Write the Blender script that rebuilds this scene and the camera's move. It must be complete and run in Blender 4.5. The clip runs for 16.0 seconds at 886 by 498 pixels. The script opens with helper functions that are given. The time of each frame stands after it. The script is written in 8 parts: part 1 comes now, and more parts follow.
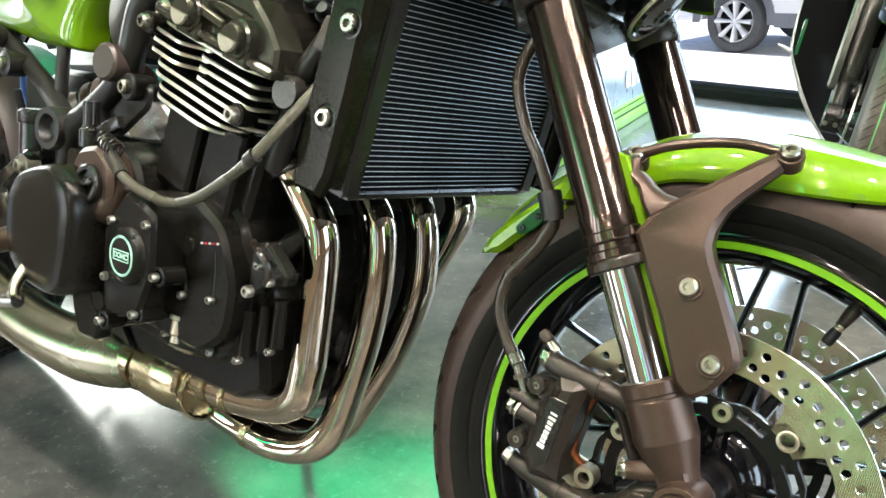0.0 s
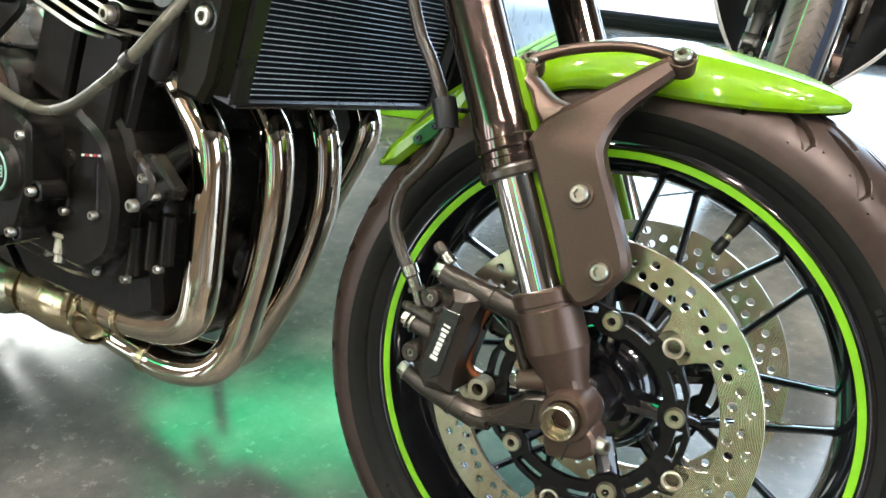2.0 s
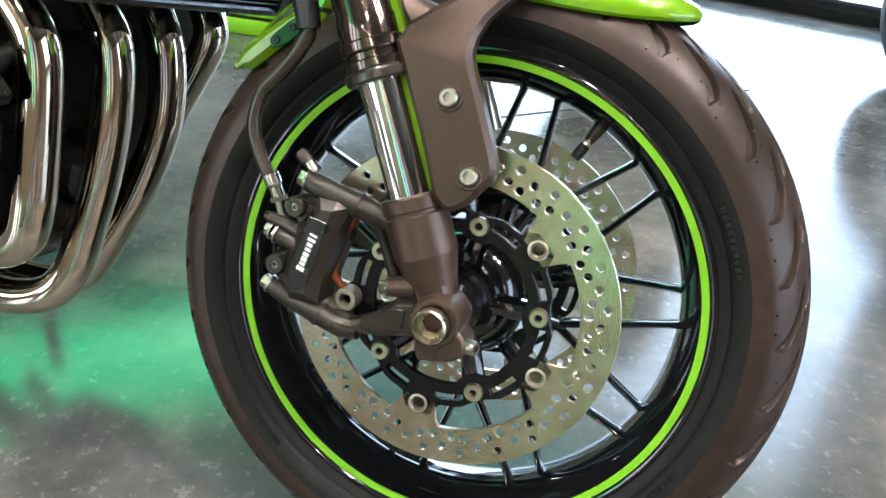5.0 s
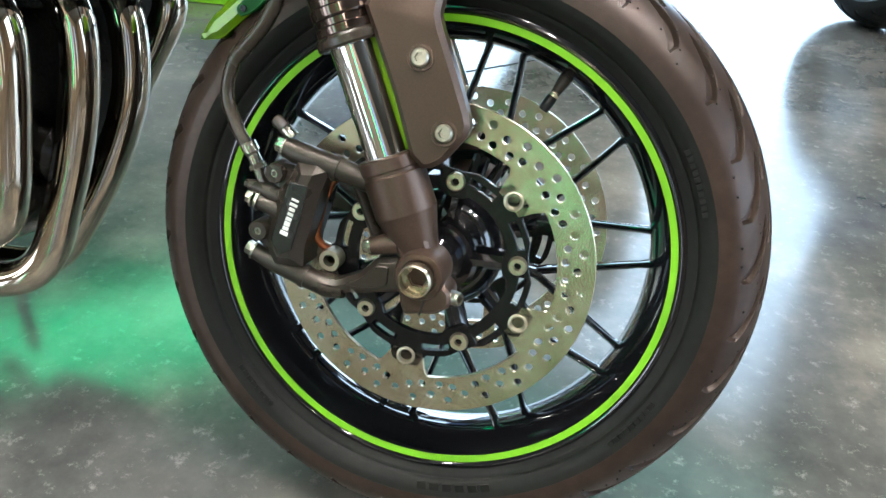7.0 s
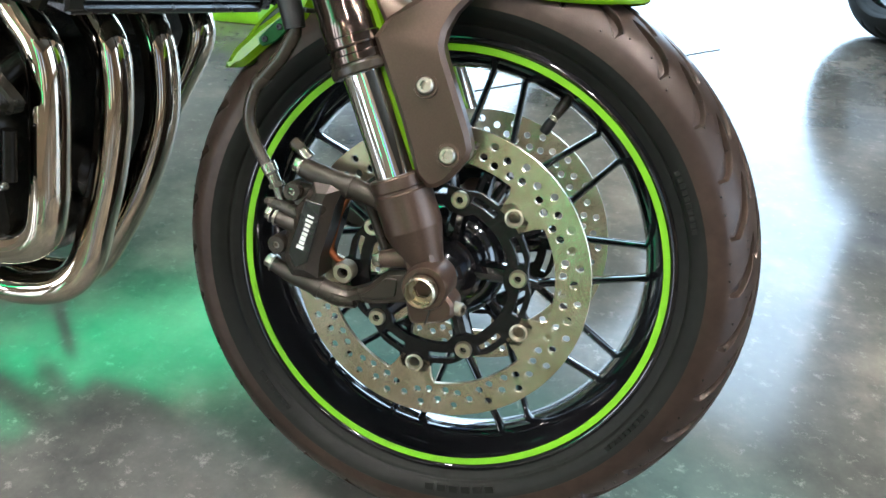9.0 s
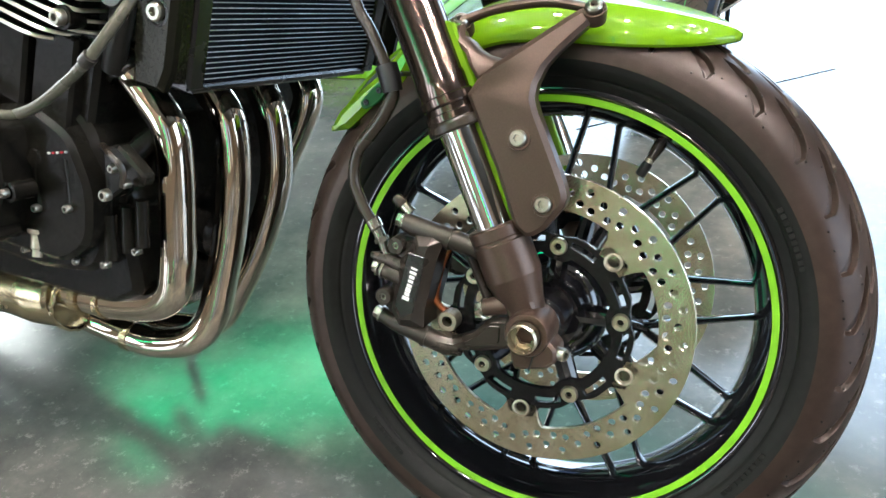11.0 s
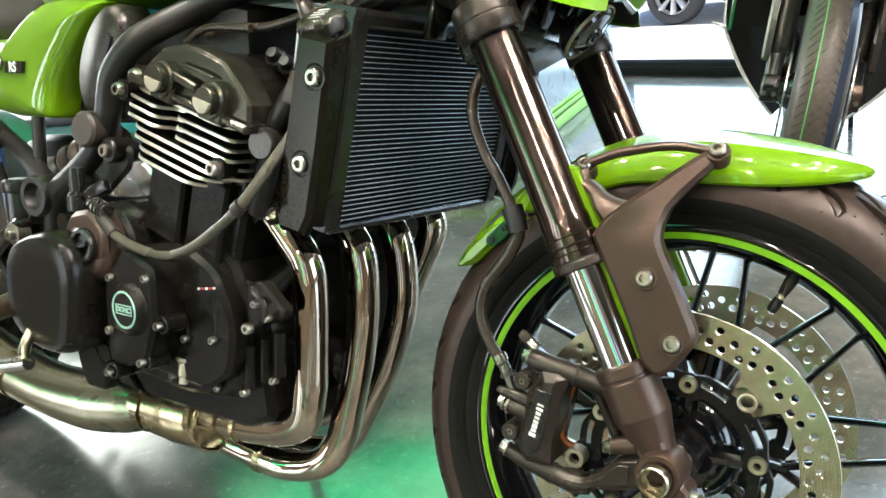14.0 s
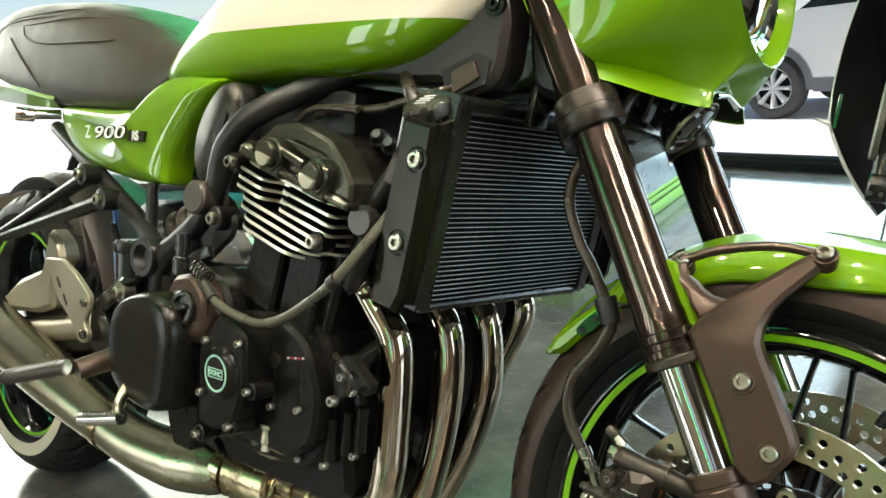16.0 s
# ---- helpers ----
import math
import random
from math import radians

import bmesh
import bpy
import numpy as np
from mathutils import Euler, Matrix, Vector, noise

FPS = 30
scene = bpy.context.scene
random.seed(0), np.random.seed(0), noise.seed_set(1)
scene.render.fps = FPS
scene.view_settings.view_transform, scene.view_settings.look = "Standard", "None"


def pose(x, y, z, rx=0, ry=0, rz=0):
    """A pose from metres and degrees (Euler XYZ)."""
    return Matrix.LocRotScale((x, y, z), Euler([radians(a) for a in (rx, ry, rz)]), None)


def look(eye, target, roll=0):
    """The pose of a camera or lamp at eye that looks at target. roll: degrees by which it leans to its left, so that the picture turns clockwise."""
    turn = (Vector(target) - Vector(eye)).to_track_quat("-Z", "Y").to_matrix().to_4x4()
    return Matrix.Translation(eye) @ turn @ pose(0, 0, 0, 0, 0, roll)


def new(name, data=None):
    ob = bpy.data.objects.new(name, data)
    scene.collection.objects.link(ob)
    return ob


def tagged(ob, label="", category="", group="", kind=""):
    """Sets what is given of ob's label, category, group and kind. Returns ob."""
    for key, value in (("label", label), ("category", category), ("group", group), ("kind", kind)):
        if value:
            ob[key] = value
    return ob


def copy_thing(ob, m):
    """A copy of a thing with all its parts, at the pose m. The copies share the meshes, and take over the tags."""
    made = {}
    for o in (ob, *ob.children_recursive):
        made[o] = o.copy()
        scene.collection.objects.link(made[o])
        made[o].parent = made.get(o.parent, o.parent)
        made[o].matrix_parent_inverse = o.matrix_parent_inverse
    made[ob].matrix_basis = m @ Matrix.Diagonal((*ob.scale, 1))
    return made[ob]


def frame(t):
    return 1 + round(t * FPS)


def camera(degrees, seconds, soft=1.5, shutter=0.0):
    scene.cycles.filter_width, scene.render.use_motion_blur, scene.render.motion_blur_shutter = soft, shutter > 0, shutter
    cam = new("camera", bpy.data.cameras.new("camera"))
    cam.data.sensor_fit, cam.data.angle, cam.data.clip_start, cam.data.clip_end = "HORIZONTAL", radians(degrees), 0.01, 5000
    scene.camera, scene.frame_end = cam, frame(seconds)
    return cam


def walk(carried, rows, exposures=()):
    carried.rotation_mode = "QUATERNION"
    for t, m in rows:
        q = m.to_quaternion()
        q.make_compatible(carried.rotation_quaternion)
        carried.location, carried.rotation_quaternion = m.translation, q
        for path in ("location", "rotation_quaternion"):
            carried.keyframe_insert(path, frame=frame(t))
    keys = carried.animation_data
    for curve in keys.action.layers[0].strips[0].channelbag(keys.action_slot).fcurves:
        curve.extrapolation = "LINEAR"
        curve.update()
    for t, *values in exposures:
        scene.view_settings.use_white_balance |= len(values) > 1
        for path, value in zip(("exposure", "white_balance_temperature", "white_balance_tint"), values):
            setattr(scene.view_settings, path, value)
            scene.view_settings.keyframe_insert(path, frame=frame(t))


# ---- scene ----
EXPOSURES = [(0.0, 0.6, 6300, 15), (4.0, 0.42, 6000, 19), (7.0, 0.43, 5850, 13), (8.5, 0.42, 5850, 13), (10.5, 0.45, 5900, 16), (13.5, 0.48, 6150, 15), (14.5, 0.30, 6400, 11), (16.0, 0.0, 6650, 8)]
cam = camera(57.75, 16.0)
PATH = [
    (0, (0.2212, -0.5797, 0.7708), (-0.3790, 0.1393, 0.4204), -2.70),
    (0.5, (0.2304, -0.5621, 0.7585), (-0.3474, 0.1598, 0.3778), -2.61),
    (1, (0.2340, -0.5577, 0.7546), (-0.3330, 0.1665, 0.3620), -2.29),
    (1.5, (0.2378, -0.5548, 0.7468), (-0.3110, 0.1749, 0.3391), -1.70),
    (2, (0.2432, -0.5496, 0.7393), (-0.2740, 0.1932, 0.3144), -0.80),
    (2.5, (0.2458, -0.5449, 0.7325), (-0.2410, 0.2096, 0.2923), 0.12),
    (3, (0.2497, -0.5395, 0.7287), (-0.2126, 0.2252, 0.2798), 0.97),
    (3.5, (0.2465, -0.5412, 0.7266), (-0.1809, 0.2390, 0.2698), 2.12),
    (4, (0.2295, -0.5475, 0.7224), (-0.1493, 0.2476, 0.2489), 3.49),
    (4.5, (0.2235, -0.5552, 0.7171), (-0.1218, 0.2476, 0.2310), 4.23),
    (7, (0.2138, -0.5884, 0.7263), (-0.0508, 0.2112, 0.1872), 2.51),
    (7.5, (0.2279, -0.6003, 0.7372), (-0.0301, 0.1995, 0.1953), 2.50),
    (8, (0.2359, -0.6081, 0.7469), (-0.0250, 0.1923, 0.2072), 2.54),
    (10.5, (0.2638, -0.6276, 0.7665), (-0.1430, 0.1389, 0.2694), -3.43),
    (11, (0.2658, -0.6245, 0.7753), (-0.1731, 0.1327, 0.2916), -5.59),
    (11.5, (0.2681, -0.6265, 0.7813), (-0.1957, 0.1340, 0.3268), -7.09),
    (12, (0.2673, -0.6218, 0.7867), (-0.2254, 0.1316, 0.3512), -8.04),
    (12.5, (0.2667, -0.6240, 0.7952), (-0.2487, 0.1233, 0.3756), -8.66),
    (13, (0.2618, -0.6293, 0.8041), (-0.2693, 0.1166, 0.4021), -8.75),
    (13.5, (0.2595, -0.6313, 0.8111), (-0.2943, 0.1107, 0.4333), -9.02),
    (14, (0.2592, -0.6315, 0.8180), (-0.3134, 0.1073, 0.4625), -9.07),
    (14.5, (0.2587, -0.6326, 0.8215), (-0.3274, 0.1062, 0.4889), -8.87),
    (15, (0.2577, -0.6338, 0.8260), (-0.3489, 0.1017, 0.5242), -8.54),
    (15.5, (0.2537, -0.6383, 0.8259), (-0.3799, 0.0858, 0.5531), -7.85),
    (16, (0.2534, -0.6359, 0.8246), (-0.4087, 0.0707, 0.5751), -7.12),
]
walk(cam, [(t, look(eye, target, roll)) for t, eye, target, roll in PATH], EXPOSURES)


# ---- light ----
world = bpy.data.worlds.new("daylight")
scene.world = world
world.use_nodes = True
wn = world.node_tree.nodes
sky = wn.new("ShaderNodeTexSky")
sky.sky_type, sky.sun_disc = 'NISHITA', False
sky.sun_elevation, sky.sun_rotation = radians(60), radians(103)
wn["Background"].inputs["Strength"].default_value = 0.15
world.node_tree.links.new(sky.outputs["Color"], wn["Background"].inputs["Color"])


def lamp(name, kind, m, energy, color=(1, 1, 1), size=1.0, size_y=None, angle=0.5):
    data = bpy.data.lights.new(name, kind)
    data.energy, data.color = energy, color
    if kind == 'AREA':
        data.size = size
        if size_y:
            data.shape, data.size_y = 'RECTANGLE', size_y
    elif kind == 'SUN':
        data.angle = radians(angle)
    ob = new(name, data)
    ob.matrix_world = m
    return ob


lamp("sun", 'SUN', look((5.0, -1.2, 9), (0, 0, 0)), 5.0, (1, 0.95, 0.86), angle=0.6)
# sky light that enters through the window front; fill light from an added, unseen side window
lamp("window_light", 'AREA', look((-0.30, 3.19, 1.20), (-0.97, -0.33, 1.20)), 116, (0.66, 0.88, 1.0), 2.3, 2.3)
lamp("side_fill_light", 'AREA', look((5.6, 0.5, 1.6), (0, 0.3, 0.4)), 125, (0.72, 0.91, 1.0), 4.5, 2.4)

lamp("west_window_light", 'AREA', look((-5.85, 0.9, 1.9), (0, -0.2, 0.6)), 195, (0.95, 1.0, 0.86), 3.4, 1.7)
# fill lamps added in the unseen south openings, behind the camera
for wx, watts in ((-5.1, 32), (-3.55, 32), (-2.2, 14)):
    lamp("south_fill_light", 'AREA', look((wx, -4.96, 1.5), (wx + 0.6, 0, 1.2)), watts, (0.94, 0.98, 1.0), 0.62, 2.0)


# ---- materials ----


def node_material(name, color, rough=0.5, metal=0.0, coat=0.0, spec=0.5, emit=None, emit_strength=0.0):
    m = bpy.data.materials.new(name)
    m.use_nodes = True
    p = m.node_tree.nodes["Principled BSDF"]
    p.inputs["Base Color"].default_value = (*color, 1)
    p.inputs["Roughness"].default_value = rough
    p.inputs["Metallic"].default_value = metal
    p.inputs["Coat Weight"].default_value = coat
    p.inputs["Coat Roughness"].default_value = 0.03
    p.inputs["Specular IOR Level"].default_value = spec
    if emit:
        p.inputs["Emission Color"].default_value = (*emit, 1)
        p.inputs["Emission Strength"].default_value = emit_strength
    return m


def grain(m, scale=60.0, amount=0.15, rough_amount=0.12, bump=0.1, bump_scale=400.0, stretch=(1, 1, 1), big=4.0, big_amount=0.12, dust=None, dust_amount=0.0, distance=0.001):
    """Colour and roughness variation at two scales and fine relief, in object space."""
    nt = m.node_tree
    p = nt.nodes["Principled BSDF"]
    base, r0 = tuple(p.inputs["Base Color"].default_value), p.inputs["Roughness"].default_value
    tc, mp = nt.nodes.new("ShaderNodeTexCoord"), nt.nodes.new("ShaderNodeMapping")
    mp.inputs["Scale"].default_value = stretch
    nt.links.new(tc.outputs["Object"], mp.inputs["Vector"])

    def noise_node(s, detail=4):
        n = nt.nodes.new("ShaderNodeTexNoise")
        n.inputs["Scale"].default_value, n.inputs["Detail"].default_value = s, detail
        nt.links.new(mp.outputs["Vector"], n.inputs["Vector"])
        return n.outputs["Fac"]

    def spread(fac, lo, hi):
        r = nt.nodes.new("ShaderNodeMapRange")
        r.inputs["From Min"].default_value, r.inputs["From Max"].default_value = 0.3, 0.7
        r.inputs["To Min"].default_value, r.inputs["To Max"].default_value = lo, hi
        nt.links.new(fac, r.inputs["Value"])
        return r.outputs["Result"]

    def times(a, b):
        n = nt.nodes.new("ShaderNodeMath")
        n.operation = 'MULTIPLY'
        nt.links.new(a, n.inputs[0]), nt.links.new(b, n.inputs[1])
        return n.outputs[0]
    small, large = noise_node(scale), noise_node(big, 3)
    k = times(spread(small, 1 - amount, 1 + amount), spread(large, 1 - big_amount, 1 + big_amount))
    mix = nt.nodes.new("ShaderNodeVectorMath")
    mix.operation = 'SCALE'
    mix.inputs[0].default_value = base[:3]
    nt.links.new(k, mix.inputs["Scale"])
    out = mix.outputs[0]
    if dust:
        dm = nt.nodes.new("ShaderNodeMix")
        dm.data_type = 'RGBA'
        dm.inputs["B"].default_value = (*dust, 1)
        nt.links.new(spread(noise_node(big * 5, 6), 0, dust_amount), dm.inputs["Factor"])
        nt.links.new(out, dm.inputs["A"])
        out = dm.outputs["Result"]
    nt.links.new(out, p.inputs["Base Color"])
    nt.links.new(spread(noise_node(big * 3, 5), max(0.02, r0 - rough_amount), min(1, r0 + rough_amount)), p.inputs["Roughness"])
    if bump:
        b = nt.nodes.new("ShaderNodeBump")
        b.inputs["Strength"].default_value, b.inputs["Distance"].default_value = bump, distance
        nt.links.new(noise_node(bump_scale, 2), b.inputs["Height"])
        nt.links.new(b.outputs["Normal"], p.inputs["Normal"])
    return m


LIME = (0.130, 0.275, 0.001)
M = {}
M["lime"] = grain(node_material("lime_paint", LIME, 0.3, 0.0, 0.85, 0.12), 900, 0.04, 0.02, 0.0, big=3, big_amount=0.04)
M["lime_stripe"] = grain(node_material("lime_tape", (0.17, 0.44, 0.006), 0.4), 80, 0.04, 0.05, 0.0)
M["cream"] = grain(node_material("cream_paint", (0.75, 0.66, 0.55), 0.3, 0.0, 1.0), 500, 0.03, 0.03, 0.0)
M["rubber"] = grain(node_material("tyre_rubber", (0.0075, 0.0078, 0.0068), 0.52, spec=0.2), 120, 0.2, 0.08, 0.12, 900, big=6, big_amount=0.22, dust=(0.022, 0.02, 0.015), dust_amount=0.12)
M["dusty_tread"] = grain(node_material("grey_brown_rubber", (0.075, 0.062, 0.049), 0.42, spec=0.4), 90, 0.2, 0.06, 0.1, 900, big=7, big_amount=0.25)
M["green_line"] = node_material("green_paint_line", (0.08, 0.36, 0.10), 0.5)
# the brown paints the warm reflected light into the tread's colour
M["tread"] = grain(node_material("tread_rubber_warm_sheen", (0.037, 0.024, 0.018), 0.38, 0.32, spec=0.3), 90, 0.22, 0.06, 0.12, 900, big=7, big_amount=0.3, dust=(0.04, 0.025, 0.019), dust_amount=0.07)
M["cable_sheath"] = grain(node_material("olive_cable_sheath", (0.075, 0.071, 0.050), 0.3), 200, 0.15, 0.08, 0.08, 900)
M["hose"] = grain(node_material("hose_rubber", (0.026, 0.020, 0.014), 0.25), 200, 0.15, 0.08, 0.1, 900)
M["gloss_black"] = grain(node_material("gloss_black_paint", (0.005, 0.005, 0.006), 0.09, 0.0, 1.0), 300, 0.1, 0.05, 0.0)
M["satin_black"] = grain(node_material("satin_black_paint", (0.0078, 0.0073, 0.0062), 0.22), 160, 0.2, 0.1, 0.12, 700, big=7, dust=(0.03, 0.027, 0.022), dust_amount=0.12)
M["frame_black"] = grain(node_material("frame_black_paint", (0.009, 0.0083, 0.007), 0.36, 0.0, 0.0), 200, 0.15, 0.08, 0.1, 900)
M["engine_black"] = grain(node_material("engine_black_paint", (0.0085, 0.0078, 0.0062), 0.17, 0.0, spec=0.16), 180, 0.2, 0.1, 0.2, 1200, big=9, big_amount=0.2)
M["cam_grey"] = grain(node_material("cam_cover_grey", (0.085, 0.083, 0.062), 0.19, 0.85), 300, 0.06, 0.02, 0.06, 1500, big_amount=0.05)
M["cap_grey"] = grain(node_material("cap_grey", (0.06, 0.055, 0.048), 0.3, 0.7), 300, 0.15, 0.07, 0.12, 1500)
M["dark_plastic"] = grain(node_material("dark_brown_plastic", (0.026, 0.021, 0.018), 0.38), 700, 0.1, 0.06, 0.1, 2500)
M["shroud_black"] = grain(node_material("shroud_black_paint", (0.014, 0.0135, 0.009), 0.17, 0.5, 0.0, 0.15), 300, 0.1, 0.04, 0.02, 1500)
M["cover_black"] = grain(node_material("cover_grey_paint", (0.0105, 0.0098, 0.0076), 0.2, 0.15, spec=0.25), 300, 0.15, 0.07, 0.12, 1500)
M["bronze"] = grain(node_material("bronze_brown_paint", (0.082, 0.054, 0.040), 0.32, 0.6), 500, 0.1, 0.02, 0.08, 2200, big=6, big_amount=0.06)
M["caliper"] = grain(node_material("caliper_dark_bronze", (0.038, 0.031, 0.024), 0.3, 0.55), 500, 0.12, 0.06, 0.1, 2200, big=8)
M["brown_plastic"] = grain(node_material("brown_grey_plastic", (0.05, 0.038, 0.031), 0.42), 700, 0.1, 0.06, 0.1, 2500)
M["black_plastic"] = grain(node_material("black_plastic", (0.008, 0.008, 0.008), 0.4), 500, 0.15, 0.06, 0.1, 2500)
M["chrome"] = grain(node_material("chrome", (0.86, 0.85, 0.83), 0.05, 1.0), 90, 0.03, 0.025, 0.0)
M["fork_tube"] = grain(node_material("fork_black_anodised", (0.105, 0.078, 0.064), 0.15, 0.95, 0.2), 250, 0.08, 0.04, 0.0)
M["header"] = grain(node_material("polished_steel_header", (0.68, 0.59, 0.48), 0.035, 1.0), 60, 0.05, 0.03, 0.0, 260, big=5, big_amount=0.1)
M["collector"] = grain(node_material("warm_steel_collector", (0.52, 0.43, 0.26), 0.2, 1.0), 70, 0.15, 0.1, 0.12, 260, big=11, big_amount=0.3)
M["brushed"] = grain(node_material("brushed_steel", (0.44, 0.40, 0.29), 0.27, 1.0), 300, 0.03, 0.008, 0.0, 160, big=3, big_amount=0.04)
M["alloy"] = grain(node_material("machined_alloy", (0.68, 0.66, 0.62), 0.24, 1.0), 200, 0.1, 0.08, 0.06, 700)
M["fin_edge"] = grain(node_material("polished_fin_edge", (0.74, 0.70, 0.58), 0.34, 1.0), 200, 0.1, 0.06, 0.06, 700)
M["alloy_warm"] = grain(node_material("champagne_alloy", (0.42, 0.38, 0.29), 0.35, 0.75), 300, 0.1, 0.06, 0.08, 1500)
M["bolt"] = grain(node_material("zinc_bolt", (0.38, 0.36, 0.30), 0.3, 1.0), 300, 0.12, 0.1, 0.1, 800)
M["bolt_gold"] = grain(node_material("gold_zinc_bolt", (0.56, 0.5, 0.37), 0.3, 1.0), 300, 0.12, 0.1, 0.1, 800)
M["dark"] = node_material("dark_gap_shade", (0.006, 0.006, 0.0055), 0.6)
M["pad"] = grain(node_material("copper_red_pad", (0.3, 0.09, 0.03), 0.4, 0.6), 200, 0.2, 0.1, 0.1)
M["carrier"] = grain(node_material("black_disc_carrier", (0.004, 0.004, 0.0045), 0.2, 0.0, spec=0.4), 400, 0.2, 0.08, 0.08, 1500)
M["core"] = grain(node_material("radiator_core", (0.0040, 0.0050, 0.0072), 0.7, 0.0, spec=0.08), 300, 0.2, 0.1, 0.2, 600)
M["tube"] = grain(node_material("radiator_tube", (0.38, 0.40, 0.41), 0.38, 0.7), 200, 0.25, 0.1, 0.1, 900)
M["seat"] = grain(node_material("black_vinyl", (0.040, 0.033, 0.022), 0.42), 300, 0.1, 0.08, 0.35, 1300, big=5, distance=0.0006)
M["teal_mark"] = node_material("pale_teal_enamel", (0.35, 0.62, 0.5), 0.4)
M["white_paint"] = grain(node_material("white_paint", (0.8, 0.8, 0.78), 0.5), 40, 0.03, 0.1, 0.0)
M["light_mark"] = node_material("pale_lettering", (0.72, 0.72, 0.68), 0.45)
M["amber"] = node_material("amber_lens", (0.75, 0.3, 0.06), 0.12, 0.0, 1.0)
M["red"] = node_material("red_sticker", (0.6, 0.02, 0.03), 0.3)
M["plinth_blue"] = grain(node_material("grey_blue_laminate", (0.22, 0.27, 0.31), 0.3), 60, 0.05, 0.05, 0.0)
M["plate_green"] = grain(node_material("dark_green_bracket", (0.008, 0.075, 0.015), 0.42, spec=0.15), 300, 0.1, 0.05, 0.0)
M["teal"] = node_material("teal_panel", (0.01, 0.16, 0.14), 0.4)
M["blue"] = node_material("blue_hose", (0.12, 0.25, 0.6), 0.3)
M["guard_grey"] = grain(node_material("satin_grey_fork_paint", (0.075, 0.078, 0.066), 0.3, 0.6), 300, 0.1, 0.05, 0.06, 1500)
# blue-grey colour for a reflection painted on a parked tyre
M["slate"] = grain(node_material("blue_reflection_rubber", (0.018, 0.030, 0.055), 0.4), 120, 0.15, 0.1, 0.1)
M["spring"] = grain(node_material("grey_spring_boot", (0.13, 0.105, 0.085), 0.38, 0.3), 200, 0.1, 0.06, 0.1)
M["dark_green"] = node_material("dark_green_paint", (0.004, 0.08, 0.025), 0.25, 0.0, 1.0)


def disc_metal():
    """Steel turned in fine rings, warm tint, with faint wear."""
    m = node_material("brake_disc_steel", (0.6, 0.55, 0.43), 0.24, 1.0)
    nt = m.node_tree
    p = nt.nodes["Principled BSDF"]
    tc = nt.nodes.new("ShaderNodeTexCoord")
    wv = nt.nodes.new("ShaderNodeTexWave")
    wv.wave_type, wv.rings_direction = 'RINGS', 'Y'
    wv.inputs["Scale"].default_value, wv.inputs["Distortion"].default_value, wv.inputs["Detail"].default_value = 260, 2.5, 3
    nz = nt.nodes.new("ShaderNodeTexNoise")
    nz.inputs["Scale"].default_value, nz.inputs["Detail"].default_value = 35, 6
    nt.links.new(tc.outputs["Object"], wv.inputs["Vector"])
    nt.links.new(tc.outputs["Object"], nz.inputs["Vector"])
    cr = nt.nodes.new("ShaderNodeValToRGB")
    cr.color_ramp.elements[0].position, cr.color_ramp.elements[0].color = 0.3, (0.54, 0.44, 0.30, 1)
    cr.color_ramp.elements[1].position, cr.color_ramp.elements[1].color = 0.75, (0.78, 0.69, 0.55, 1)
    nt.links.new(nz.outputs["Fac"], cr.inputs["Fac"])
    nt.links.new(cr.outputs["Color"], p.inputs["Base Color"])
    rr = nt.nodes.new("ShaderNodeMapRange")
    rr.inputs["To Min"].default_value, rr.inputs["To Max"].default_value = 0.24, 0.29
    nt.links.new(wv.outputs["Fac"], rr.inputs["Value"])
    nt.links.new(rr.outputs["Result"], p.inputs["Roughness"])
    return m


M["disc"] = disc_metal()


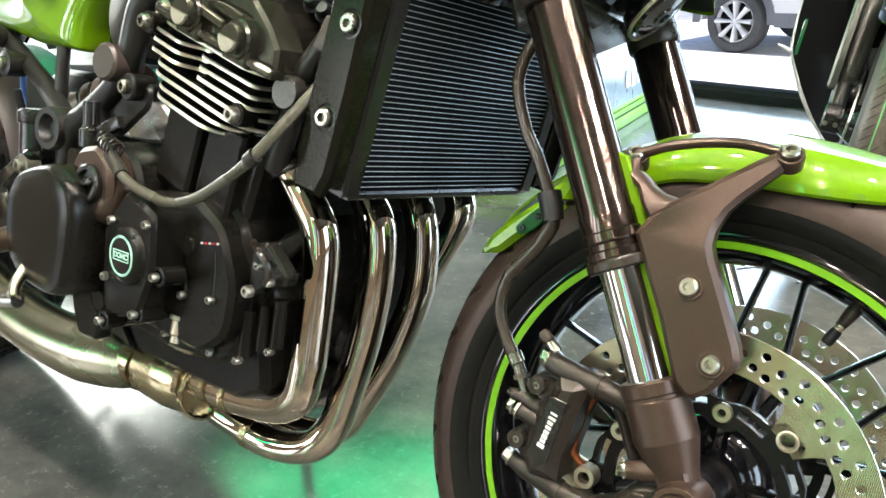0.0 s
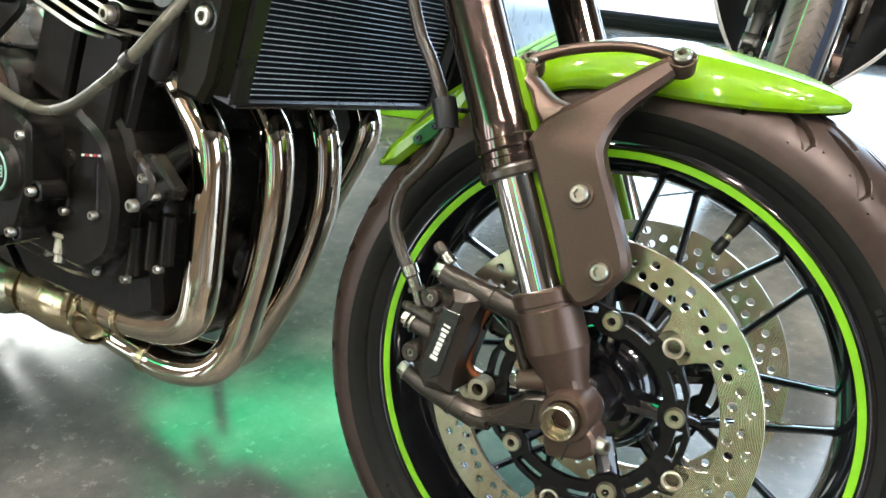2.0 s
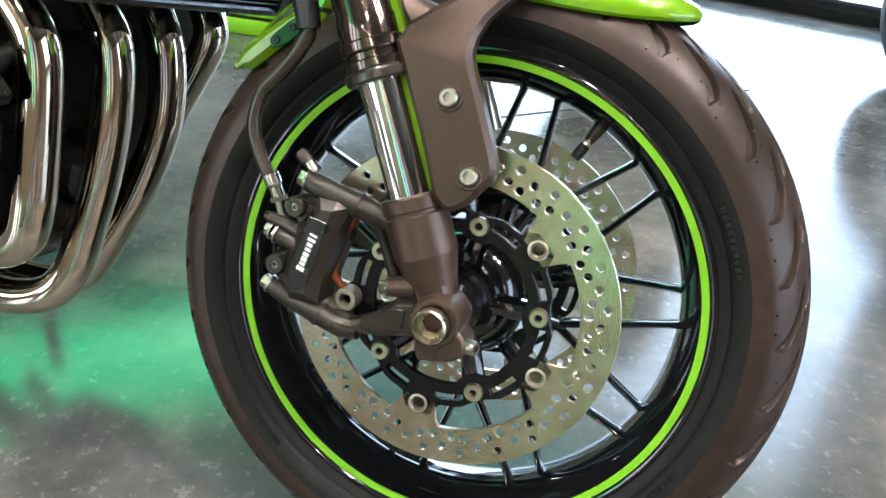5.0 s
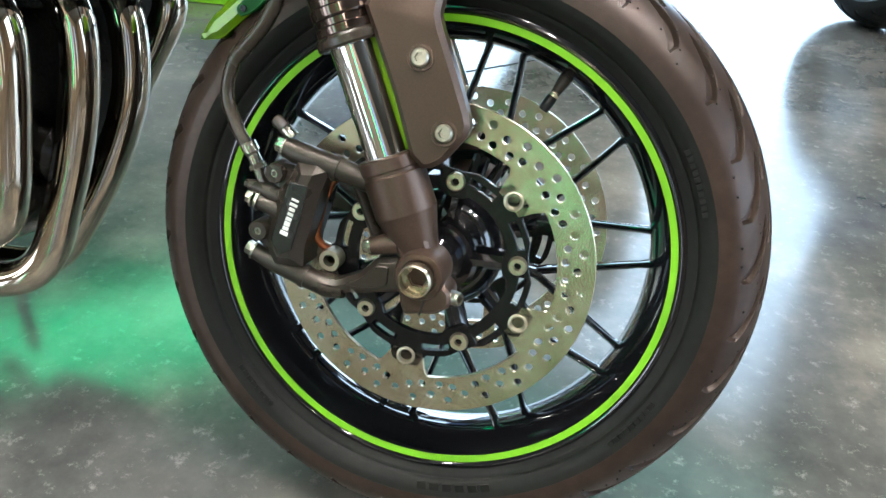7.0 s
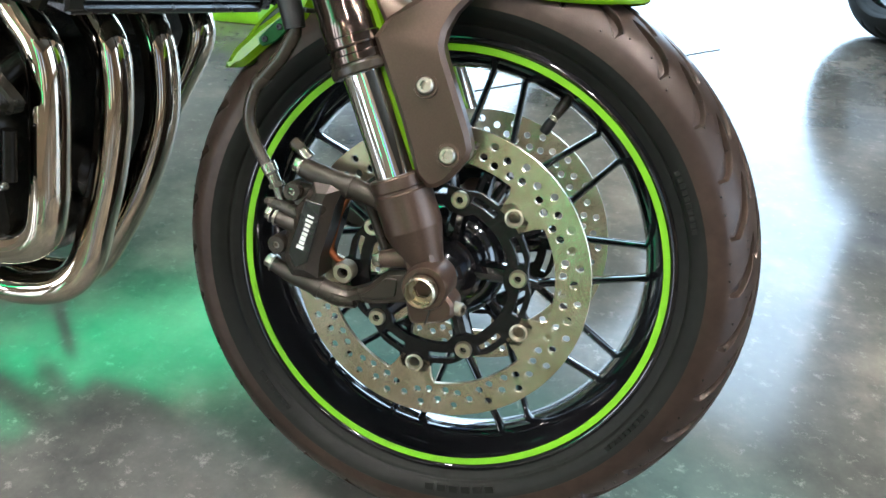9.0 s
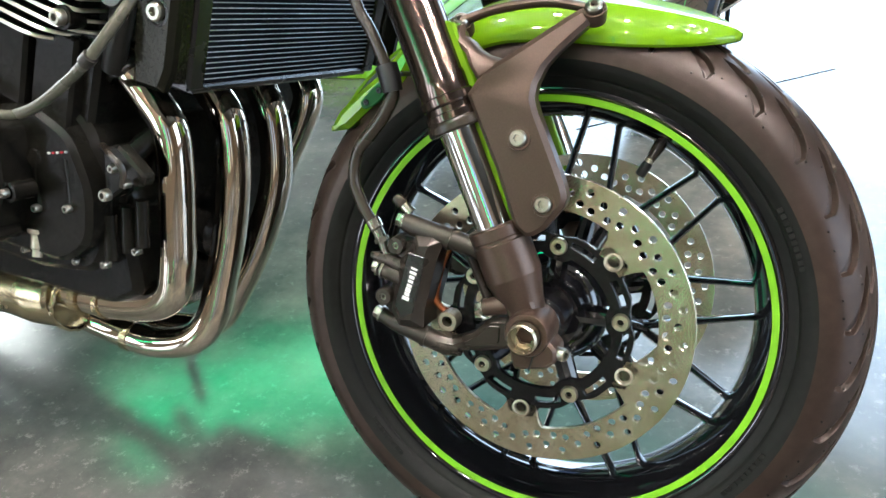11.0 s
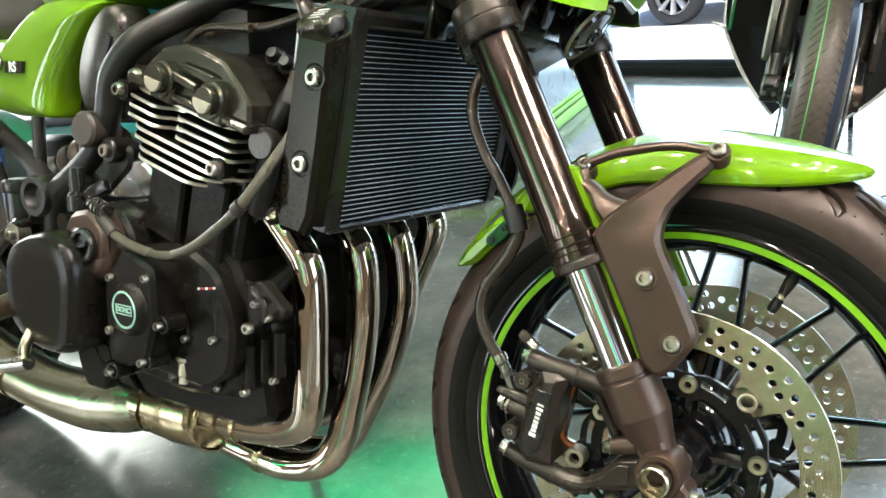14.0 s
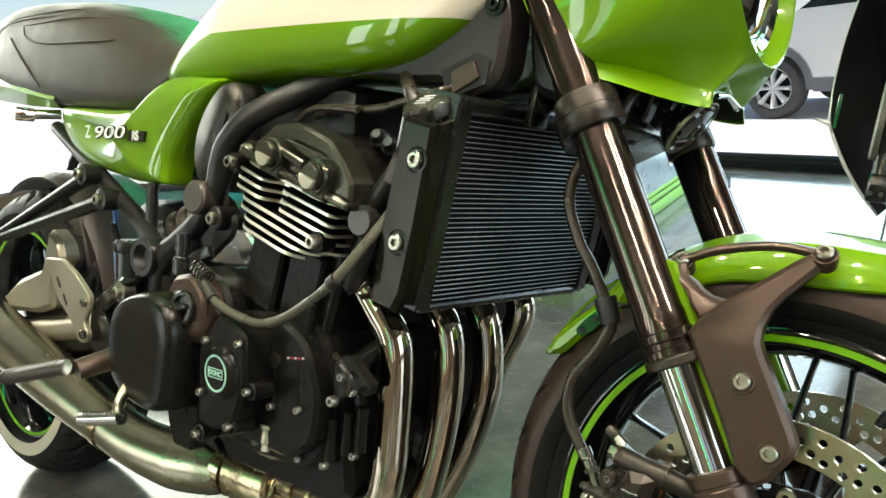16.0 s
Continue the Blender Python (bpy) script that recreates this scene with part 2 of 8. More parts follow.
def floor_material():
    """Polished, sealed concrete: cloudy grey, worn gloss, pale scratches and flecks."""
    m = node_material("polished_concrete", (0.1, 0.1, 0.1), 0.2, 0.0, 0.0, 0.5)
    nt = m.node_tree
    p = nt.nodes["Principled BSDF"]
    tc = nt.nodes.new("ShaderNodeTexCoord")

    def nz(scale, detail, rough=0.6):
        n = nt.nodes.new("ShaderNodeTexNoise")
        n.inputs["Scale"].default_value, n.inputs["Detail"].default_value, n.inputs["Roughness"].default_value = scale, detail, rough
        nt.links.new(tc.outputs["Object"], n.inputs["Vector"])
        return n.outputs["Fac"]

    def ramp(fac, stops):
        r = nt.nodes.new("ShaderNodeValToRGB")
        while len(r.color_ramp.elements) < len(stops):
            r.color_ramp.elements.new(0.5)
        for e, (pos, v) in zip(r.color_ramp.elements, stops):
            e.position, e.color = pos, (*v, 1) if isinstance(v, tuple) else (v, v, v, 1)
        nt.links.new(fac, r.inputs["Fac"])
        return r.outputs["Color"]
    cloud = ramp(nz(1.7, 9, 0.68), [(0.30, (0.022, 0.025, 0.024)), (0.5, (0.088, 0.086, 0.079)), (0.7, (0.22, 0.195, 0.165))])
    fleck = ramp(nz(42, 6, 0.78), [(0.56, 0.0), (0.68, 1.0)])
    mx = nt.nodes.new("ShaderNodeMix")
    mx.data_type, mx.blend_type = 'RGBA', 'MIX'
    mx.inputs["B"].default_value = (0.3, 0.29, 0.26, 1)
    sc = nt.nodes.new("ShaderNodeMath")
    sc.operation = 'MULTIPLY'
    sc.inputs[1].default_value = 0.42
    nt.links.new(fleck, sc.inputs[0])
    nt.links.new(sc.outputs[0], mx.inputs["Factor"])
    nt.links.new(cloud, mx.inputs["A"])
    nt.links.new(mx.outputs["Result"], p.inputs["Base Color"])
    nt.links.new(ramp(nz(5, 8, 0.7), [(0.3, 0.10), (0.7, 0.19)]), p.inputs["Roughness"])
    b = nt.nodes.new("ShaderNodeBump")
    b.inputs["Strength"].default_value, b.inputs["Distance"].default_value = 0.12, 0.002
    nt.links.new(nz(25, 6, 0.7), b.inputs["Height"])
    nt.links.new(b.outputs["Normal"], p.inputs["Normal"])
    return m


M["floor"] = floor_material()
M["wall"] = grain(node_material("brown_wall", (0.17, 0.12, 0.085), 0.7), 30, 0.04, 0.1, 0.1, 200)
M["grey_wall"] = grain(node_material("green_wall", (0.16, 0.27, 0.22), 0.6), 20, 0.08, 0.1, 0.05, 150)
M["ceiling"] = grain(node_material("ceiling_paint", (0.08, 0.075, 0.065), 0.8), 20, 0.04, 0.1, 0.0)
M["window_frame"] = grain(node_material("black_window_frame", (0.005, 0.008, 0.0065), 0.65, spec=0.25), 90, 0.15, 0.1, 0.05)
M["facade"] = grain(node_material("pale_render", (0.66, 0.67, 0.68), 0.85), 3, 0.15, 0.05, 0.1, 40, big=0.3)
M["street"] = grain(node_material("pale_street", (0.70, 0.71, 0.72), 0.85), 8, 0.1, 0.05, 0.1, 60, big=0.7)
M["car_white"] = node_material("white_car_paint", (0.75, 0.76, 0.78), 0.2, 0.0, 1.0)
M["car_trim"] = grain(node_material("grey_car_trim", (0.12, 0.13, 0.15), 0.6), 80, 0.1, 0.1, 0.0)
# rubber lightened to paint in the glare of the sunlit street
M["car_tyre"] = grain(node_material("sunlit_pale_tyre_rubber", (0.07, 0.072, 0.075), 0.8), 60, 0.15, 0.1, 0.1, 300)
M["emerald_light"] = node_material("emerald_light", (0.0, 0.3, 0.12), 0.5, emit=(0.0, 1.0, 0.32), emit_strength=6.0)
M["teal_light"] = node_material("teal_light", (0.0, 0.2, 0.15), 0.5, emit=(0.36, 0.85, 0.68), emit_strength=2.4)
M["lamp_panel"] = node_material("warm_lamp_panel", (0.8, 0.75, 0.65), 0.5, emit=(1.0, 0.9, 0.76), emit_strength=760.0)

# ---- building helpers ----
from mathutils.geometry import tessellate_polygon


def catmull(pts, n=8):
    """A smooth run through the points."""
    p = [np.array(q, float) for q in pts]
    p = [2 * p[0] - p[1]] + p + [2 * p[-1] - p[-2]]
    out = []
    for i in range(1, len(p) - 2):
        for k in range(n):
            t = k / n
            out.append(0.5 * (2 * p[i] + (p[i + 1] - p[i - 1]) * t + (2 * p[i - 1] - 5 * p[i] + 4 * p[i + 1] - p[i + 2]) * t * t
                              + (3 * p[i] - p[i - 1] - 3 * p[i + 1] + p[i + 2]) * t ** 3))
    out.append(p[-2])
    return out


def basis(axis):
    a = np.array(axis, float)
    a /= np.linalg.norm(a)
    h = np.array((0, 0, 1.0)) if abs(a[2]) < 0.9 else np.array((1.0, 0, 0))
    u = np.cross(h, a)
    u /= np.linalg.norm(u)
    return u, np.cross(a, u), a


class Mesh:
    """Collects vertices and faces; each face has a material slot."""

    def __init__(self):
        self.v, self.f, self.s = [], [], []

    def add(self, verts, faces, slot=0):
        n = len(self.v)
        self.v += [tuple(map(float, q)) for q in verts]
        self.f += [tuple(n + i for i in q) for q in faces]
        self.s += [slot] * len(faces)
        return self

    def grid(self, rows, close_u=False, close_v=False, slot=0):
        """Rows of points, joined by quads; close_u joins each row's ends, close_v the last row to the first."""
        nr, nc = len(rows), len(rows[0])
        fs = []
        for i in range(nr if close_v else nr - 1):
            for j in range(nc if close_u else nc - 1):
                a, b = i * nc + j, i * nc + (j + 1) % nc
                c, d = ((i + 1) % nr) * nc + (j + 1) % nc, ((i + 1) % nr) * nc + j
                fs.append((a, b, c, d))
        return self.add([q for r in rows for q in r], fs, slot)

    def lathe(self, profile, at=(0, 0, 0), axis=(0, 1, 0), seg=32, slot=0, hexed=()):
        """profile: (radius, along). Radii of 0 close the ends. hexed: profile rows that are six-sided."""
        u, w, a = basis(axis)
        at = np.array(at, float)
        rows = []
        for k, (r, h) in enumerate(profile):
            row = []
            for j in range(seg):
                t = 2 * math.pi * j / seg
                q = r
                if k in hexed:
                    q = r * math.cos(math.pi / 6) / math.cos((t % (math.pi / 3)) - math.pi / 6)
                row.append(at + a * h + (u * math.cos(t) + w * math.sin(t)) * max(q, 1e-5))
            rows.append(row)
        return self.grid(rows, close_u=True, slot=slot)

    def tube(self, path, r, seg=16, slot=0, caps=True, flat=1.0):
        """A pipe along the path; r is one radius or one for each point."""
        p = [np.array(q, float) for q in path]
        rs = [r] * len(p) if np.isscalar(r) else list(r)
        if len(rs) != len(p):
            rs = list(np.interp(np.linspace(0, 1, len(p)), np.linspace(0, 1, len(rs)), rs))
        tan = [p[min(i + 1, len(p) - 1)] - p[max(i - 1, 0)] for i in range(len(p))]
        u, w, a = basis(tan[0])
        rows = []
        for q, t, rad in zip(p, tan, rs):
            t = t / np.linalg.norm(t)
            u = u - t * (u @ t)
            u /= np.linalg.norm(u)
            w = np.cross(t, u)
            rows.append([q + rad * (math.cos(2 * math.pi * j / seg) * u + flat * math.sin(2 * math.pi * j / seg) * w) for j in range(seg)])
        if caps:
            rows = [[p[0]] * seg] + rows + [[p[-1]] * seg]
        return self.grid(rows, close_u=True, slot=slot)

    def prism(self, outline, lift, depth, holes=(), bevel=0.0, slot=0, side_slot=None, frame=None):
        """A plate: outline (a, b) in the frame's first two directions, from lift to lift + depth along the third.
        frame: origin, A, B, N; as a rule x, z and -y (towards the right side of the bike)."""
        o, A, B, N = frame or ((0, 0, 0), (1, 0, 0), (0, 0, 1), (0, -1, 0))
        o, A, B, N = (np.array(q, float) for q in (o, A, B, N))
        side_slot = slot if side_slot is None else side_slot

        def area(c):
            return sum(c[i][0] * c[(i + 1) % len(c)][1] - c[(i + 1) % len(c)][0] * c[i][1] for i in range(len(c)))
        outline = list(outline) if area(outline) > 0 else list(outline)[::-1]
        holes = [list(h) if area(h) < 0 else list(h)[::-1] for h in holes]

        def inset(c, d):
            out = []
            for i in range(len(c)):
                p0, p1, p2 = (np.array(c[(i + k) % len(c)], float) for k in (-1, 0, 1))
                e1, e2 = p1 - p0, p2 - p1
                n1, n2 = np.array((-e1[1], e1[0])) / (np.linalg.norm(e1) + 1e-9), np.array((-e2[1], e2[0])) / (np.linalg.norm(e2) + 1e-9)
                n = n1 + n2
                n /= max(np.linalg.norm(n), 0.4)
                out.append(p1 + n * d / max(0.5, n @ n1))
            return out
        loops = [outline] + holes
        top = [inset(c, bevel) for c in loops] if bevel else loops
        P = lambda c, h: [o + A * q[0] + B * q[1] + N * h for q in c]
        tris = tessellate_polygon([[Vector((q[0], q[1], 0)) for q in c] for c in top])
        flat = [q for c in top for q in c]
        fixed = []
        for t in tris:
            a, b, c = (flat[i] for i in t)
            s = (b[0] - a[0]) * (c[1] - a[1]) - (b[1] - a[1]) * (c[0] - a[0])
            fixed.append(t if s > 0 else t[::-1])
        self.add(P(flat, lift + depth), fixed, slot)
        flat0 = [q for c in loops for q in c]
        self.add(P(flat0, lift), [t[::-1] for t in fixed], slot)
        for c, c2 in zip(loops, top):
            n = len(c)
            rows = [P(c, lift), P(c, lift + depth - bevel)] + ([P(c2, lift + depth)] if bevel else [])
            self.grid(rows, close_u=True, slot=side_slot)
        return self

    def box(self, at, size, m=None, bevel=0.0, slot=0):
        sx, sy, sz = (q / 2 for q in size)
        m = m or Matrix()
        b = min(bevel, sx * 0.9, sy * 0.9, sz * 0.9)
        if not b:
            vs = [(x, y, z) for x in (-sx, sx) for y in (-sy, sy) for z in (-sz, sz)]
            fs = [(0, 1, 3, 2), (4, 6, 7, 5), (0, 4, 5, 1), (2, 3, 7, 6), (0, 2, 6, 4), (1, 5, 7, 3)]
        else:
            bm = bmesh.new()
            bmesh.ops.create_cube(bm, size=1)
            bmesh.ops.scale(bm, vec=(2 * sx, 2 * sy, 2 * sz), verts=bm.verts)
            bmesh.ops.bevel(bm, geom=bm.edges[:], offset=b, segments=2, affect='EDGES', profile=0.5)
            bm.verts.index_update()
            vs, fs = [tuple(q.co) for q in bm.verts], [[q.index for q in f.verts] for f in bm.faces]
            bm.free()
        return self.add([Vector(at) + (m.to_3x3() @ Vector(q)) for q in vs], fs, slot)

    def ball(self, at, radii, seg=20, rings=12, slot=0):
        rows = []
        for i in range(rings + 1):
            t = math.pi * i / rings
            rows.append([(at[0] + radii[0] * math.sin(t) * math.cos(2 * math.pi * j / seg), at[1] + radii[1] * math.sin(t) * math.sin(2 * math.pi * j / seg),
                          at[2] + radii[2] * math.cos(t)) for j in range(seg)])
        return self.grid(rows, close_u=True, slot=slot)

    def bolt(self, at, axis, r, h, socket=True, slot=0):
        """A cap head with a hexagon socket, or a plain hexagon head with a washer."""
        if socket:
            prof = [(r, -0.1 * h), (r, 0.75 * h), (0.82 * r, h), (0.52 * r, h), (0.5 * r, 0.35 * h), (0, 0.35 * h)]
            return self.lathe(prof, at, axis, 18, slot, hexed=(3, 4))
        prof = [(1.35 * r, -0.1 * h), (1.35 * r, 0.15 * h), (r, 0.15 * h), (r, 0.9 * h), (0.8 * r, h), (0, h)]
        return self.lathe(prof, at, axis, 18, slot, hexed=(2, 3))

    def data(self, name, mats, sharp=35):
        me = bpy.data.meshes.new(name)
        me.from_pydata(self.v, [], self.f)
        for m in mats:
            me.materials.append(m)
        me.polygons.foreach_set("material_index", self.s)
        bm = bmesh.new()
        bm.from_mesh(me)
        bmesh.ops.remove_doubles(bm, verts=bm.verts, dist=2e-5)
        bmesh.ops.recalc_face_normals(bm, faces=bm.faces)
        bm.to_mesh(me)
        bm.free()
        me.polygons.foreach_set("use_smooth", [True] * len(me.polygons))
        me.set_sharp_from_angle(angle=radians(sharp))
        me.update()
        return me


def part(name, mesh, material, parent, label="", m=None, sharp=35):
    mats = material if isinstance(material, (list, tuple)) else [material]
    ob = new(name, mesh.data(name, [M[q] for q in mats], sharp))
    if parent is not None:
        ob.parent = parent
    if m is not None:
        ob.matrix_local = m
    if label:
        tagged(ob, label)
    return ob


def same(name, source, parent, m, label=""):
    """Another object on the mesh of source."""
    ob = new(name, source.data)
    ob.parent = parent
    ob.matrix_local = m
    if label:
        tagged(ob, label)
    return ob


def thing(name, label, category, group="", kind="", m=None):
    ob = tagged(new(name), label, category, group, kind)
    if m is not None:
        ob.matrix_world = m
    return ob


def structure(name, mesh, material, label="", category=""):
    ob = part(name, mesh, material, None)
    return tagged(ob, label, category, kind="structure")


def text_mesh(body, size, extrude=0.0003, bold=0.0, spacing=1.0):
    cu = bpy.data.curves.new("lettering", 'FONT')
    cu.body, cu.size, cu.extrude, cu.align_x, cu.align_y, cu.offset, cu.space_character = body, size, extrude, 'CENTER', 'CENTER', bold, spacing
    tmp = bpy.data.objects.new("lettering", cu)
    scene.collection.objects.link(tmp)
    dg = bpy.context.evaluated_depsgraph_get()
    me = bpy.data.meshes.new_from_object(tmp.evaluated_get(dg))
    bpy.data.objects.remove(tmp)
    bpy.data.curves.remove(cu)
    return me


def lettering(name, body, size, material, parent, m, label="", bold=0.0, spacing=1.0, shape=None):
    me = text_mesh(body, size, bold=bold, spacing=spacing)
    if shape is not None:
        me.transform(shape)
    me.materials.clear()
    me.materials.append(M[material])
    ob = new(name, me)
    ob.parent = parent
    ob.matrix_local = m
    if label:
        tagged(ob, label)
    return ob


def ring_points(r, n, a0=0.0):
    return [(r * math.cos(a0 + 2 * math.pi * k / n), r * math.sin(a0 + 2 * math.pi * k / n)) for k in range(n)]


def rounded(pts, r, n=4):
    """An outline with rounded corners."""
    out = []
    for i in range(len(pts)):
        p0, p1, p2 = (np.array(pts[(i + k) % len(pts)], float) for k in (-1, 0, 1))
        a, b = p0 - p1, p2 - p1
        la, lb = np.linalg.norm(a), np.linalg.norm(b)
        d = min(r, 0.45 * la, 0.45 * lb)
        s, e = p1 + a / la * d, p1 + b / lb * d
        for k in range(n + 1):
            t = k / n
            out.append(tuple((1 - t) ** 2 * s + 2 * t * (1 - t) * p1 + t * t * e))
    return out



# ---- the showroom ----
WALL_Y, LEFT_X, RIGHT_X, BACK_Y, TOP = 3.45, -6.0, 5.8, -5.0, 3.3
FRONT = pose(-1.5, 3.46, 0, 0, 0, -10.8)
structure("floor", Mesh().prism([(LEFT_X, BACK_Y), (RIGHT_X, BACK_Y), (RIGHT_X, 2.17), (LEFT_X, 4.42)], -0.2, 0.2, frame=((0, 0, 0), (1, 0, 0), (0, 1, 0), (0, 0, 1))), "floor", "polished grey concrete showroom floor with scratches", "floor")
structure("floor_joint", Mesh().box((-0.115, 1.60, 0.001), (0.86, 0.003, 0.002), pose(0, 0, 0, 0, 0, 49)), "dark", "thin dark joint in the concrete floor", "joint")
structure("ceiling", Mesh().box(((LEFT_X + RIGHT_X) / 2, (BACK_Y + WALL_Y) / 2 + 0.5, TOP + 0.1), (RIGHT_X - LEFT_X + 0.4, WALL_Y - BACK_Y + 1.4, 0.2)), "ceiling", "plain showroom ceiling", "ceiling")
# openings out of view, added for fill light and striped reflections
south = Mesh().box(((LEFT_X + RIGHT_X) / 2, BACK_Y - 0.1, 0.2), (RIGHT_X - LEFT_X, 0.2, 0.4)).box(((LEFT_X + RIGHT_X) / 2, BACK_Y - 0.1, 2.95), (RIGHT_X - LEFT_X, 0.2, 0.7))
piers = [(-6.0, -5.5), (-4.7, -3.9), (-3.2, -2.5), (-1.9, 1.2), (1.9, 2.9), (3.6, 5.8)]
for x0, x1 in piers:
    south.box(((x0 + x1) / 2, BACK_Y - 0.1, 1.5), (x1 - x0, 0.2, 2.2))
structure("wall_south", south, "wall", "brown showroom wall with unseen tall windows added for striped reflections", "wall")
west = Mesh().box((LEFT_X - 0.1, -3.05, TOP / 2), (0.2, 3.9, TOP)).box((LEFT_X - 0.1, 1.7, 3.05), (0.2, 5.6, 0.5)).box((LEFT_X - 0.1, 1.7, 0.06), (0.2, 5.6, 0.12))
structure("wall_west", west, "wall", "warm white wall with a wide window", "wall")
# this wall's window is out of view, added to let in fill light
east = Mesh()
east.box((RIGHT_X + 0.1, -3.4, TOP / 2), (0.2, 3.2, TOP))
east.box((RIGHT_X + 0.1, 0.8, 3.05), (0.2, 5.2, 0.5)).box((RIGHT_X + 0.1, 0.8, 0.1), (0.2, 5.2, 0.2)).box((RIGHT_X + 0.1, 3.5, TOP / 2), (0.2, 0.2, TOP))
structure("wall_east", east, "wall", "warm white wall with a wide window", "wall")
# window front, a little askew to the motorcycle: black sill, slim mullions, head beam
wf = tagged(new("window_1"), "black-framed shop window reaching down to the floor", "window", kind="structure")
wf.matrix_world = FRONT
part("window_sill", Mesh().box((1.0, 0.04, 0.034), (3.3, 0.08, 0.068), bevel=0.005), "window_frame", wf)
part("sill_groove", Mesh().box((1.0, -0.001, 0.044), (3.3, 0.006, 0.005), bevel=0.001), "dark", wf)
part("window_frame", Mesh().box((1.4, 0.06, 2.85), (12.4, 0.12, 0.9), bevel=0.006), "window_frame", wf)
for mx in (-0.62, 2.66):
    part("mullion", Mesh().box((mx, 0.04, 1.4), (0.06, 0.08, 2.6), bevel=0.004), "window_frame", wf)
# wall out of view, added to keep window light off the floor's right
ne = structure("wall_north_east", Mesh().box((5.1, 0.08, 1.4), (4.82, 0.2, 2.8)), "wall", "unseen brown wall added to darken the floor's reflection", "wall")
ne.matrix_world = FRONT
nw = structure("wall_north", Mesh().box((-2.7, 0.08, 1.4), (4.1, 0.2, 2.8)), "grey_wall", "green painted showroom wall beside the window", "wall")
nw.matrix_world = FRONT

# the street outside: one sheet, a step below the shop floor
structure("ground", Mesh().add([(-400, -400, -0.40), (400, -400, -0.40), (400, 800, -0.40), (-400, 800, -0.40)], [(0, 1, 2, 3)]), "street", "sunlit pale street outside the window", "street")
# never in view; added to shape what the window and floor reflect
structure("backdrop", Mesh().box((0, 26, 1.7), (120, 0.5, 4.2)), "facade", "unseen plain building front added across the street for reflections", "building")
plinth = structure("trim", Mesh().box((1.4, 0.12, -0.20), (12.0, 0.06, 0.39)), "window_frame", "dark plinth below the shop window", "plinth")
plinth.matrix_world = FRONT

# lights of the showroom
panel = thing("ceiling_light", "small square warm white ceiling lamp", "lamp", "ceiling lamps", m=pose(-1.6, -0.5, TOP - 0.03))
part("diffuser", Mesh().box((0, 0, -0.012), (0.11, 0.11, 0.02), bevel=0.006), "lamp_panel", panel)
part("frame", Mesh().box((0, 0, 0.012), (0.16, 0.16, 0.03), bevel=0.006), "white_paint", panel)
# the lamps at positive x are added to put sheen on the tread
for lx, ly in ((-0.6, -0.5), (0.4, -0.5), (1.3, -0.3), (1.9, -0.3), (2.5, -0.3), (1.6, 0.5), (2.2, 0.5), (-0.9, -2.4), (0.8, -2.4), (-0.4, -4.5), (1.4, -4.5)):
    copy_thing(panel, pose(lx, ly, TOP - 0.03))

# ---- the motorcycle: x ahead, y to its left, z up; it leans on its side stand ----
LEAN = Matrix(((1.0, -0.00041, 0.00171, 0), (0.0, 0.97237, 0.23345, 0), (-0.00176, -0.23345, 0.97237, 0), (0, 0, 0, 1)))
bike = thing("motorcycle", "lime green and cream retro roadster motorcycle on its side stand", "motorcycle", m=LEAN)
RAKE = radians(25)
AX = Vector((-math.sin(RAKE), 0, math.cos(RAKE)))
S0 = Vector((-0.038 * math.cos(RAKE), 0, 0.3 - 0.038 * math.sin(RAKE)))
STEER = Matrix.Translation(S0) @ Matrix.Rotation(radians(6.5), 4, AX) @ Matrix.Translation(-S0)
HUB = Matrix.Translation((0, 0, 0.3))


def fork_at(s, y=0.0, fwd=0.0):
    """A point s along the fork from the axle, fwd ahead of its centre line."""
    return np.array((-s * math.sin(RAKE) + fwd * math.cos(RAKE), y, 0.3 + s * math.cos(RAKE) + fwd * math.sin(RAKE)))


FORK_AXIS = tuple(AX)


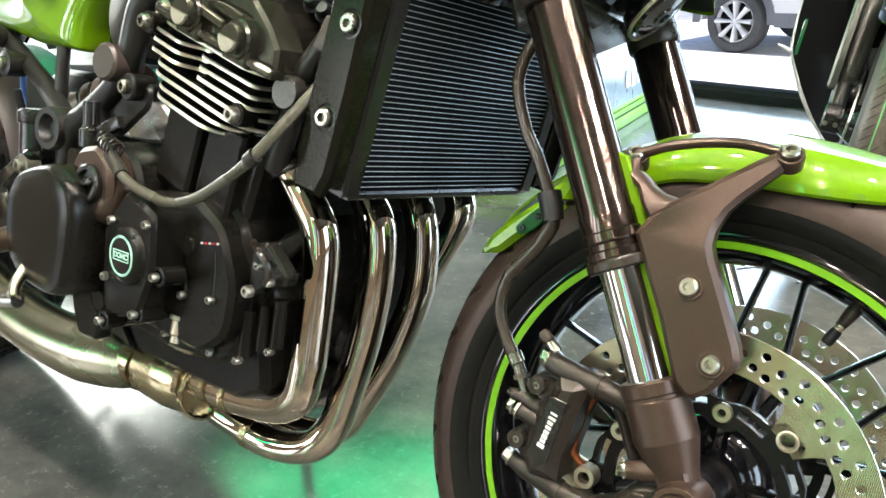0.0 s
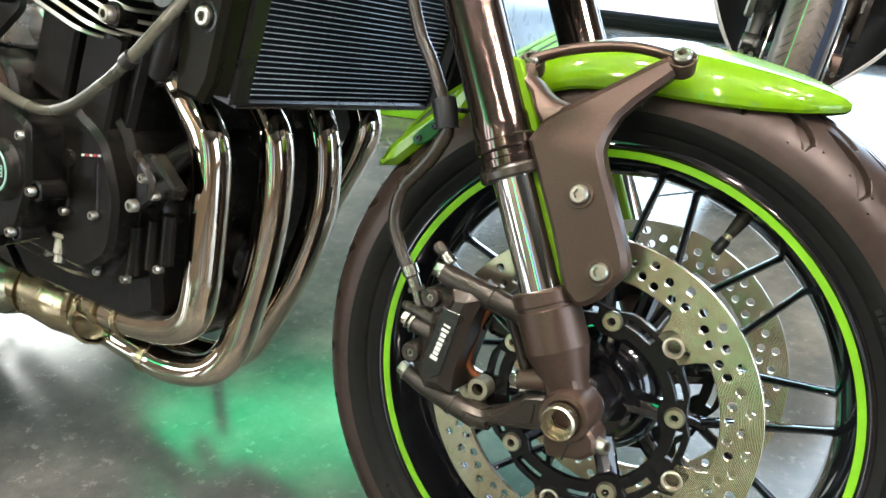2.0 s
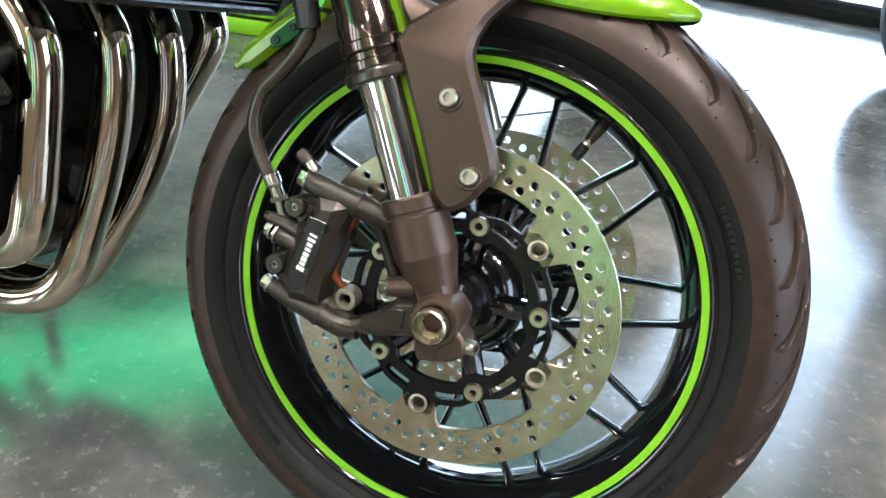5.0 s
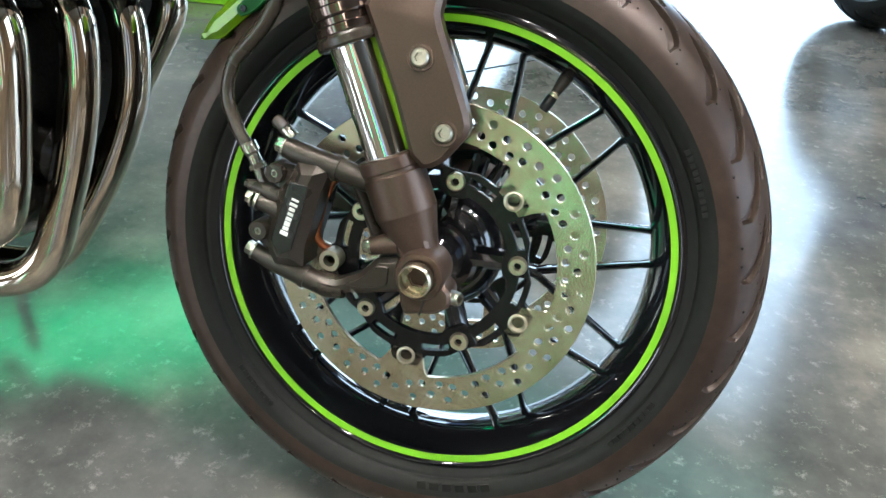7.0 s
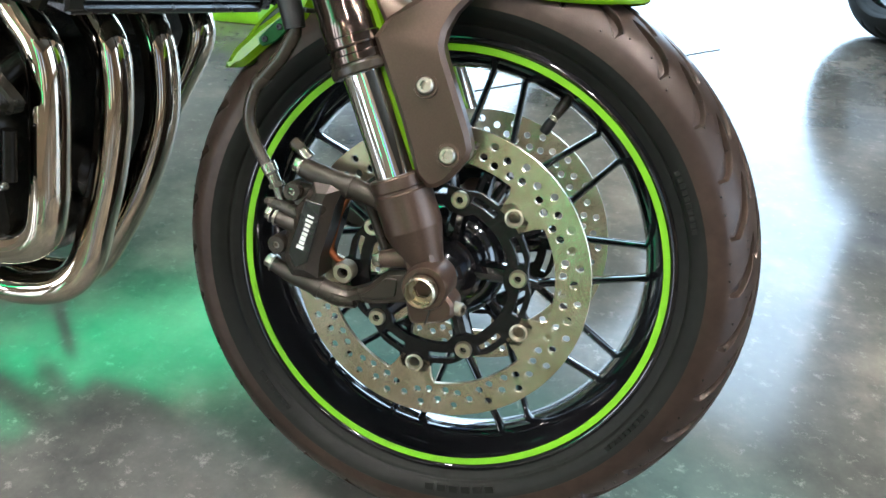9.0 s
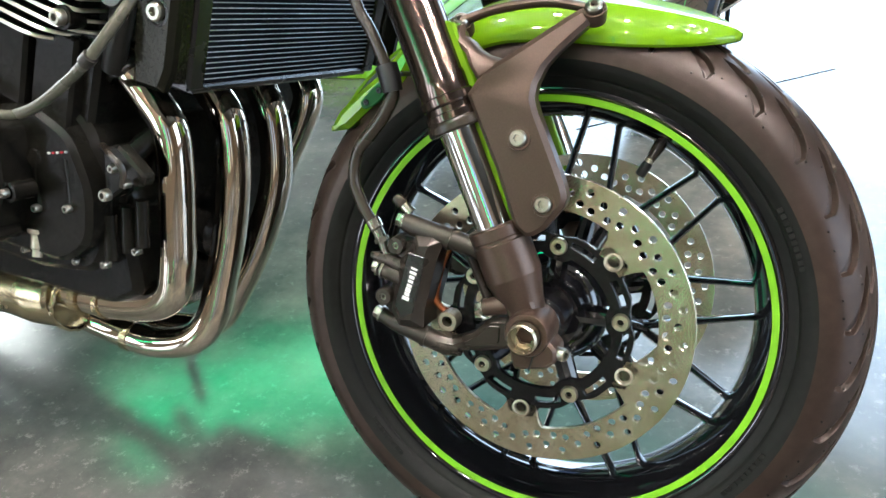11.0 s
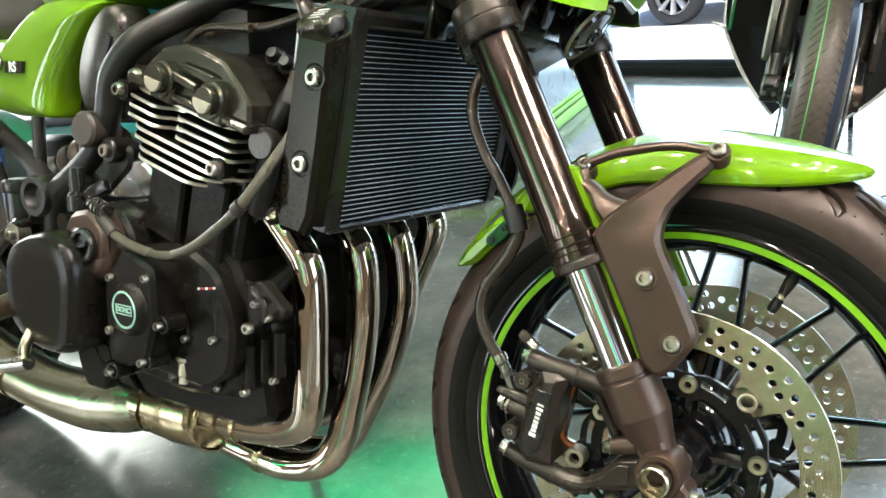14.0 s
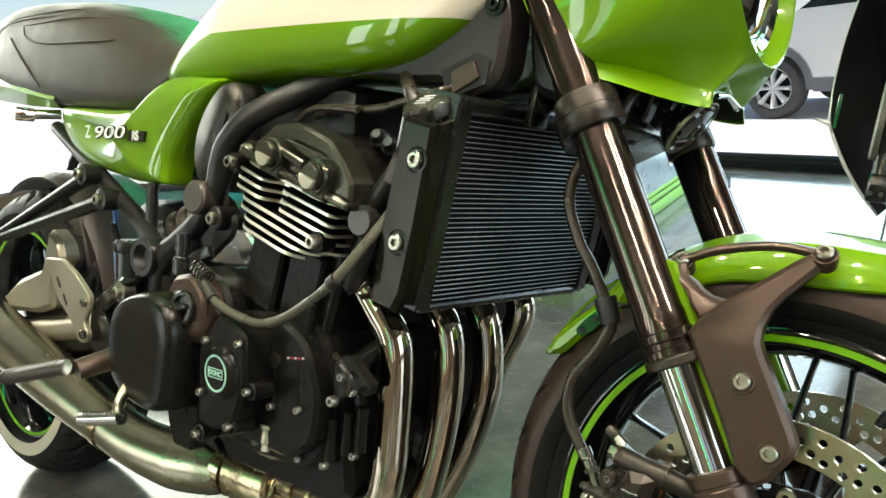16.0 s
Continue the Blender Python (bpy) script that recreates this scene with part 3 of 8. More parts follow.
def tyre_mesh(R, half, bead, steps, across, period):
    """A tyre with sickle grooves pressed into its tread; wheel axis y, centre at the origin."""
    wall = [(bead - 0.004, 0.74), (bead + 0.003, 0.80), (bead + 0.007, 0.835), (bead + 0.0095, 0.845), (bead + 0.0115, 0.89), (bead + 0.0165, 0.945), (bead + 0.021, 0.98), (bead + 0.0265, 1.0)]
    k = (R - bead - 0.0265) / 0.0595
    tread = [(R - 0.0595 * k, 1.003), (R - 0.0485 * k, 0.995), (R - 0.0365 * k, 0.935), (R - 0.0255 * k, 0.825), (R - 0.0155 * k, 0.675), (R - 0.0075 * k, 0.48), (R - 0.002 * k, 0.245), (R, 0.0)]

    def even(points, n):
        run = np.array(catmull(points, 12))
        d = np.r_[0, np.cumsum(np.hypot(*np.diff(run, axis=0).T))]
        q = np.linspace(0, d[-1], n)
        return np.interp(q, d, run[:, 0]), np.interp(q, d, run[:, 1])
    n_wall = max(10, across // 7)
    n_tread = (across - 2 * n_wall) // 2
    wr, wy = even(wall, n_wall)
    tr, ty = even(tread, n_tread)
    # v: 0 at the crown, 1 at the tread's edge, more on the wall
    half_r = np.r_[wr, tr]
    half_y = -np.r_[wy, ty] * half
    half_v = np.r_[np.full(n_wall, 2.0), np.linspace(1, 0, n_tread)]
    rr, yy, vv = np.r_[half_r, half_r[-2::-1]], np.r_[half_y, -half_y[-2::-1]], np.r_[half_v, -half_v[-2::-1]]
    across = len(rr)
    th = np.linspace(0, 2 * np.pi, steps, endpoint=False)
    TH, VV = np.meshgrid(th, vv, indexing='ij')
    YY = np.repeat(yy[None], steps, 0)
    RR = np.repeat(rr[None], steps, 0)
    depth = np.zeros_like(RR)
    arc = R * period
    soft = max(0.0022, 1.2 * 2 * math.pi * R / steps)
    for side in (-1, 1):
        v = -side * VV
        for shift, lo, hi, bend, wid in ((0.0 if side < 0 else 0.5, 0.20, 0.50, 1.60, 0.0042), (0.48 if side < 0 else 0.98, 0.50, 0.90, 1.70, 0.0050), (0.30 if side < 0 else 0.80, 0.03, 0.20, 1.3, 0.0030)):
            t = np.clip((v - lo) / (hi - lo), 0, 1)
            centre = shift - bend * (t - 0.45 * t * t)
            off = ((TH / period - centre + 0.5) % 1.0 - 0.5) * arc
            # distance across the groove rather than along the tread
            slope = bend * (1 - 0.9 * t) * arc / ((hi - lo) * 0.092)
            off = np.abs(off) / np.sqrt(1 + slope ** 2)
            w = wid * np.clip(0.2 + 1.7 * (1 - np.abs(2 * t - 1)), 0.0, 1)
            inside = (v > lo) & (v < hi)
            depth = np.maximum(depth, inside * np.clip((w + 0.5 * soft - off) / soft, 0, 1) * np.clip(w / 0.0012, 0, 1) * 0.0085)
    RR = RR - depth * np.clip(1.15 - np.abs(VV), 0.35, 1)
    YY = YY - np.sign(YY) * depth * np.clip(np.abs(VV), 0, 1) * 0.7
    m = Mesh()
    rows = [[(RR[i, j] * math.cos(th[i]), YY[i, j], RR[i, j] * math.sin(th[i])) for j in range(across)] for i in range(steps)]
    m.grid(rows, close_v=True)
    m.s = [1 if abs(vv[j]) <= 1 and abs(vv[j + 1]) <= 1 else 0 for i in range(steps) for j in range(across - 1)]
    return m


def rim_mesh(half, bead):
    """Cast rim: flanges, bead seats and a deep well, a closed section."""
    f = bead + 0.0105
    prof = [(f + 0.0008, half + 0.0052), (f + 0.0030, half + 0.0030), (f + 0.0030, half - 0.001), (f, half - 0.004), (f - 0.010, half - 0.005), (f - 0.011, half - 0.018), (bead - 0.008, half - 0.024), (bead - 0.011, 0.3 * half), (bead - 0.011, -0.3 * half),
            (bead - 0.008, -half + 0.024), (f - 0.011, -half + 0.018), (f - 0.010, -half + 0.005), (f, -half + 0.004), (f + 0.0030, -half + 0.001), (f + 0.0030, -half - 0.0030), (f + 0.0008, -half - 0.0052), (f - 0.0025, -half - 0.0058), (f - 0.0048, -half - 0.0046), (f - 0.0056, -half - 0.0036),
            (f - 0.0125, -half - 0.002), (f - 0.0165, -half + 0.004), (bead - 0.014, -half + 0.020), (bead - 0.0185, -0.3 * half), (bead - 0.0185, 0.3 * half), (bead - 0.014, half - 0.020), (f - 0.0165, half - 0.004), (f - 0.0125, half + 0.002), (f - 0.0056, half + 0.0036), (f - 0.0048, half + 0.0046), (f - 0.0025, half + 0.0058)]
    m = Mesh()
    rows = []
    for i in range(160):
        t = 2 * math.pi * i / 160
        rows.append([(r * math.cos(t), y, r * math.sin(t)) for r, y in prof])
    return m.grid(rows, close_u=True, close_v=True)


def stripe_mesh(r0, r1, y0, y1):
    m = Mesh()
    rows = [[(r * math.cos(2 * math.pi * i / 160), y, r * math.sin(2 * math.pi * i / 160)) for r, y in ((r0, y0), (r1, y1), (r1, y1 + 0.001 * np.sign(-y1)), (r0, y0 + 0.001 * np.sign(-y0)))] for i in range(160)]
    return m.grid(rows, close_u=True, close_v=True)


def spoke_mesh(r_in, r_fork, r_out, half_gap):
    """One Y-shaped cast spoke, centred on the x axis."""
    m = Mesh()
    m.tube([(r_in, 0, 0), (r_fork * 0.85, 0, 0), (r_fork, 0, 0)], [0.014, 0.0125, 0.012], 8, flat=0.5)
    for s in (-1, 1):
        end = (r_out * math.cos(math.radians(18 - half_gap)), 0, s * r_out * math.sin(math.radians(18 - half_gap)))
        beg = (r_fork * 0.94, 0, 0.002 * s)
        mid = [b + (e - b) * 0.88 for b, e in zip(beg, end)]
        m.tube([beg, mid, end], [0.0105, 0.0085, 0.011], 8, flat=0.40)
    return m


def brake_disc(parent, y, side, m):
    """Drilled rotor, black carrier, rivets and mounting bolts; side -1 is the bike's right."""
    hole_rows = [(37.1, .1345), (32.8, .1240), (29.5, .1402), (27.2, .1271), (21.5, .1348), (16.6, .1271), (14.0, .1405), (10.9, .1240)]
    holes = []
    for k in range(12):
        for a, r in hole_rows:
            a = math.radians(a + 30 * k)
            holes.append([(r * math.cos(a) + 0.0040 * math.cos(q), r * math.sin(a) + 0.0040 * math.sin(q)) for q in np.linspace(0, 2 * math.pi, 10, endpoint=False)])
    inner = []
    for i in range(200):
        t = 360 * i / 200
        d = abs((t - 46.7 + 36) % 72 - 36)
        inner.append((0.1165 - 0.024 * max(0, min(1, (11.5 - d) / 2.2)), math.radians(t)))
    inner = [(r * math.cos(t), r * math.sin(t)) for r, t in inner]
    rotor = part("brake_disc", Mesh().prism(ring_points(0.151, 120), -0.0025, 0.005, [inner] + holes, 0.0004), "disc", parent, "drilled steel brake disc", m)
    out = []
    for i in range(160):
        t = 360 * i / 160
        d = abs((t - 46.7 + 36) % 72 - 36)
        out.append((0.0945 + 0.013 * max(0, min(1, (11 - d) / 4)) - 0.004 * max(0, min(1, (d - 24) / 8)), math.radians(t)))
    out = [(r * math.cos(t), r * math.sin(t)) for r, t in out]
    slots = []
    for k in range(10):
        a0, a1 = 64 + 36 * k - 9, 64 + 36 * k + 9
        arc = [math.radians(q) for q in np.linspace(a0, a1, 6)]
        slots.append([(0.0885 * math.cos(q), 0.0885 * math.sin(q)) for q in arc] + [(0.0825 * math.cos(q), 0.0825 * math.sin(q)) for q in arc[::-1]])
    inner2 = []
    for i in range(100):
        t = 360 * i / 100
        d = abs((t - 8.3 + 36) % 72 - 36)
        inner2.append((0.072 - 0.006 * max(0, min(1, (12 - d) / 5)), math.radians(t)))
    inner2 = [(r * math.cos(t), r * math.sin(t)) for r, t in inner2]
    part("carrier", Mesh().prism(out, -0.0035, 0.006, [inner2] + slots, 0.0006), "carrier", rotor, "black disc carrier")
    rv, bl = Mesh(), Mesh()
    rv.lathe([(0.0070, 0.004), (0.0092, 0.004), (0.0092, 0.0056), (0.0074, 0.0062), (0.0058, 0.004), (0.0054, -0.003)], (0, 0, 0), (0, -1, 0), 20)
    bl.lathe([(0.0090, 0.0), (0.0090, 0.0045), (0.0078, 0.0068), (0.0040, 0.0068), (0.0036, 0.0010), (0, 0.0010)], (0, 0, 0), (0, -1, 0), 20, hexed=(3, 4))
    first = {}
    for k in range(5):
        for nm, mesh, r, a in (("rivet", rv, 0.098, 46.7), ("disc_bolt", bl, 0.0808, 8.9)):
            t = math.radians(a + 72 * k)
            at = Matrix.Translation((r * math.cos(t), 0, r * math.sin(t)))
            if nm in first:
                same(nm, first[nm], rotor, at)
            else:
                first[nm] = part(nm, mesh, "bolt_gold" if nm == "disc_bolt" else "alloy_warm", rotor, m=at)
    return rotor


def build_wheel(name, label, R, half, bead, rim_half, discs, m, steps, tyre_label, across=60):
    wheel = part(name, rim_mesh(rim_half, bead), "gloss_black", bike, label, m)
    tm = tyre_mesh(R, half, bead + 0.0125, steps, across, radians(11.25))
    if discs:
        # sheared sideways so that the tyre's outline fits the camera's view
        tm.v = [(x + 0.085 * (y + 0.045), y, z) for x, y, z in tm.v]
    # only the front tread takes the rubber browned for its warm reflection
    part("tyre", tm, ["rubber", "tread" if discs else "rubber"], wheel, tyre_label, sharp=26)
    for s in (-1, 1):
        part("stripe", stripe_mesh(bead - 0.0025 + 0.0005, bead + 0.0045, s * (rim_half + 0.0042), s * (rim_half + 0.0052)), "lime_stripe", wheel, "lime green rim stripe")
    sp = None
    for k in range(10):
        a = Matrix.Rotation(-radians(27.2 + 36 * k), 4, 'Y')
        sp = part("spoke", spoke_mesh(0.05, 0.10, bead - 0.014, 4.6), "gloss_black", wheel, m=a) if sp is None else same("spoke", sp, wheel, a)
    hub = Mesh().lathe([(0.012, -0.062), (0.036, -0.062), (0.040, -0.058), (0.040, -0.045), (0.033, -0.03), (0.031, 0.03), (0.040, 0.045), (0.040, 0.058), (0.036, 0.062), (0.012, 0.062)], seg=40)
    hub.lathe([(0.031, -0.052), (0.044, -0.046), (0.058, -0.030), (0.060, -0.024), (0.050, -0.018), (0.031, -0.012)], seg=40)
    hub.lathe([(0.031, 0.052), (0.044, 0.046), (0.058, 0.030), (0.060, 0.024), (0.050, 0.018), (0.031, 0.012)], seg=40)
    hub_ob = part("hub", hub, "gloss_black", wheel)
    post = None
    for k in range(5):
        for s in (-1, 1):
            at = Matrix.Rotation(-radians(8.9 + 72 * k), 4, 'Y') @ Matrix.Scale(s, 4, (0, 1, 0))
            if post is None:
                post = part("hub_post", Mesh().tube([(0.03, 0.05, 0), (0.0808, 0.066, 0)], [0.011, 0.0095], 10), "gloss_black", hub_ob, m=at)
            else:
                same("hub_post", post, hub_ob, at)
    return wheel


wheel_m = STEER @ HUB
front_wheel = build_wheel("front_wheel", "gloss black cast front wheel with twin discs", 0.3060, 0.0625, 0.2185, 0.0445, 2, wheel_m, 1500, "black road tyre with sickle tread grooves", 220)
brake_disc(front_wheel, -0.0755, -1, Matrix.Translation((0, -0.0755, 0)))
brake_disc(front_wheel, 0.0755, 1, Matrix.Translation((0.006, 0.088, 0)) @ Matrix.Rotation(math.pi, 4, 'Z') @ Matrix.Rotation(radians(20), 4, 'Y'))
valve = Mesh().tube([(0.2075, -0.010, 0), (0.198, -0.010, 0), (0.190, -0.013, 0), (0.181, -0.016, 0)], [0.0072, 0.0066, 0.0056, 0.0040], 14)
valve.lathe([(0.0044, 0), (0.0054, 0.002), (0.0054, 0.012), (0.0046, 0.0155), (0, 0.016)], (0.1805, -0.0165, 0), (-1, -0.12, 0), 16, slot=1)
valve.lathe([(0.0046, 0.0), (0.0046, 0.0055)], (0.1850, -0.0155, 0), (-1, -0.12, 0), 14, slot=2)
part("valve", valve, ["hose", "black_plastic", "bolt_gold"], front_wheel, "black capped tyre valve", Matrix.Rotation(-radians(63.2), 4, 'Y'))
# moulding pips left standing on the tread
rng = random.Random(5)
pips = Mesh()
for k in range(150):
    a, (drop, wide) = 2 * math.pi * (k + rng.uniform(-0.3, 0.3)) / 150, rng.choice(((0.0075, 0.48), (0.0155, 0.675), (0.0255, 0.825), (0.0365, 0.935)))
    rad = 0.3060 - drop * 0.815
    pips.ball((rad * math.cos(a), -wide * 0.0625, rad * math.sin(a)), (0.0012, 0.0012, 0.0012), 6, 4)
tagged(part("tread_pips", pips, "rubber", front_wheel, "tiny rubber pips on the tread"), kind="stuff")
# raised lettering on the tyre wall shows only as a row of low bars
for a0, n, ln in ((-86, 6, 2.3), (-38, 9, 1.2), (20, 10, 1.1), (-140, 8, 1.2)):
    mk = Mesh()
    for k in range(n):
        a = math.radians(a0 + k * ln * 1.35)
        mk.box((0.2470 * math.cos(a), -0.0612, 0.2470 * math.sin(a)), (0.008 if ln > 2 else 0.005, 0.0016, 0.2375 * math.radians(ln)), Matrix.Rotation(-a, 4, 'Y'))
    part("tyre_marking", mk, "rubber", front_wheel, "low moulded bars on the tyre wall")

# axle, fork legs, clamps
ax = Mesh().lathe([(0.0092, 0.002), (0.0092, 0.0), (0.0138, 0.0), (0.0148, -0.0012), (0.0148, -0.012), (0.013, -0.014)], (0.0008, -0.136, 0.3032), (0, 1, 0), 30, hexed=(0, 1))
ax.lathe([(0.0092, 0.0), (0.0090, 0.02), (0, 0.02)], (0.0008, -0.136, 0.3032), (0, 1, 0), 30, hexed=(0, 1))
ax.lathe([(0.0125, 0), (0.0125, 0.26)], (0, -0.13, 0.3), (0, 1, 0), 24)
part("axle", ax, "bolt_gold", bike, "hollow steel wheel axle end", STEER)
sleeve = Mesh().lathe([(0.013, -0.118), (0.021, -0.118), (0.022, -0.112), (0.019, -0.110), (0.022, -0.104), (0.022, -0.098), (0.019, -0.096), (0.022, -0.090), (0.022, -0.084), (0.026, -0.082), (0.027, -0.064), (0.012, -0.062)], (0, 0, 0.3), (0, 1, 0), 32)
part("axle_spacer", sleeve, "gloss_black", bike, "", STEER)
for side in (-1, 1):
    y = side * 0.1025
    shift = Matrix() if side < 0 else Matrix.Translation((0.022, 0.0275, 0))
    leg = part("fork_leg", Mesh().lathe([(0.0205, 0.085), (0.0205, 0.235)], (0, y, 0.3), FORK_AXIS, 36), "chrome", bike, "chrome inner fork tube", STEER @ shift)
    outer = Mesh().lathe([(0.021, 0.2160), (0.0282, 0.2160), (0.0290, 0.2175), (0.0290, 0.2235), (0.0280, 0.2245), (0.0263, 0.2250), (0.0263, 0.2300), (0.0276, 0.2310), (0.0284, 0.2325), (0.0284, 0.2395), (0.0276, 0.2405), (0.0270, 0.2410), (0.0270, 0.2560), (0.0258, 0.2600), (0.0258, 0.70), (0.02, 0.705), (0, 0.705)], (0, y, 0.3), FORK_AXIS, 48)
    part("fork_tube", outer, "fork_tube", leg, "black anodised outer fork tube", sharp=24)
    seal = Mesh().lathe([(0.0206, 0.2060), (0.0285, 0.2060), (0.0302, 0.2080), (0.0302, 0.2140), (0.0290, 0.2162), (0.0206, 0.2162)], (0, y, 0.3), FORK_AXIS, 40)
    part("dust_seal", seal, "hose", leg, sharp=24)
    foot = Mesh().lathe([(0.0206, 0.1085), (0.0262, 0.1085), (0.0280, 0.1065), (0.0280, 0.0965), (0.0270, 0.0952), (0.0270, 0.0925), (0.0284, 0.0910), (0.0284, 0.0560), (0.0278, 0.0540), (0.0205, 0.0270), (0.0175, 0.0120), (0.0165, -0.002), (0.0, -0.006)], (0, y, 0.3), FORK_AXIS, 40)
    foot_ob = part("fork_foot", foot, "bronze", leg, "bronze-brown fork foot", sharp=11)
    web = Mesh().prism(rounded([tuple(fork_at(sg, 0, fw)[[0, 2]]) for sg, fw in ((0.046, -0.016), (0.046, 0.014), (0.028, 0.015), (0.004, 0.014), (-0.004, -0.010), (0.022, -0.015))], 0.006, 4), 0.090 if side < 0 else -0.120, 0.030, bevel=0.003)
    part("foot_block", web, "bronze", foot_ob, sharp=25)
    eye_ = Mesh().lathe([(0.0, -0.024), (0.0195, -0.024), (0.0222, -0.0210), (0.0222, 0.0165), (0.0205, 0.020), (0.0162, 0.020), (0.0155, 0.017), (0, 0.017)], (0.0012, side * 0.115, 0.3032), (0, side, 0), 40)
    part("axle_clamp", eye_, "bronze", foot_ob, sharp=30)
    lug = Mesh().prism(rounded([(-0.0165, 0.290), (-0.0125, 0.2735), (-0.0085, 0.2652), (0.021, 0.2715), (0.0315, 0.2800), (0.0300, 0.2925), (0.022, 0.300), (0.0, 0.302)], 0.003, 3), 0.100 if side < 0 else -0.132, 0.032, bevel=0.003)
    lug.box((0.0075, side * 0.1325, 0.276), (0.0014, 0.003, 0.016), pose(0, 0, 0, 0, 12, 0), slot=1)
    part("clamp_lug", lug, ["bronze", "dark"], foot_ob)
    pb = Mesh().bolt((0.0295, side * 0.121, 0.2862), (0.92, side * 0.38, 0.05), 0.0066, 0.010)
    part("pinch_bolt", pb, "bolt", leg)
    boss_ = Mesh().tube([(-0.026, side * 0.110, 0.3225), (-0.0500, side * 0.112, 0.3160)], [0.0105, 0.0082], 18)
    part("stop_boss", boss_, "bronze", foot_ob)
    part("stop_bolt", Mesh().bolt((-0.0495, side * 0.112, 0.3161), (-0.96, 0, -0.26), 0.0062, 0.008, False), "bolt", foot_ob)
    # lower yoke round the tube
    yr = 0.0335 if side < 0 else 0.0295
    yoke = Mesh().lathe([(0.0262, 0.452), (yr - 0.002, 0.452), (yr, 0.455), (yr, 0.469), (yr - 0.0009, 0.4695), (yr - 0.0009, 0.4710), (yr, 0.4715), (yr, 0.487), (yr - 0.0017, 0.490), (0.0262, 0.490)], (0, y, 0.3), FORK_AXIS, 40)
    part("yoke_clamp", yoke, "caliper", leg, "bronze-brown lower fork yoke")
p = fork_at(0.47, 0, -0.012)
yb = Mesh().box(p, (0.075, 0.18, 0.042), Matrix.Rotation(-RAKE, 4, 'Y'), bevel=0.008)
yb.lathe([(0.026, 0.44), (0.026, 0.68)], (-0.034, 0, 0.284), FORK_AXIS, 24)
part("fork_yoke", yb, "satin_black", bike, "", STEER)

# caliper on each leg; the right one is seen in full


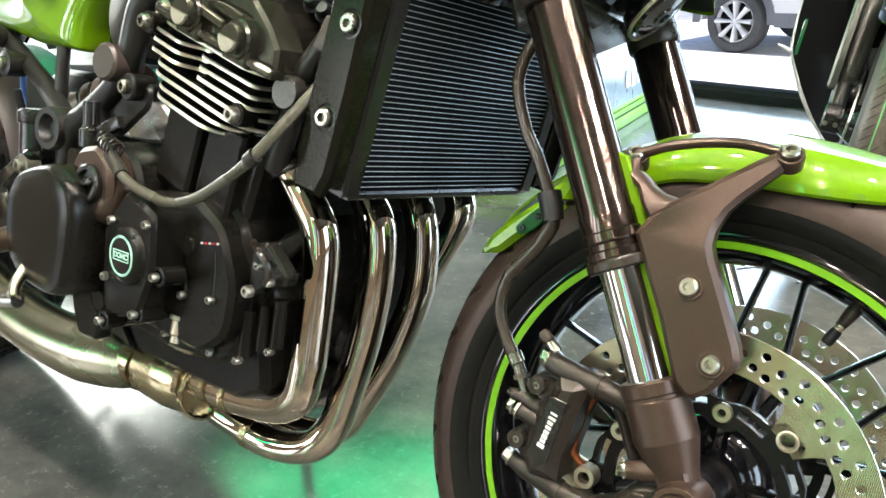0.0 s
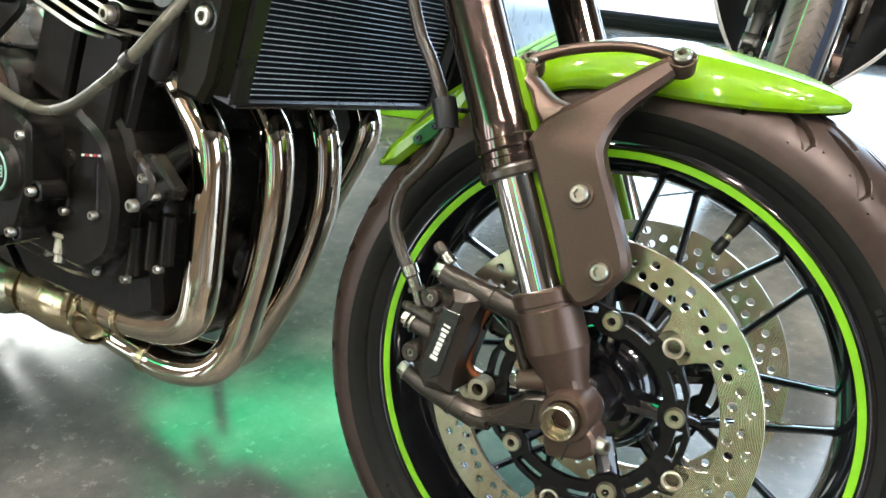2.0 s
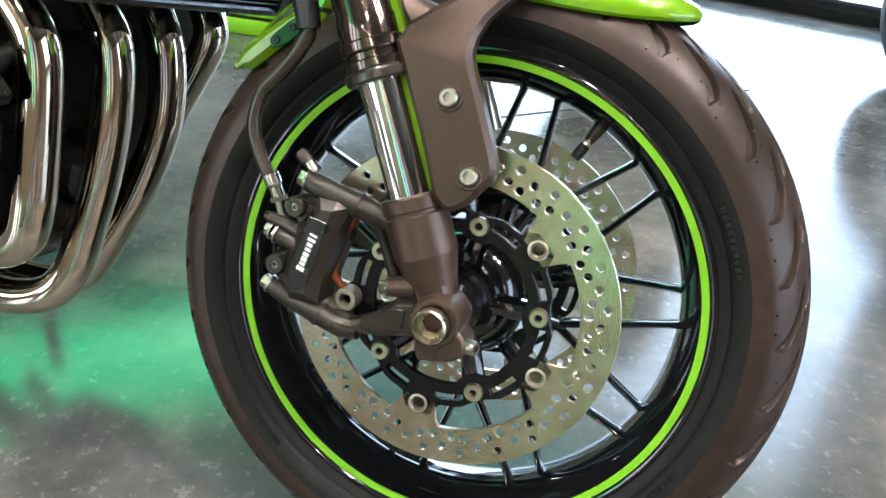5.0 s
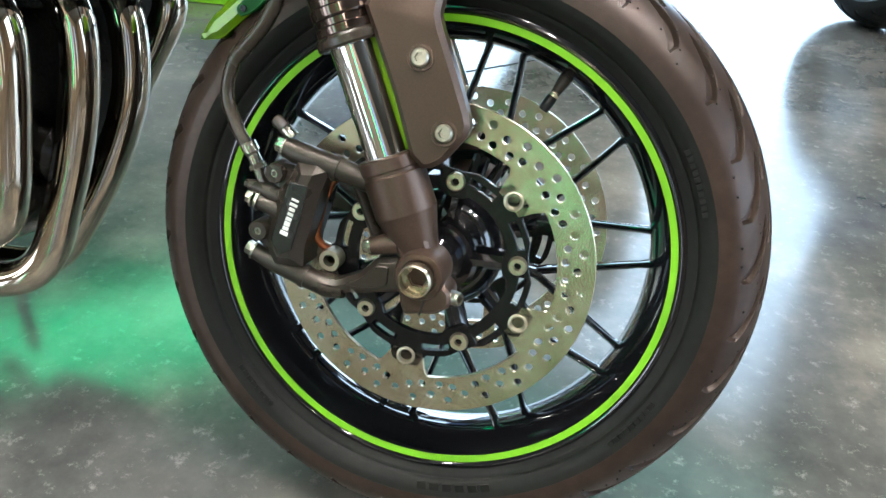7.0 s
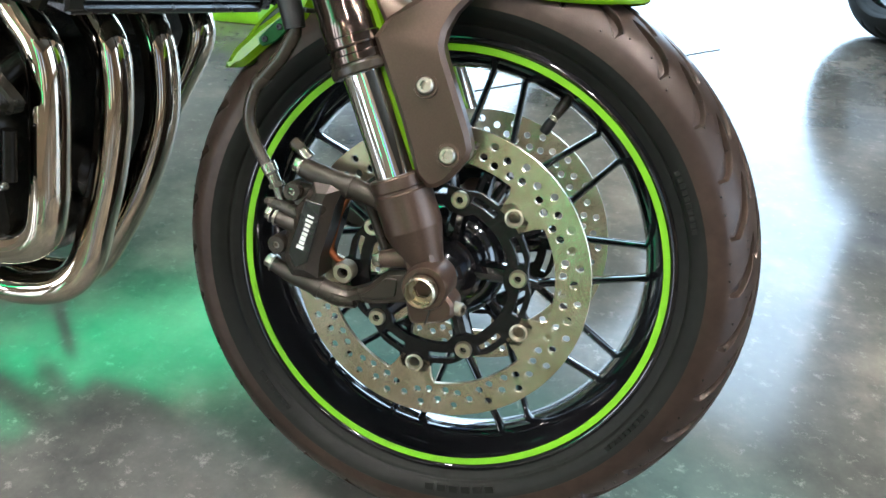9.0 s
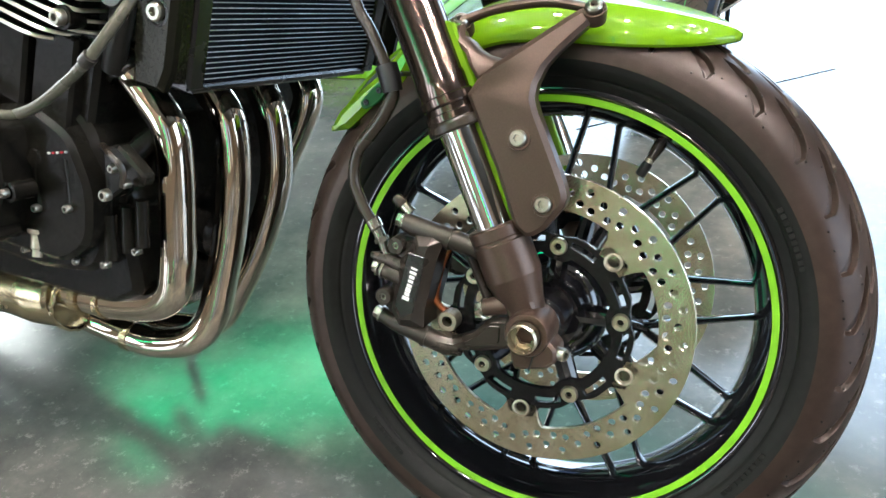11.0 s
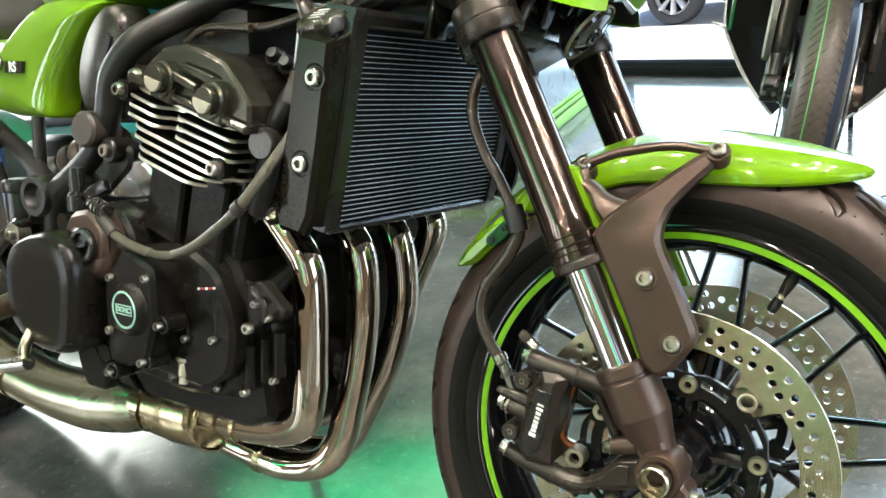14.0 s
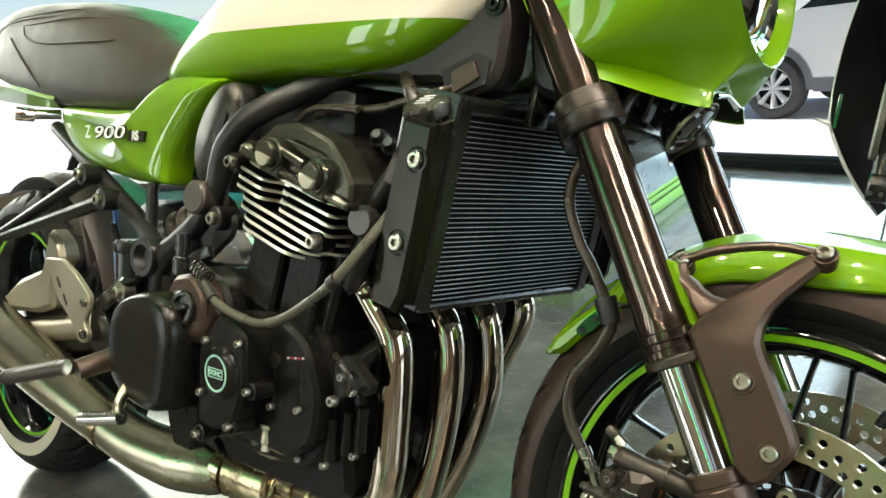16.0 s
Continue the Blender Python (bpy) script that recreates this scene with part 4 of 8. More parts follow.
def build_caliper(side):
    T = STEER if side < 0 else STEER @ Matrix.Scale(-1, 4, (0, 1, 0))
    body = Mesh()
    body.prism([(-0.1402, 0.3516), (-0.1297, 0.3657), (-0.1238, 0.3814), (-0.1046, 0.3839), (-0.0933, 0.3776), (-0.1005, 0.3585), (-0.1055, 0.3313), (-0.1115, 0.3046), (-0.1115, 0.2842), (-0.1390, 0.2819), (-0.1481, 0.2979), (-0.1456, 0.319)], 0.066, 0.0585, bevel=0.0105)
    body.box((-0.134, -0.085, 0.33), (0.036, 0.05, 0.085), pose(0, 0, 0, 0, 10, 0), 0.008)
    cal = part("brake_caliper", body, "caliper", bike, "dark bronze radial brake caliper", T, sharp=20)
    face_ = Mesh().prism([(-0.1262, 0.3645), (-0.1090, 0.3620), (-0.1135, 0.3330), (-0.1200, 0.3020), (-0.1315, 0.2945), (-0.1400, 0.3080)], 0.1235, 0.0022, bevel=0.0010)
    part("outer_plate", face_, "satin_black", cal, sharp=25)
    up = Mesh().tube([(-0.1400, -0.104, 0.3902), (-0.1300, -0.106, 0.3874), (-0.0900, -0.107, 0.3796), (-0.0656, -0.105, 0.3735), (-0.045, -0.104, 0.368)], [0.0095, 0.0106, 0.0106, 0.0100, 0.011], 20)
    up.tube([(-0.0915, -0.107, 0.3798), (-0.0875, -0.107, 0.3790)], [0.0118, 0.0118], 20)
    part("upper_bridge", up, "caliper", cal)
    lo = Mesh().tube([(-0.1630, -0.104, 0.2875), (-0.1457, -0.105, 0.2814), (-0.1143, -0.106, 0.2735), (-0.0870, -0.107, 0.2665), (-0.072, -0.108, 0.268)], [0.0082, 0.0095, 0.0105, 0.0100, 0.0085], 20)
    lo.tube([(-0.1135, -0.106, 0.2733), (-0.1095, -0.106, 0.2722)], [0.0116, 0.0116], 20)
    part("lower_bridge", lo, "caliper", cal)
    arm_ = Mesh().prism(rounded([(-0.1040, 0.2780), (-0.0795, 0.2767), (-0.0585, 0.2875), (-0.0426, 0.3062), (-0.0200, 0.3110), (-0.012, 0.2800), (-0.0500, 0.2705), (-0.0694, 0.2668), (-0.0857, 0.2589), (-0.1050, 0.2635)], 0.003, 2), 0.096, 0.020, bevel=0.0045)
    arm_.prism(rounded([(-0.0700, 0.2755), (-0.0560, 0.2845), (-0.0420, 0.3000), (-0.0300, 0.3010), (-0.0300, 0.2830), (-0.0500, 0.2765)], 0.003, 2), 0.1155, 0.0022, bevel=0.0008)
    part("lower_arm", arm_, "caliper", cal, sharp=25)
    strut = Mesh().tube([(-0.076, -0.098, 0.376), (-0.064, -0.097, 0.350), (-0.046, -0.098, 0.318)], [0.0085, 0.0062, 0.008], 12, flat=0.8)
    part("bracket", strut, "caliper", cal)
    part("bleed_arm", Mesh().tube([(-0.1750, -0.108, 0.3514), (-0.1620, -0.108, 0.3500), (-0.1380, -0.106, 0.3440)], [0.0035, 0.0065, 0.0098], 14), "caliper", cal)
    part("pin_housing", Mesh().tube([(-0.1600, -0.110, 0.3375), (-0.1390, -0.110, 0.3320)], [0.0078, 0.0085], 16), "caliper", cal)
    for q, d, r, h in (((-0.1405, -0.104, 0.3904), (-1, 0, 0.22), 0.0076, 0.0085), ((-0.1635, -0.104, 0.2876), (-1, 0, 0.35), 0.0068, 0.0085), ((-0.1655, -0.110, 0.3395), (-1, 0, 0.26), 0.0066, 0.007), ((-0.1600, -0.110, 0.3376), (-1, 0, 0.26), 0.0074, 0.004)):
        part("caliper_bolt", Mesh().bolt(q, d, r, h, False), "bolt", cal)
    for x, z in ((-0.1447, 0.3668), (-0.1565, 0.3111)):
        part("slide_pin", Mesh().lathe([(0.0036, -0.004), (0.0036, 0.006), (0.0082, 0.006), (0.0095, 0.004), (0.0095, -0.02)], (x, -0.112, z), (0, -1, 0), 20), "caliper", cal)
        part("pin_lug", Mesh().prism(rounded([(x - 0.004, z - 0.012), (x + 0.018, z - 0.010), (x + 0.018, z + 0.008), (x - 0.002, z + 0.009)], 0.004, 3), 0.090, 0.018, bevel=0.003), "caliper", cal)
        part("pin_head", Mesh().lathe([(0.0036, 0.0), (0.0040, 0.002), (0.0022, 0.002), (0.0020, -0.002), (0, -0.002)], (x, -0.1145, z), (0, -1, 0), 14), "bolt", cal)
    bleed = Mesh().tube([(-0.1445, -0.100, 0.4062), (-0.1360, -0.100, 0.3985)], [0.0050, 0.0066], 14)
    bleed.lathe([(0.0045, 0), (0.0060, 0.001), (0.0064, 0.009), (0.0048, 0.0125), (0, 0.013)], (-0.1440, -0.1, 0.4058), (-0.8, -0.1, 0.6), 14, slot=1)
    part("bleed_screw", bleed, ["bolt", "hose"], cal)
    run = catmull([(-0.0990, -0.0855, 0.3630), (-0.1055, -0.0855, 0.3440), (-0.1095, -0.0855, 0.3240), (-0.1110, -0.0855, 0.3080), (-0.1040, -0.0855, 0.2985), (-0.0960, -0.0855, 0.2960)], 6)
    part("brake_pad", Mesh().tube(run, [0.0035, 0.0030, 0.0036, 0.0040, 0.0034, 0.0030], 10), "pad", cal, "copper-coloured brake pad edge")
    part("pad_backing", Mesh().prism([(-0.108, 0.366), (-0.100, 0.362), (-0.1075, 0.340), (-0.112, 0.318), (-0.112, 0.304), (-0.120, 0.298), (-0.124, 0.33)], 0.078, 0.006, bevel=0.001), "pad", cal)
    eye = Mesh().lathe([(0.0058, -0.004), (0.0058, 0.006), (0.0098, 0.006), (0.0108, 0.003), (0.0108, -0.01)], (-0.0932, -0.090, 0.2884), (0, -1, 0), 24)
    part("pad_pin", eye, "alloy_warm", cal)
    plate = Mesh()
    ang = math.atan2(0.0353, 0.0092)
    for k, (w, h) in enumerate(((0.0046, 0.0086), (0.0038, 0.0062), (0.0052, 0.0062), (0.0038, 0.0062), (0.0034, 0.0062), (0.0038, 0.0062), (0.0032, 0.0086), (0.0022, 0.0080))):
        d = 0.0018 + 0.0047 * k
        plate.box((-0.1280 + d * math.cos(ang), -0.1260, 0.3150 + d * math.sin(ang)), (w * 0.8, 0.0012, h * 0.85), Matrix.Rotation(-ang, 4, 'Y'))
    part("maker_mark", plate, "light_mark", cal, "row of plain pale bars")
    return cal


build_caliper(-1)
build_caliper(1)

# bronze-brown fork guard with its two arms to the mudguard
guard_out = [(-0.0760, 0.5215), (-0.0640, 0.5405), (-0.0540, 0.5490), (-0.0440, 0.5560), (-0.0310, 0.5655), (-0.0180, 0.5755), (-0.0040, 0.5860), (0.0070, 0.5945), (0.0180, 0.6020), (0.0290, 0.6040), (0.0330, 0.5960), (0.0250, 0.5860), (0.0140, 0.5745), (0.0030, 0.5625), (-0.0060, 0.5500), (-0.0119, 0.5344), (-0.0120, 0.5220), (-0.0081, 0.5108), (0.0095, 0.4739), (0.0219, 0.4470), (0.0255, 0.4360), (0.0237, 0.4267), (0.0069, 0.4030), (-0.0030, 0.3960), (-0.0110, 0.3945), (-0.0225, 0.4035), (-0.0429, 0.4535)]
guard = Mesh().prism(guard_out, 0.104, 0.018, bevel=0.0045)
guard.v = [(x, y + 0.30 * max(0.0, (x + 0.045) * 0.77 + (z - 0.545) * 0.64) * (1 if z > 0.53 else 0), z) for x, y, z in guard.v]
fork_guard = part("fork_guard", guard, "bronze", bike, "bronze-brown fork guard bracket", STEER)
ra = Mesh().prism([(-0.1046, 0.5814), (-0.0906, 0.5874), (-0.0866, 0.5734), (-0.0775, 0.5690), (-0.0690, 0.5620), (-0.0600, 0.5575), (-0.046, 0.5545), (-0.050, 0.545), (-0.066, 0.533), (-0.0755, 0.5460), (-0.0835, 0.5590), (-0.0966, 0.5674)], 0.106, 0.0135, bevel=0.004)
ra.v = [(x, y + 0.55 * max(0.0, z - 0.548), z) for x, y, z in ra.v]
part("rear_arm", ra, "bronze", fork_guard)
bridge = Mesh().tube(catmull([(-0.0946, -0.090, 0.5874), (-0.0596, -0.088, 0.5999), (-0.0132, -0.0865, 0.6067), (0.0288, -0.0875, 0.6022)], 8), 0.0062, 12, flat=0.75)
part("top_arm", bridge, "bronze", fork_guard)
for i, (x, y, z, big) in enumerate(((-0.0225, -0.1215, 0.4857, 0), (0.0051, -0.1215, 0.4275, 0), (-0.0956, -0.0895, 0.5854, 1), (0.0293, -0.0905, 0.6017, 1))):
    d = Vector((0, -1, 0.12)) if not big else Vector((0.05, -0.75, 0.65))
    cup = Mesh().lathe([(0.0105, -0.012), (0.0115, 0.0), (0.0110, 0.0018), (0.0092, 0.0018), (0.009, -0.003), (0, -0.003)], (x, y, z), d, 24)
    part("bolt_boss", cup, "bronze", fork_guard)
    part("guard_bolt", Mesh().bolt((x, y, z) if big else (x, y, z), d, 0.0078, 0.0072), "bolt", fork_guard)

# mudguard: a curved shell over the tyre, pointed in front, with a short blade behind the fork
fx = [0.153, 0.148, 0.135, 0.115, 0.09, 0.06, 0.03, 0.0, -0.03, -0.06, -0.09, -0.12]
f_edge = [0.5835, 0.5822, 0.5795, 0.5765, 0.5742, 0.5733, 0.5736, 0.5745, 0.5735, 0.571, 0.562, 0.547]
f_top = [0.5900, 0.5945, 0.6000, 0.6065, 0.6130, 0.6185, 0.6225, 0.6240, 0.6225, 0.6180, 0.6105, 0.599]
f_half = [0.014, 0.025, 0.036, 0.048, 0.058, 0.065, 0.068, 0.069, 0.069, 0.068, 0.066, 0.062]
low = catmull([(-1.0, 0.0, 0), (-1.005, 0.14, 0), (-0.975, 0.30, 0), (-0.915, 0.47, 0), (-0.84, 0.62, 0), (-0.765, 0.738, 0)], 4)
top = catmull([(-0.75, 0.748, 0), (-0.55, 0.838, 0), (-0.35, 0.912, 0), (-0.2, 0.960, 0), (0, 1.0, 0)], 3)
shape = [(q[0], q[1]) for q in low + top]
shape = shape + [(-a, b) for a, b in shape[-2::-1]]
rows = []
smooth = [np.array(catmull([(a, b, 0) for a, b in zip(fx, r)], 6)) for r in (f_edge, f_top, f_half)]
for x in np.linspace(0.153, -0.12, 56):
    e, tp, hf = (float(np.interp(-x, -r[:, 0], r[:, 1])) for r in smooth)
    row = [(x, u * hf, e + (tp - e) * v) for u, v in shape]
    back = [(q[0] - (0.002 if x > 0.15 else 0), q[1] * 0.955, q[2] - 0.0025) for q in row[::-1]]
    rows.append(row + back)
mudguard = part("mudguard", Mesh().grid(rows, close_u=True), "lime", bike, "lime green front mudguard", STEER, sharp=24)
rows = []
for a in np.linspace(112, 146, 16):
    t = math.radians(a)
    hf = float(np.interp(a, [104, 118, 135, 146], [0.064, 0.058, 0.046, 0.03]))
    row = [((0.313 + 0.008 * (1 - u * u)) * math.cos(t), u * hf, 0.3 + (0.313 + 0.008 * (1 - u * u)) * math.sin(t)) for u in np.linspace(-1, 1, 11)]
    back = [(q[0] * 0.992, q[1] * 0.97, 0.3 + (q[2] - 0.3) * 0.992) for q in row[::-1]]
    rows.append(row + back)
part("rear_blade", Mesh().grid(rows, close_u=True), "lime", mudguard)
wing = Mesh().prism(rounded([(-0.2560, 0.4665), (-0.2330, 0.4710), (-0.2120, 0.4910), (-0.1930, 0.5090), (-0.176, 0.512), (-0.160, 0.545), (-0.150, 0.572), (-0.166, 0.566), (-0.1820, 0.5480), (-0.1995, 0.5290), (-0.2180, 0.5140), (-0.2440, 0.4890)], 0.005, 3), 0.040, 0.020, bevel=0.006)
part("side_blade", wing, "lime", mudguard)
for side in (-1, 1):
    out = [tuple(fork_at(sg, 0, fw)[[0, 2]]) for sg, fw in ((0.315, 0.012), (0.30, 0.032), (0.22, 0.034), (0.105, 0.034), (0.098, 0.020), (0.20, 0.014))]
    part("mudguard_stay", Mesh().prism(out, 0.100 if side < 0 else -0.108, 0.008, bevel=0.002), "lime", mudguard)
plate = Mesh().prism(rounded([(-0.2165, 0.5010), (-0.1990, 0.5200), (-0.1840, 0.5300), (-0.1800, 0.5200), (-0.1960, 0.5010), (-0.2110, 0.4935)], 0.005, 3), 0.060, 0.0035, bevel=0.001)
part("hose_plate", plate, "plate_green", mudguard, "dark green plate with two screws")
for x, z in ((-0.2075, 0.5020), (-0.1930, 0.5155)):
    part("plate_screw", Mesh().bolt((x, -0.0635, z), (0, -1, 0), 0.0032, 0.003), "carrier", mudguard)

# brake hose, clamp and banjo
hose_run = [(-0.150, -0.060, 0.80), (-0.176, -0.082, 0.725), (-0.206, -0.098, 0.678), (-0.214, -0.104, 0.640), (-0.1985, -0.105, 0.597), (-0.1823, -0.105, 0.5724), (-0.1655, -0.105, 0.5400), (-0.1575, -0.105, 0.5150), (-0.1700, -0.105, 0.4905), (-0.1925, -0.105, 0.4616), (-0.1990, -0.105, 0.4292), (-0.1870, -0.106, 0.4002), (-0.1700, -0.107, 0.3776)]
hose = part("brake_hose", Mesh().tube(catmull(hose_run, 7), 0.0062, 14), "hose", bike, "black rubber brake hose", STEER)
part("hose_sleeve", Mesh().tube(catmull(hose_run[7:10], 6), 0.0072, 14), "hose", hose)
part("hose_clamp", Mesh().tube([(-0.1665, -0.104, 0.5425), (-0.1615, -0.105, 0.5300), (-0.1580, -0.105, 0.5180)], [0.0112, 0.0108, 0.0100], 16).box((-0.160, -0.085, 0.535), (0.02, 0.03, 0.004), None, 0.001), "black_plastic", hose)
fit_ = Mesh().tube([(-0.1765, -0.106, 0.3880), (-0.1715, -0.106, 0.3800)], [0.0078, 0.0078], 14).tube([(-0.1715, -0.106, 0.3800), (-0.1655, -0.106, 0.3690)], [0.0060, 0.0062], 14).tube([(-0.1660, -0.106, 0.3705), (-0.1640, -0.106, 0.3665)], [0.0080, 0.0080], 6).tube([(-0.1650, -0.106, 0.368), (-0.1605, -0.106, 0.357), (-0.155, -0.105, 0.349)], [0.0050, 0.0048, 0.0048], 12)
part("hose_fitting", fit_, "bolt", hose)

# cafe cowl with round headlight, turning with the fork
LAMP_AT, LAMP_N, LAMP_U = np.array((-0.066, 0, 0.912)), np.array((0.9982, 0, 0.06)), np.array((-0.06, 0, 0.9982))
# turn round the lamp; the body's lower crease; the free edge of the lip below it
COWL = ((0, (-0.285, 0.0, 1.062), (-0.292, 0.0, 1.062)), (25, (-0.288, 0.058, 1.043), (-0.296, 0.060, 1.042)), (50, (-0.292, 0.099, 0.985), (-0.300, 0.101, 0.983)),
        (72, (-0.286, 0.114, 0.902), (-0.293, 0.116, 0.900)), (88, (-0.272, 0.119, 0.850), (-0.278, 0.120, 0.8456)), (98, (-0.257, 0.119, 0.826), (-0.262, 0.120, 0.8200)),
        (110, (-0.230, 0.118, 0.790), (-0.2354, 0.119, 0.7829)), (116, (-0.215, 0.116, 0.781), (-0.2215, 0.118, 0.7735)), (122, (-0.199, 0.110, 0.779), (-0.2047, 0.115, 0.7657)), (133, (-0.170, 0.092, 0.776), (-0.1670, 0.105, 0.7551)),
        (142, (-0.148, 0.078, 0.7715), (-0.1410, 0.092, 0.7470)), (150, (-0.123, 0.066, 0.7640), (-0.1170, 0.078, 0.7407)), (155.5, (-0.1027, 0.058, 0.7585), (-0.0960, 0.066, 0.7365)),
        (158, (-0.0925, 0.0555, 0.7548), (-0.0905, 0.060, 0.7372)), (159, (-0.091, 0.0545, 0.7545), (-0.0907, 0.057, 0.7400)), (160, (-0.0905, 0.052, 0.7545), (-0.0905, 0.052, 0.7515)), (170, (-0.093, 0.026, 0.7595), (-0.093, 0.026, 0.7580)), (180, (-0.095, 0.0, 0.7620), (-0.095, 0.0, 0.7605)))


def cowl_at(deg, col):
    ks = [q[0] for q in COWL]
    return np.array([np.interp(deg, ks, [q[col][n] for q in COWL]) for n in range(3)])


rows = []
angles = np.r_[np.linspace(0, 92, 20), np.linspace(96, 157, 24), (158, 159, 160), np.linspace(162, 180, 8)]
angles = np.r_[angles, 360 - angles[-2:0:-1]]
for deg in angles:
    half, sgn = (deg, -1) if deg <= 180 else (360 - deg, 1)
    crease, edge = cowl_at(half, 1) * (1, sgn, 1), cowl_at(half, 2) * (1, sgn, 1)
    t = radians(half)
    ray = LAMP_U * math.cos(t) + np.array((0, sgn * math.sin(t), 0))
    rim_p = LAMP_AT + ray * 0.127
    swell = float(np.interp(half, [0, 90, 125, 158, 180], [0.022, 0.026, 0.016, 0.004, 0.0]))
    mid = crease * 0.45 + rim_p * 0.55 + ray * swell
    run = [edge + (crease - edge) * k for k in (0.0, 0.33, 0.66, 0.92)]
    run += [(1 - k) ** 2 * crease + 2 * k * (1 - k) * mid + k * k * rim_p for k in np.linspace(0, 1, 24)]
    inner = [q - 0.0035 * ray - LAMP_N * 0.001 for q in run]
    lip = [rim_p + LAMP_N * 0.002 - ray * 0.0015, rim_p + LAMP_N * 0.001 - ray * 0.004, rim_p - LAMP_N * 0.022 - ray * 0.010]
    rows.append(run + lip + inner[::-1])
shell = Mesh().grid(rows, close_u=True, close_v=True)
shell.s = [1 if 32 <= k % len(rows[0]) < len(rows[0]) - 1 else 0 for k in range(len(shell.s))]
cowl = part("cowl", shell, ["lime", "guard_grey"], bike, "lime green cafe headlight cowl", STEER, sharp=33)
lamp_p, lamp_n = tuple(LAMP_AT - LAMP_N * 0.024), tuple(LAMP_N)
hl = Mesh().lathe([(0.113, -0.02), (0.117, 0.000), (0.113, 0.010), (0.106, 0.012), (0.101, 0.008), (0.100, 0.003), (0.094, 0.006), (0.091, 0.000)], lamp_p, lamp_n, 64)
headlight = part("headlight", hl, "chrome", cowl, "round headlight with chrome rim")
refl = Mesh().lathe([(0.092, 0.002), (0.086, -0.012), (0.070, -0.030), (0.040, -0.044), (0, -0.048)], lamp_p, lamp_n, 48)
part("reflector", refl, "chrome", headlight)
lamp_frame = (lamp_p, (0, 1, 0), tuple(LAMP_U), lamp_n)
for y0 in (-0.052, -0.030, 0.024, 0.046):
    part("reflector_rib", Mesh().prism([(y0, -0.070), (y0 + 0.003, -0.070), (y0 + 0.003, 0.060), (y0, 0.060)], -0.040, 0.034, bevel=0.0008, frame=lamp_frame), "chrome", headlight)
part("brown_insert", Mesh().prism(rounded([(-0.028, -0.055), (0.022, -0.055), (0.022, 0.05), (-0.028, 0.05)], 0.004, 2), -0.040, 0.022, bevel=0.003, frame=lamp_frame), "bronze", headlight, "bronze-brown block inside the headlight")
part("amber_insert", Mesh().ball(tuple(LAMP_AT + LAMP_N * -0.034 + np.array((0, 0.036, -0.045))), (0.008, 0.010, 0.028), 16, 10), "amber", headlight, "amber spot inside the headlight")
M["lens"] = bpy.data.materials.new("clear_lens")
M["lens"].use_nodes = True
lp = M["lens"].node_tree.nodes["Principled BSDF"]
lp.inputs["Transmission Weight"].default_value, lp.inputs["Roughness"].default_value, lp.inputs["IOR"].default_value = 1.0, 0.02, 1.45
part("lens", Mesh().lathe([(0.0925, 0.003), (0.080, 0.012), (0.055, 0.020), (0.024, 0.024), (0, 0.0245)], lamp_p, lamp_n, 48), "lens", headlight)
part("cowl_stay", Mesh().prism([(-0.262, 0.80), (-0.155, 0.772), (-0.168, 0.735), (-0.187, 0.705), (-0.202, 0.729), (-0.235, 0.77)], 0.012, 0.018, bevel=0.003), "satin_black", bike, "black stay plate under the cowl", STEER)
part("stay_bolt", Mesh().bolt((-0.186, -0.030, 0.75), (0, -1, 0), 0.006, 0.006).lathe([(0.0095, 0.0), (0.0095, 0.002), (0.006, 0.002)], (-0.186, -0.030, 0.75), (0, -1, 0), 20), "bolt", bike, "", STEER)
# horn below the cowl, indicator stalk
horn_p, horn_n = (-0.130, -0.004, 0.728), (0.74, 0.03, -0.67)
horn = Mesh().lathe([(0.0, -0.018), (0.022, -0.018), (0.030, -0.011), (0.0345, 0.0), (0.0345, 0.003), (0.031, 0.0055), (0.028, 0.004), (0.026, 0.008), (0.012, 0.011), (0.011, 0.013), (0.006, 0.013), (0.005, 0.009), (0, 0.009)], horn_p, horn_n, 40)
part("horn", horn, "gloss_black", bike, "round black horn", STEER)
part("horn_rim", Mesh().lathe([(0.0338, 0.0028), (0.0356, 0.0032), (0.0356, 0.006), (0.0338, 0.0065)], horn_p, horn_n, 40), "alloy_warm", bike, "", STEER)
part("horn_bracket", Mesh().tube([(-0.150, 0.0, 0.748), (-0.190, 0.0, 0.762)], 0.006, 10), "satin_black", bike, "", STEER)
# chrome fixing between the skirt tips
clip = Mesh().tube([(-0.092, -0.040, 0.752), (-0.090, -0.010, 0.757), (-0.091, 0.030, 0.750)], [0.0035, 0.0025, 0.004], 12).ball((-0.0915, 0.030, 0.751), (0.004, 0.005, 0.004), 14, 10)
part("cowl_clip", clip, "chrome", bike, "", STEER)

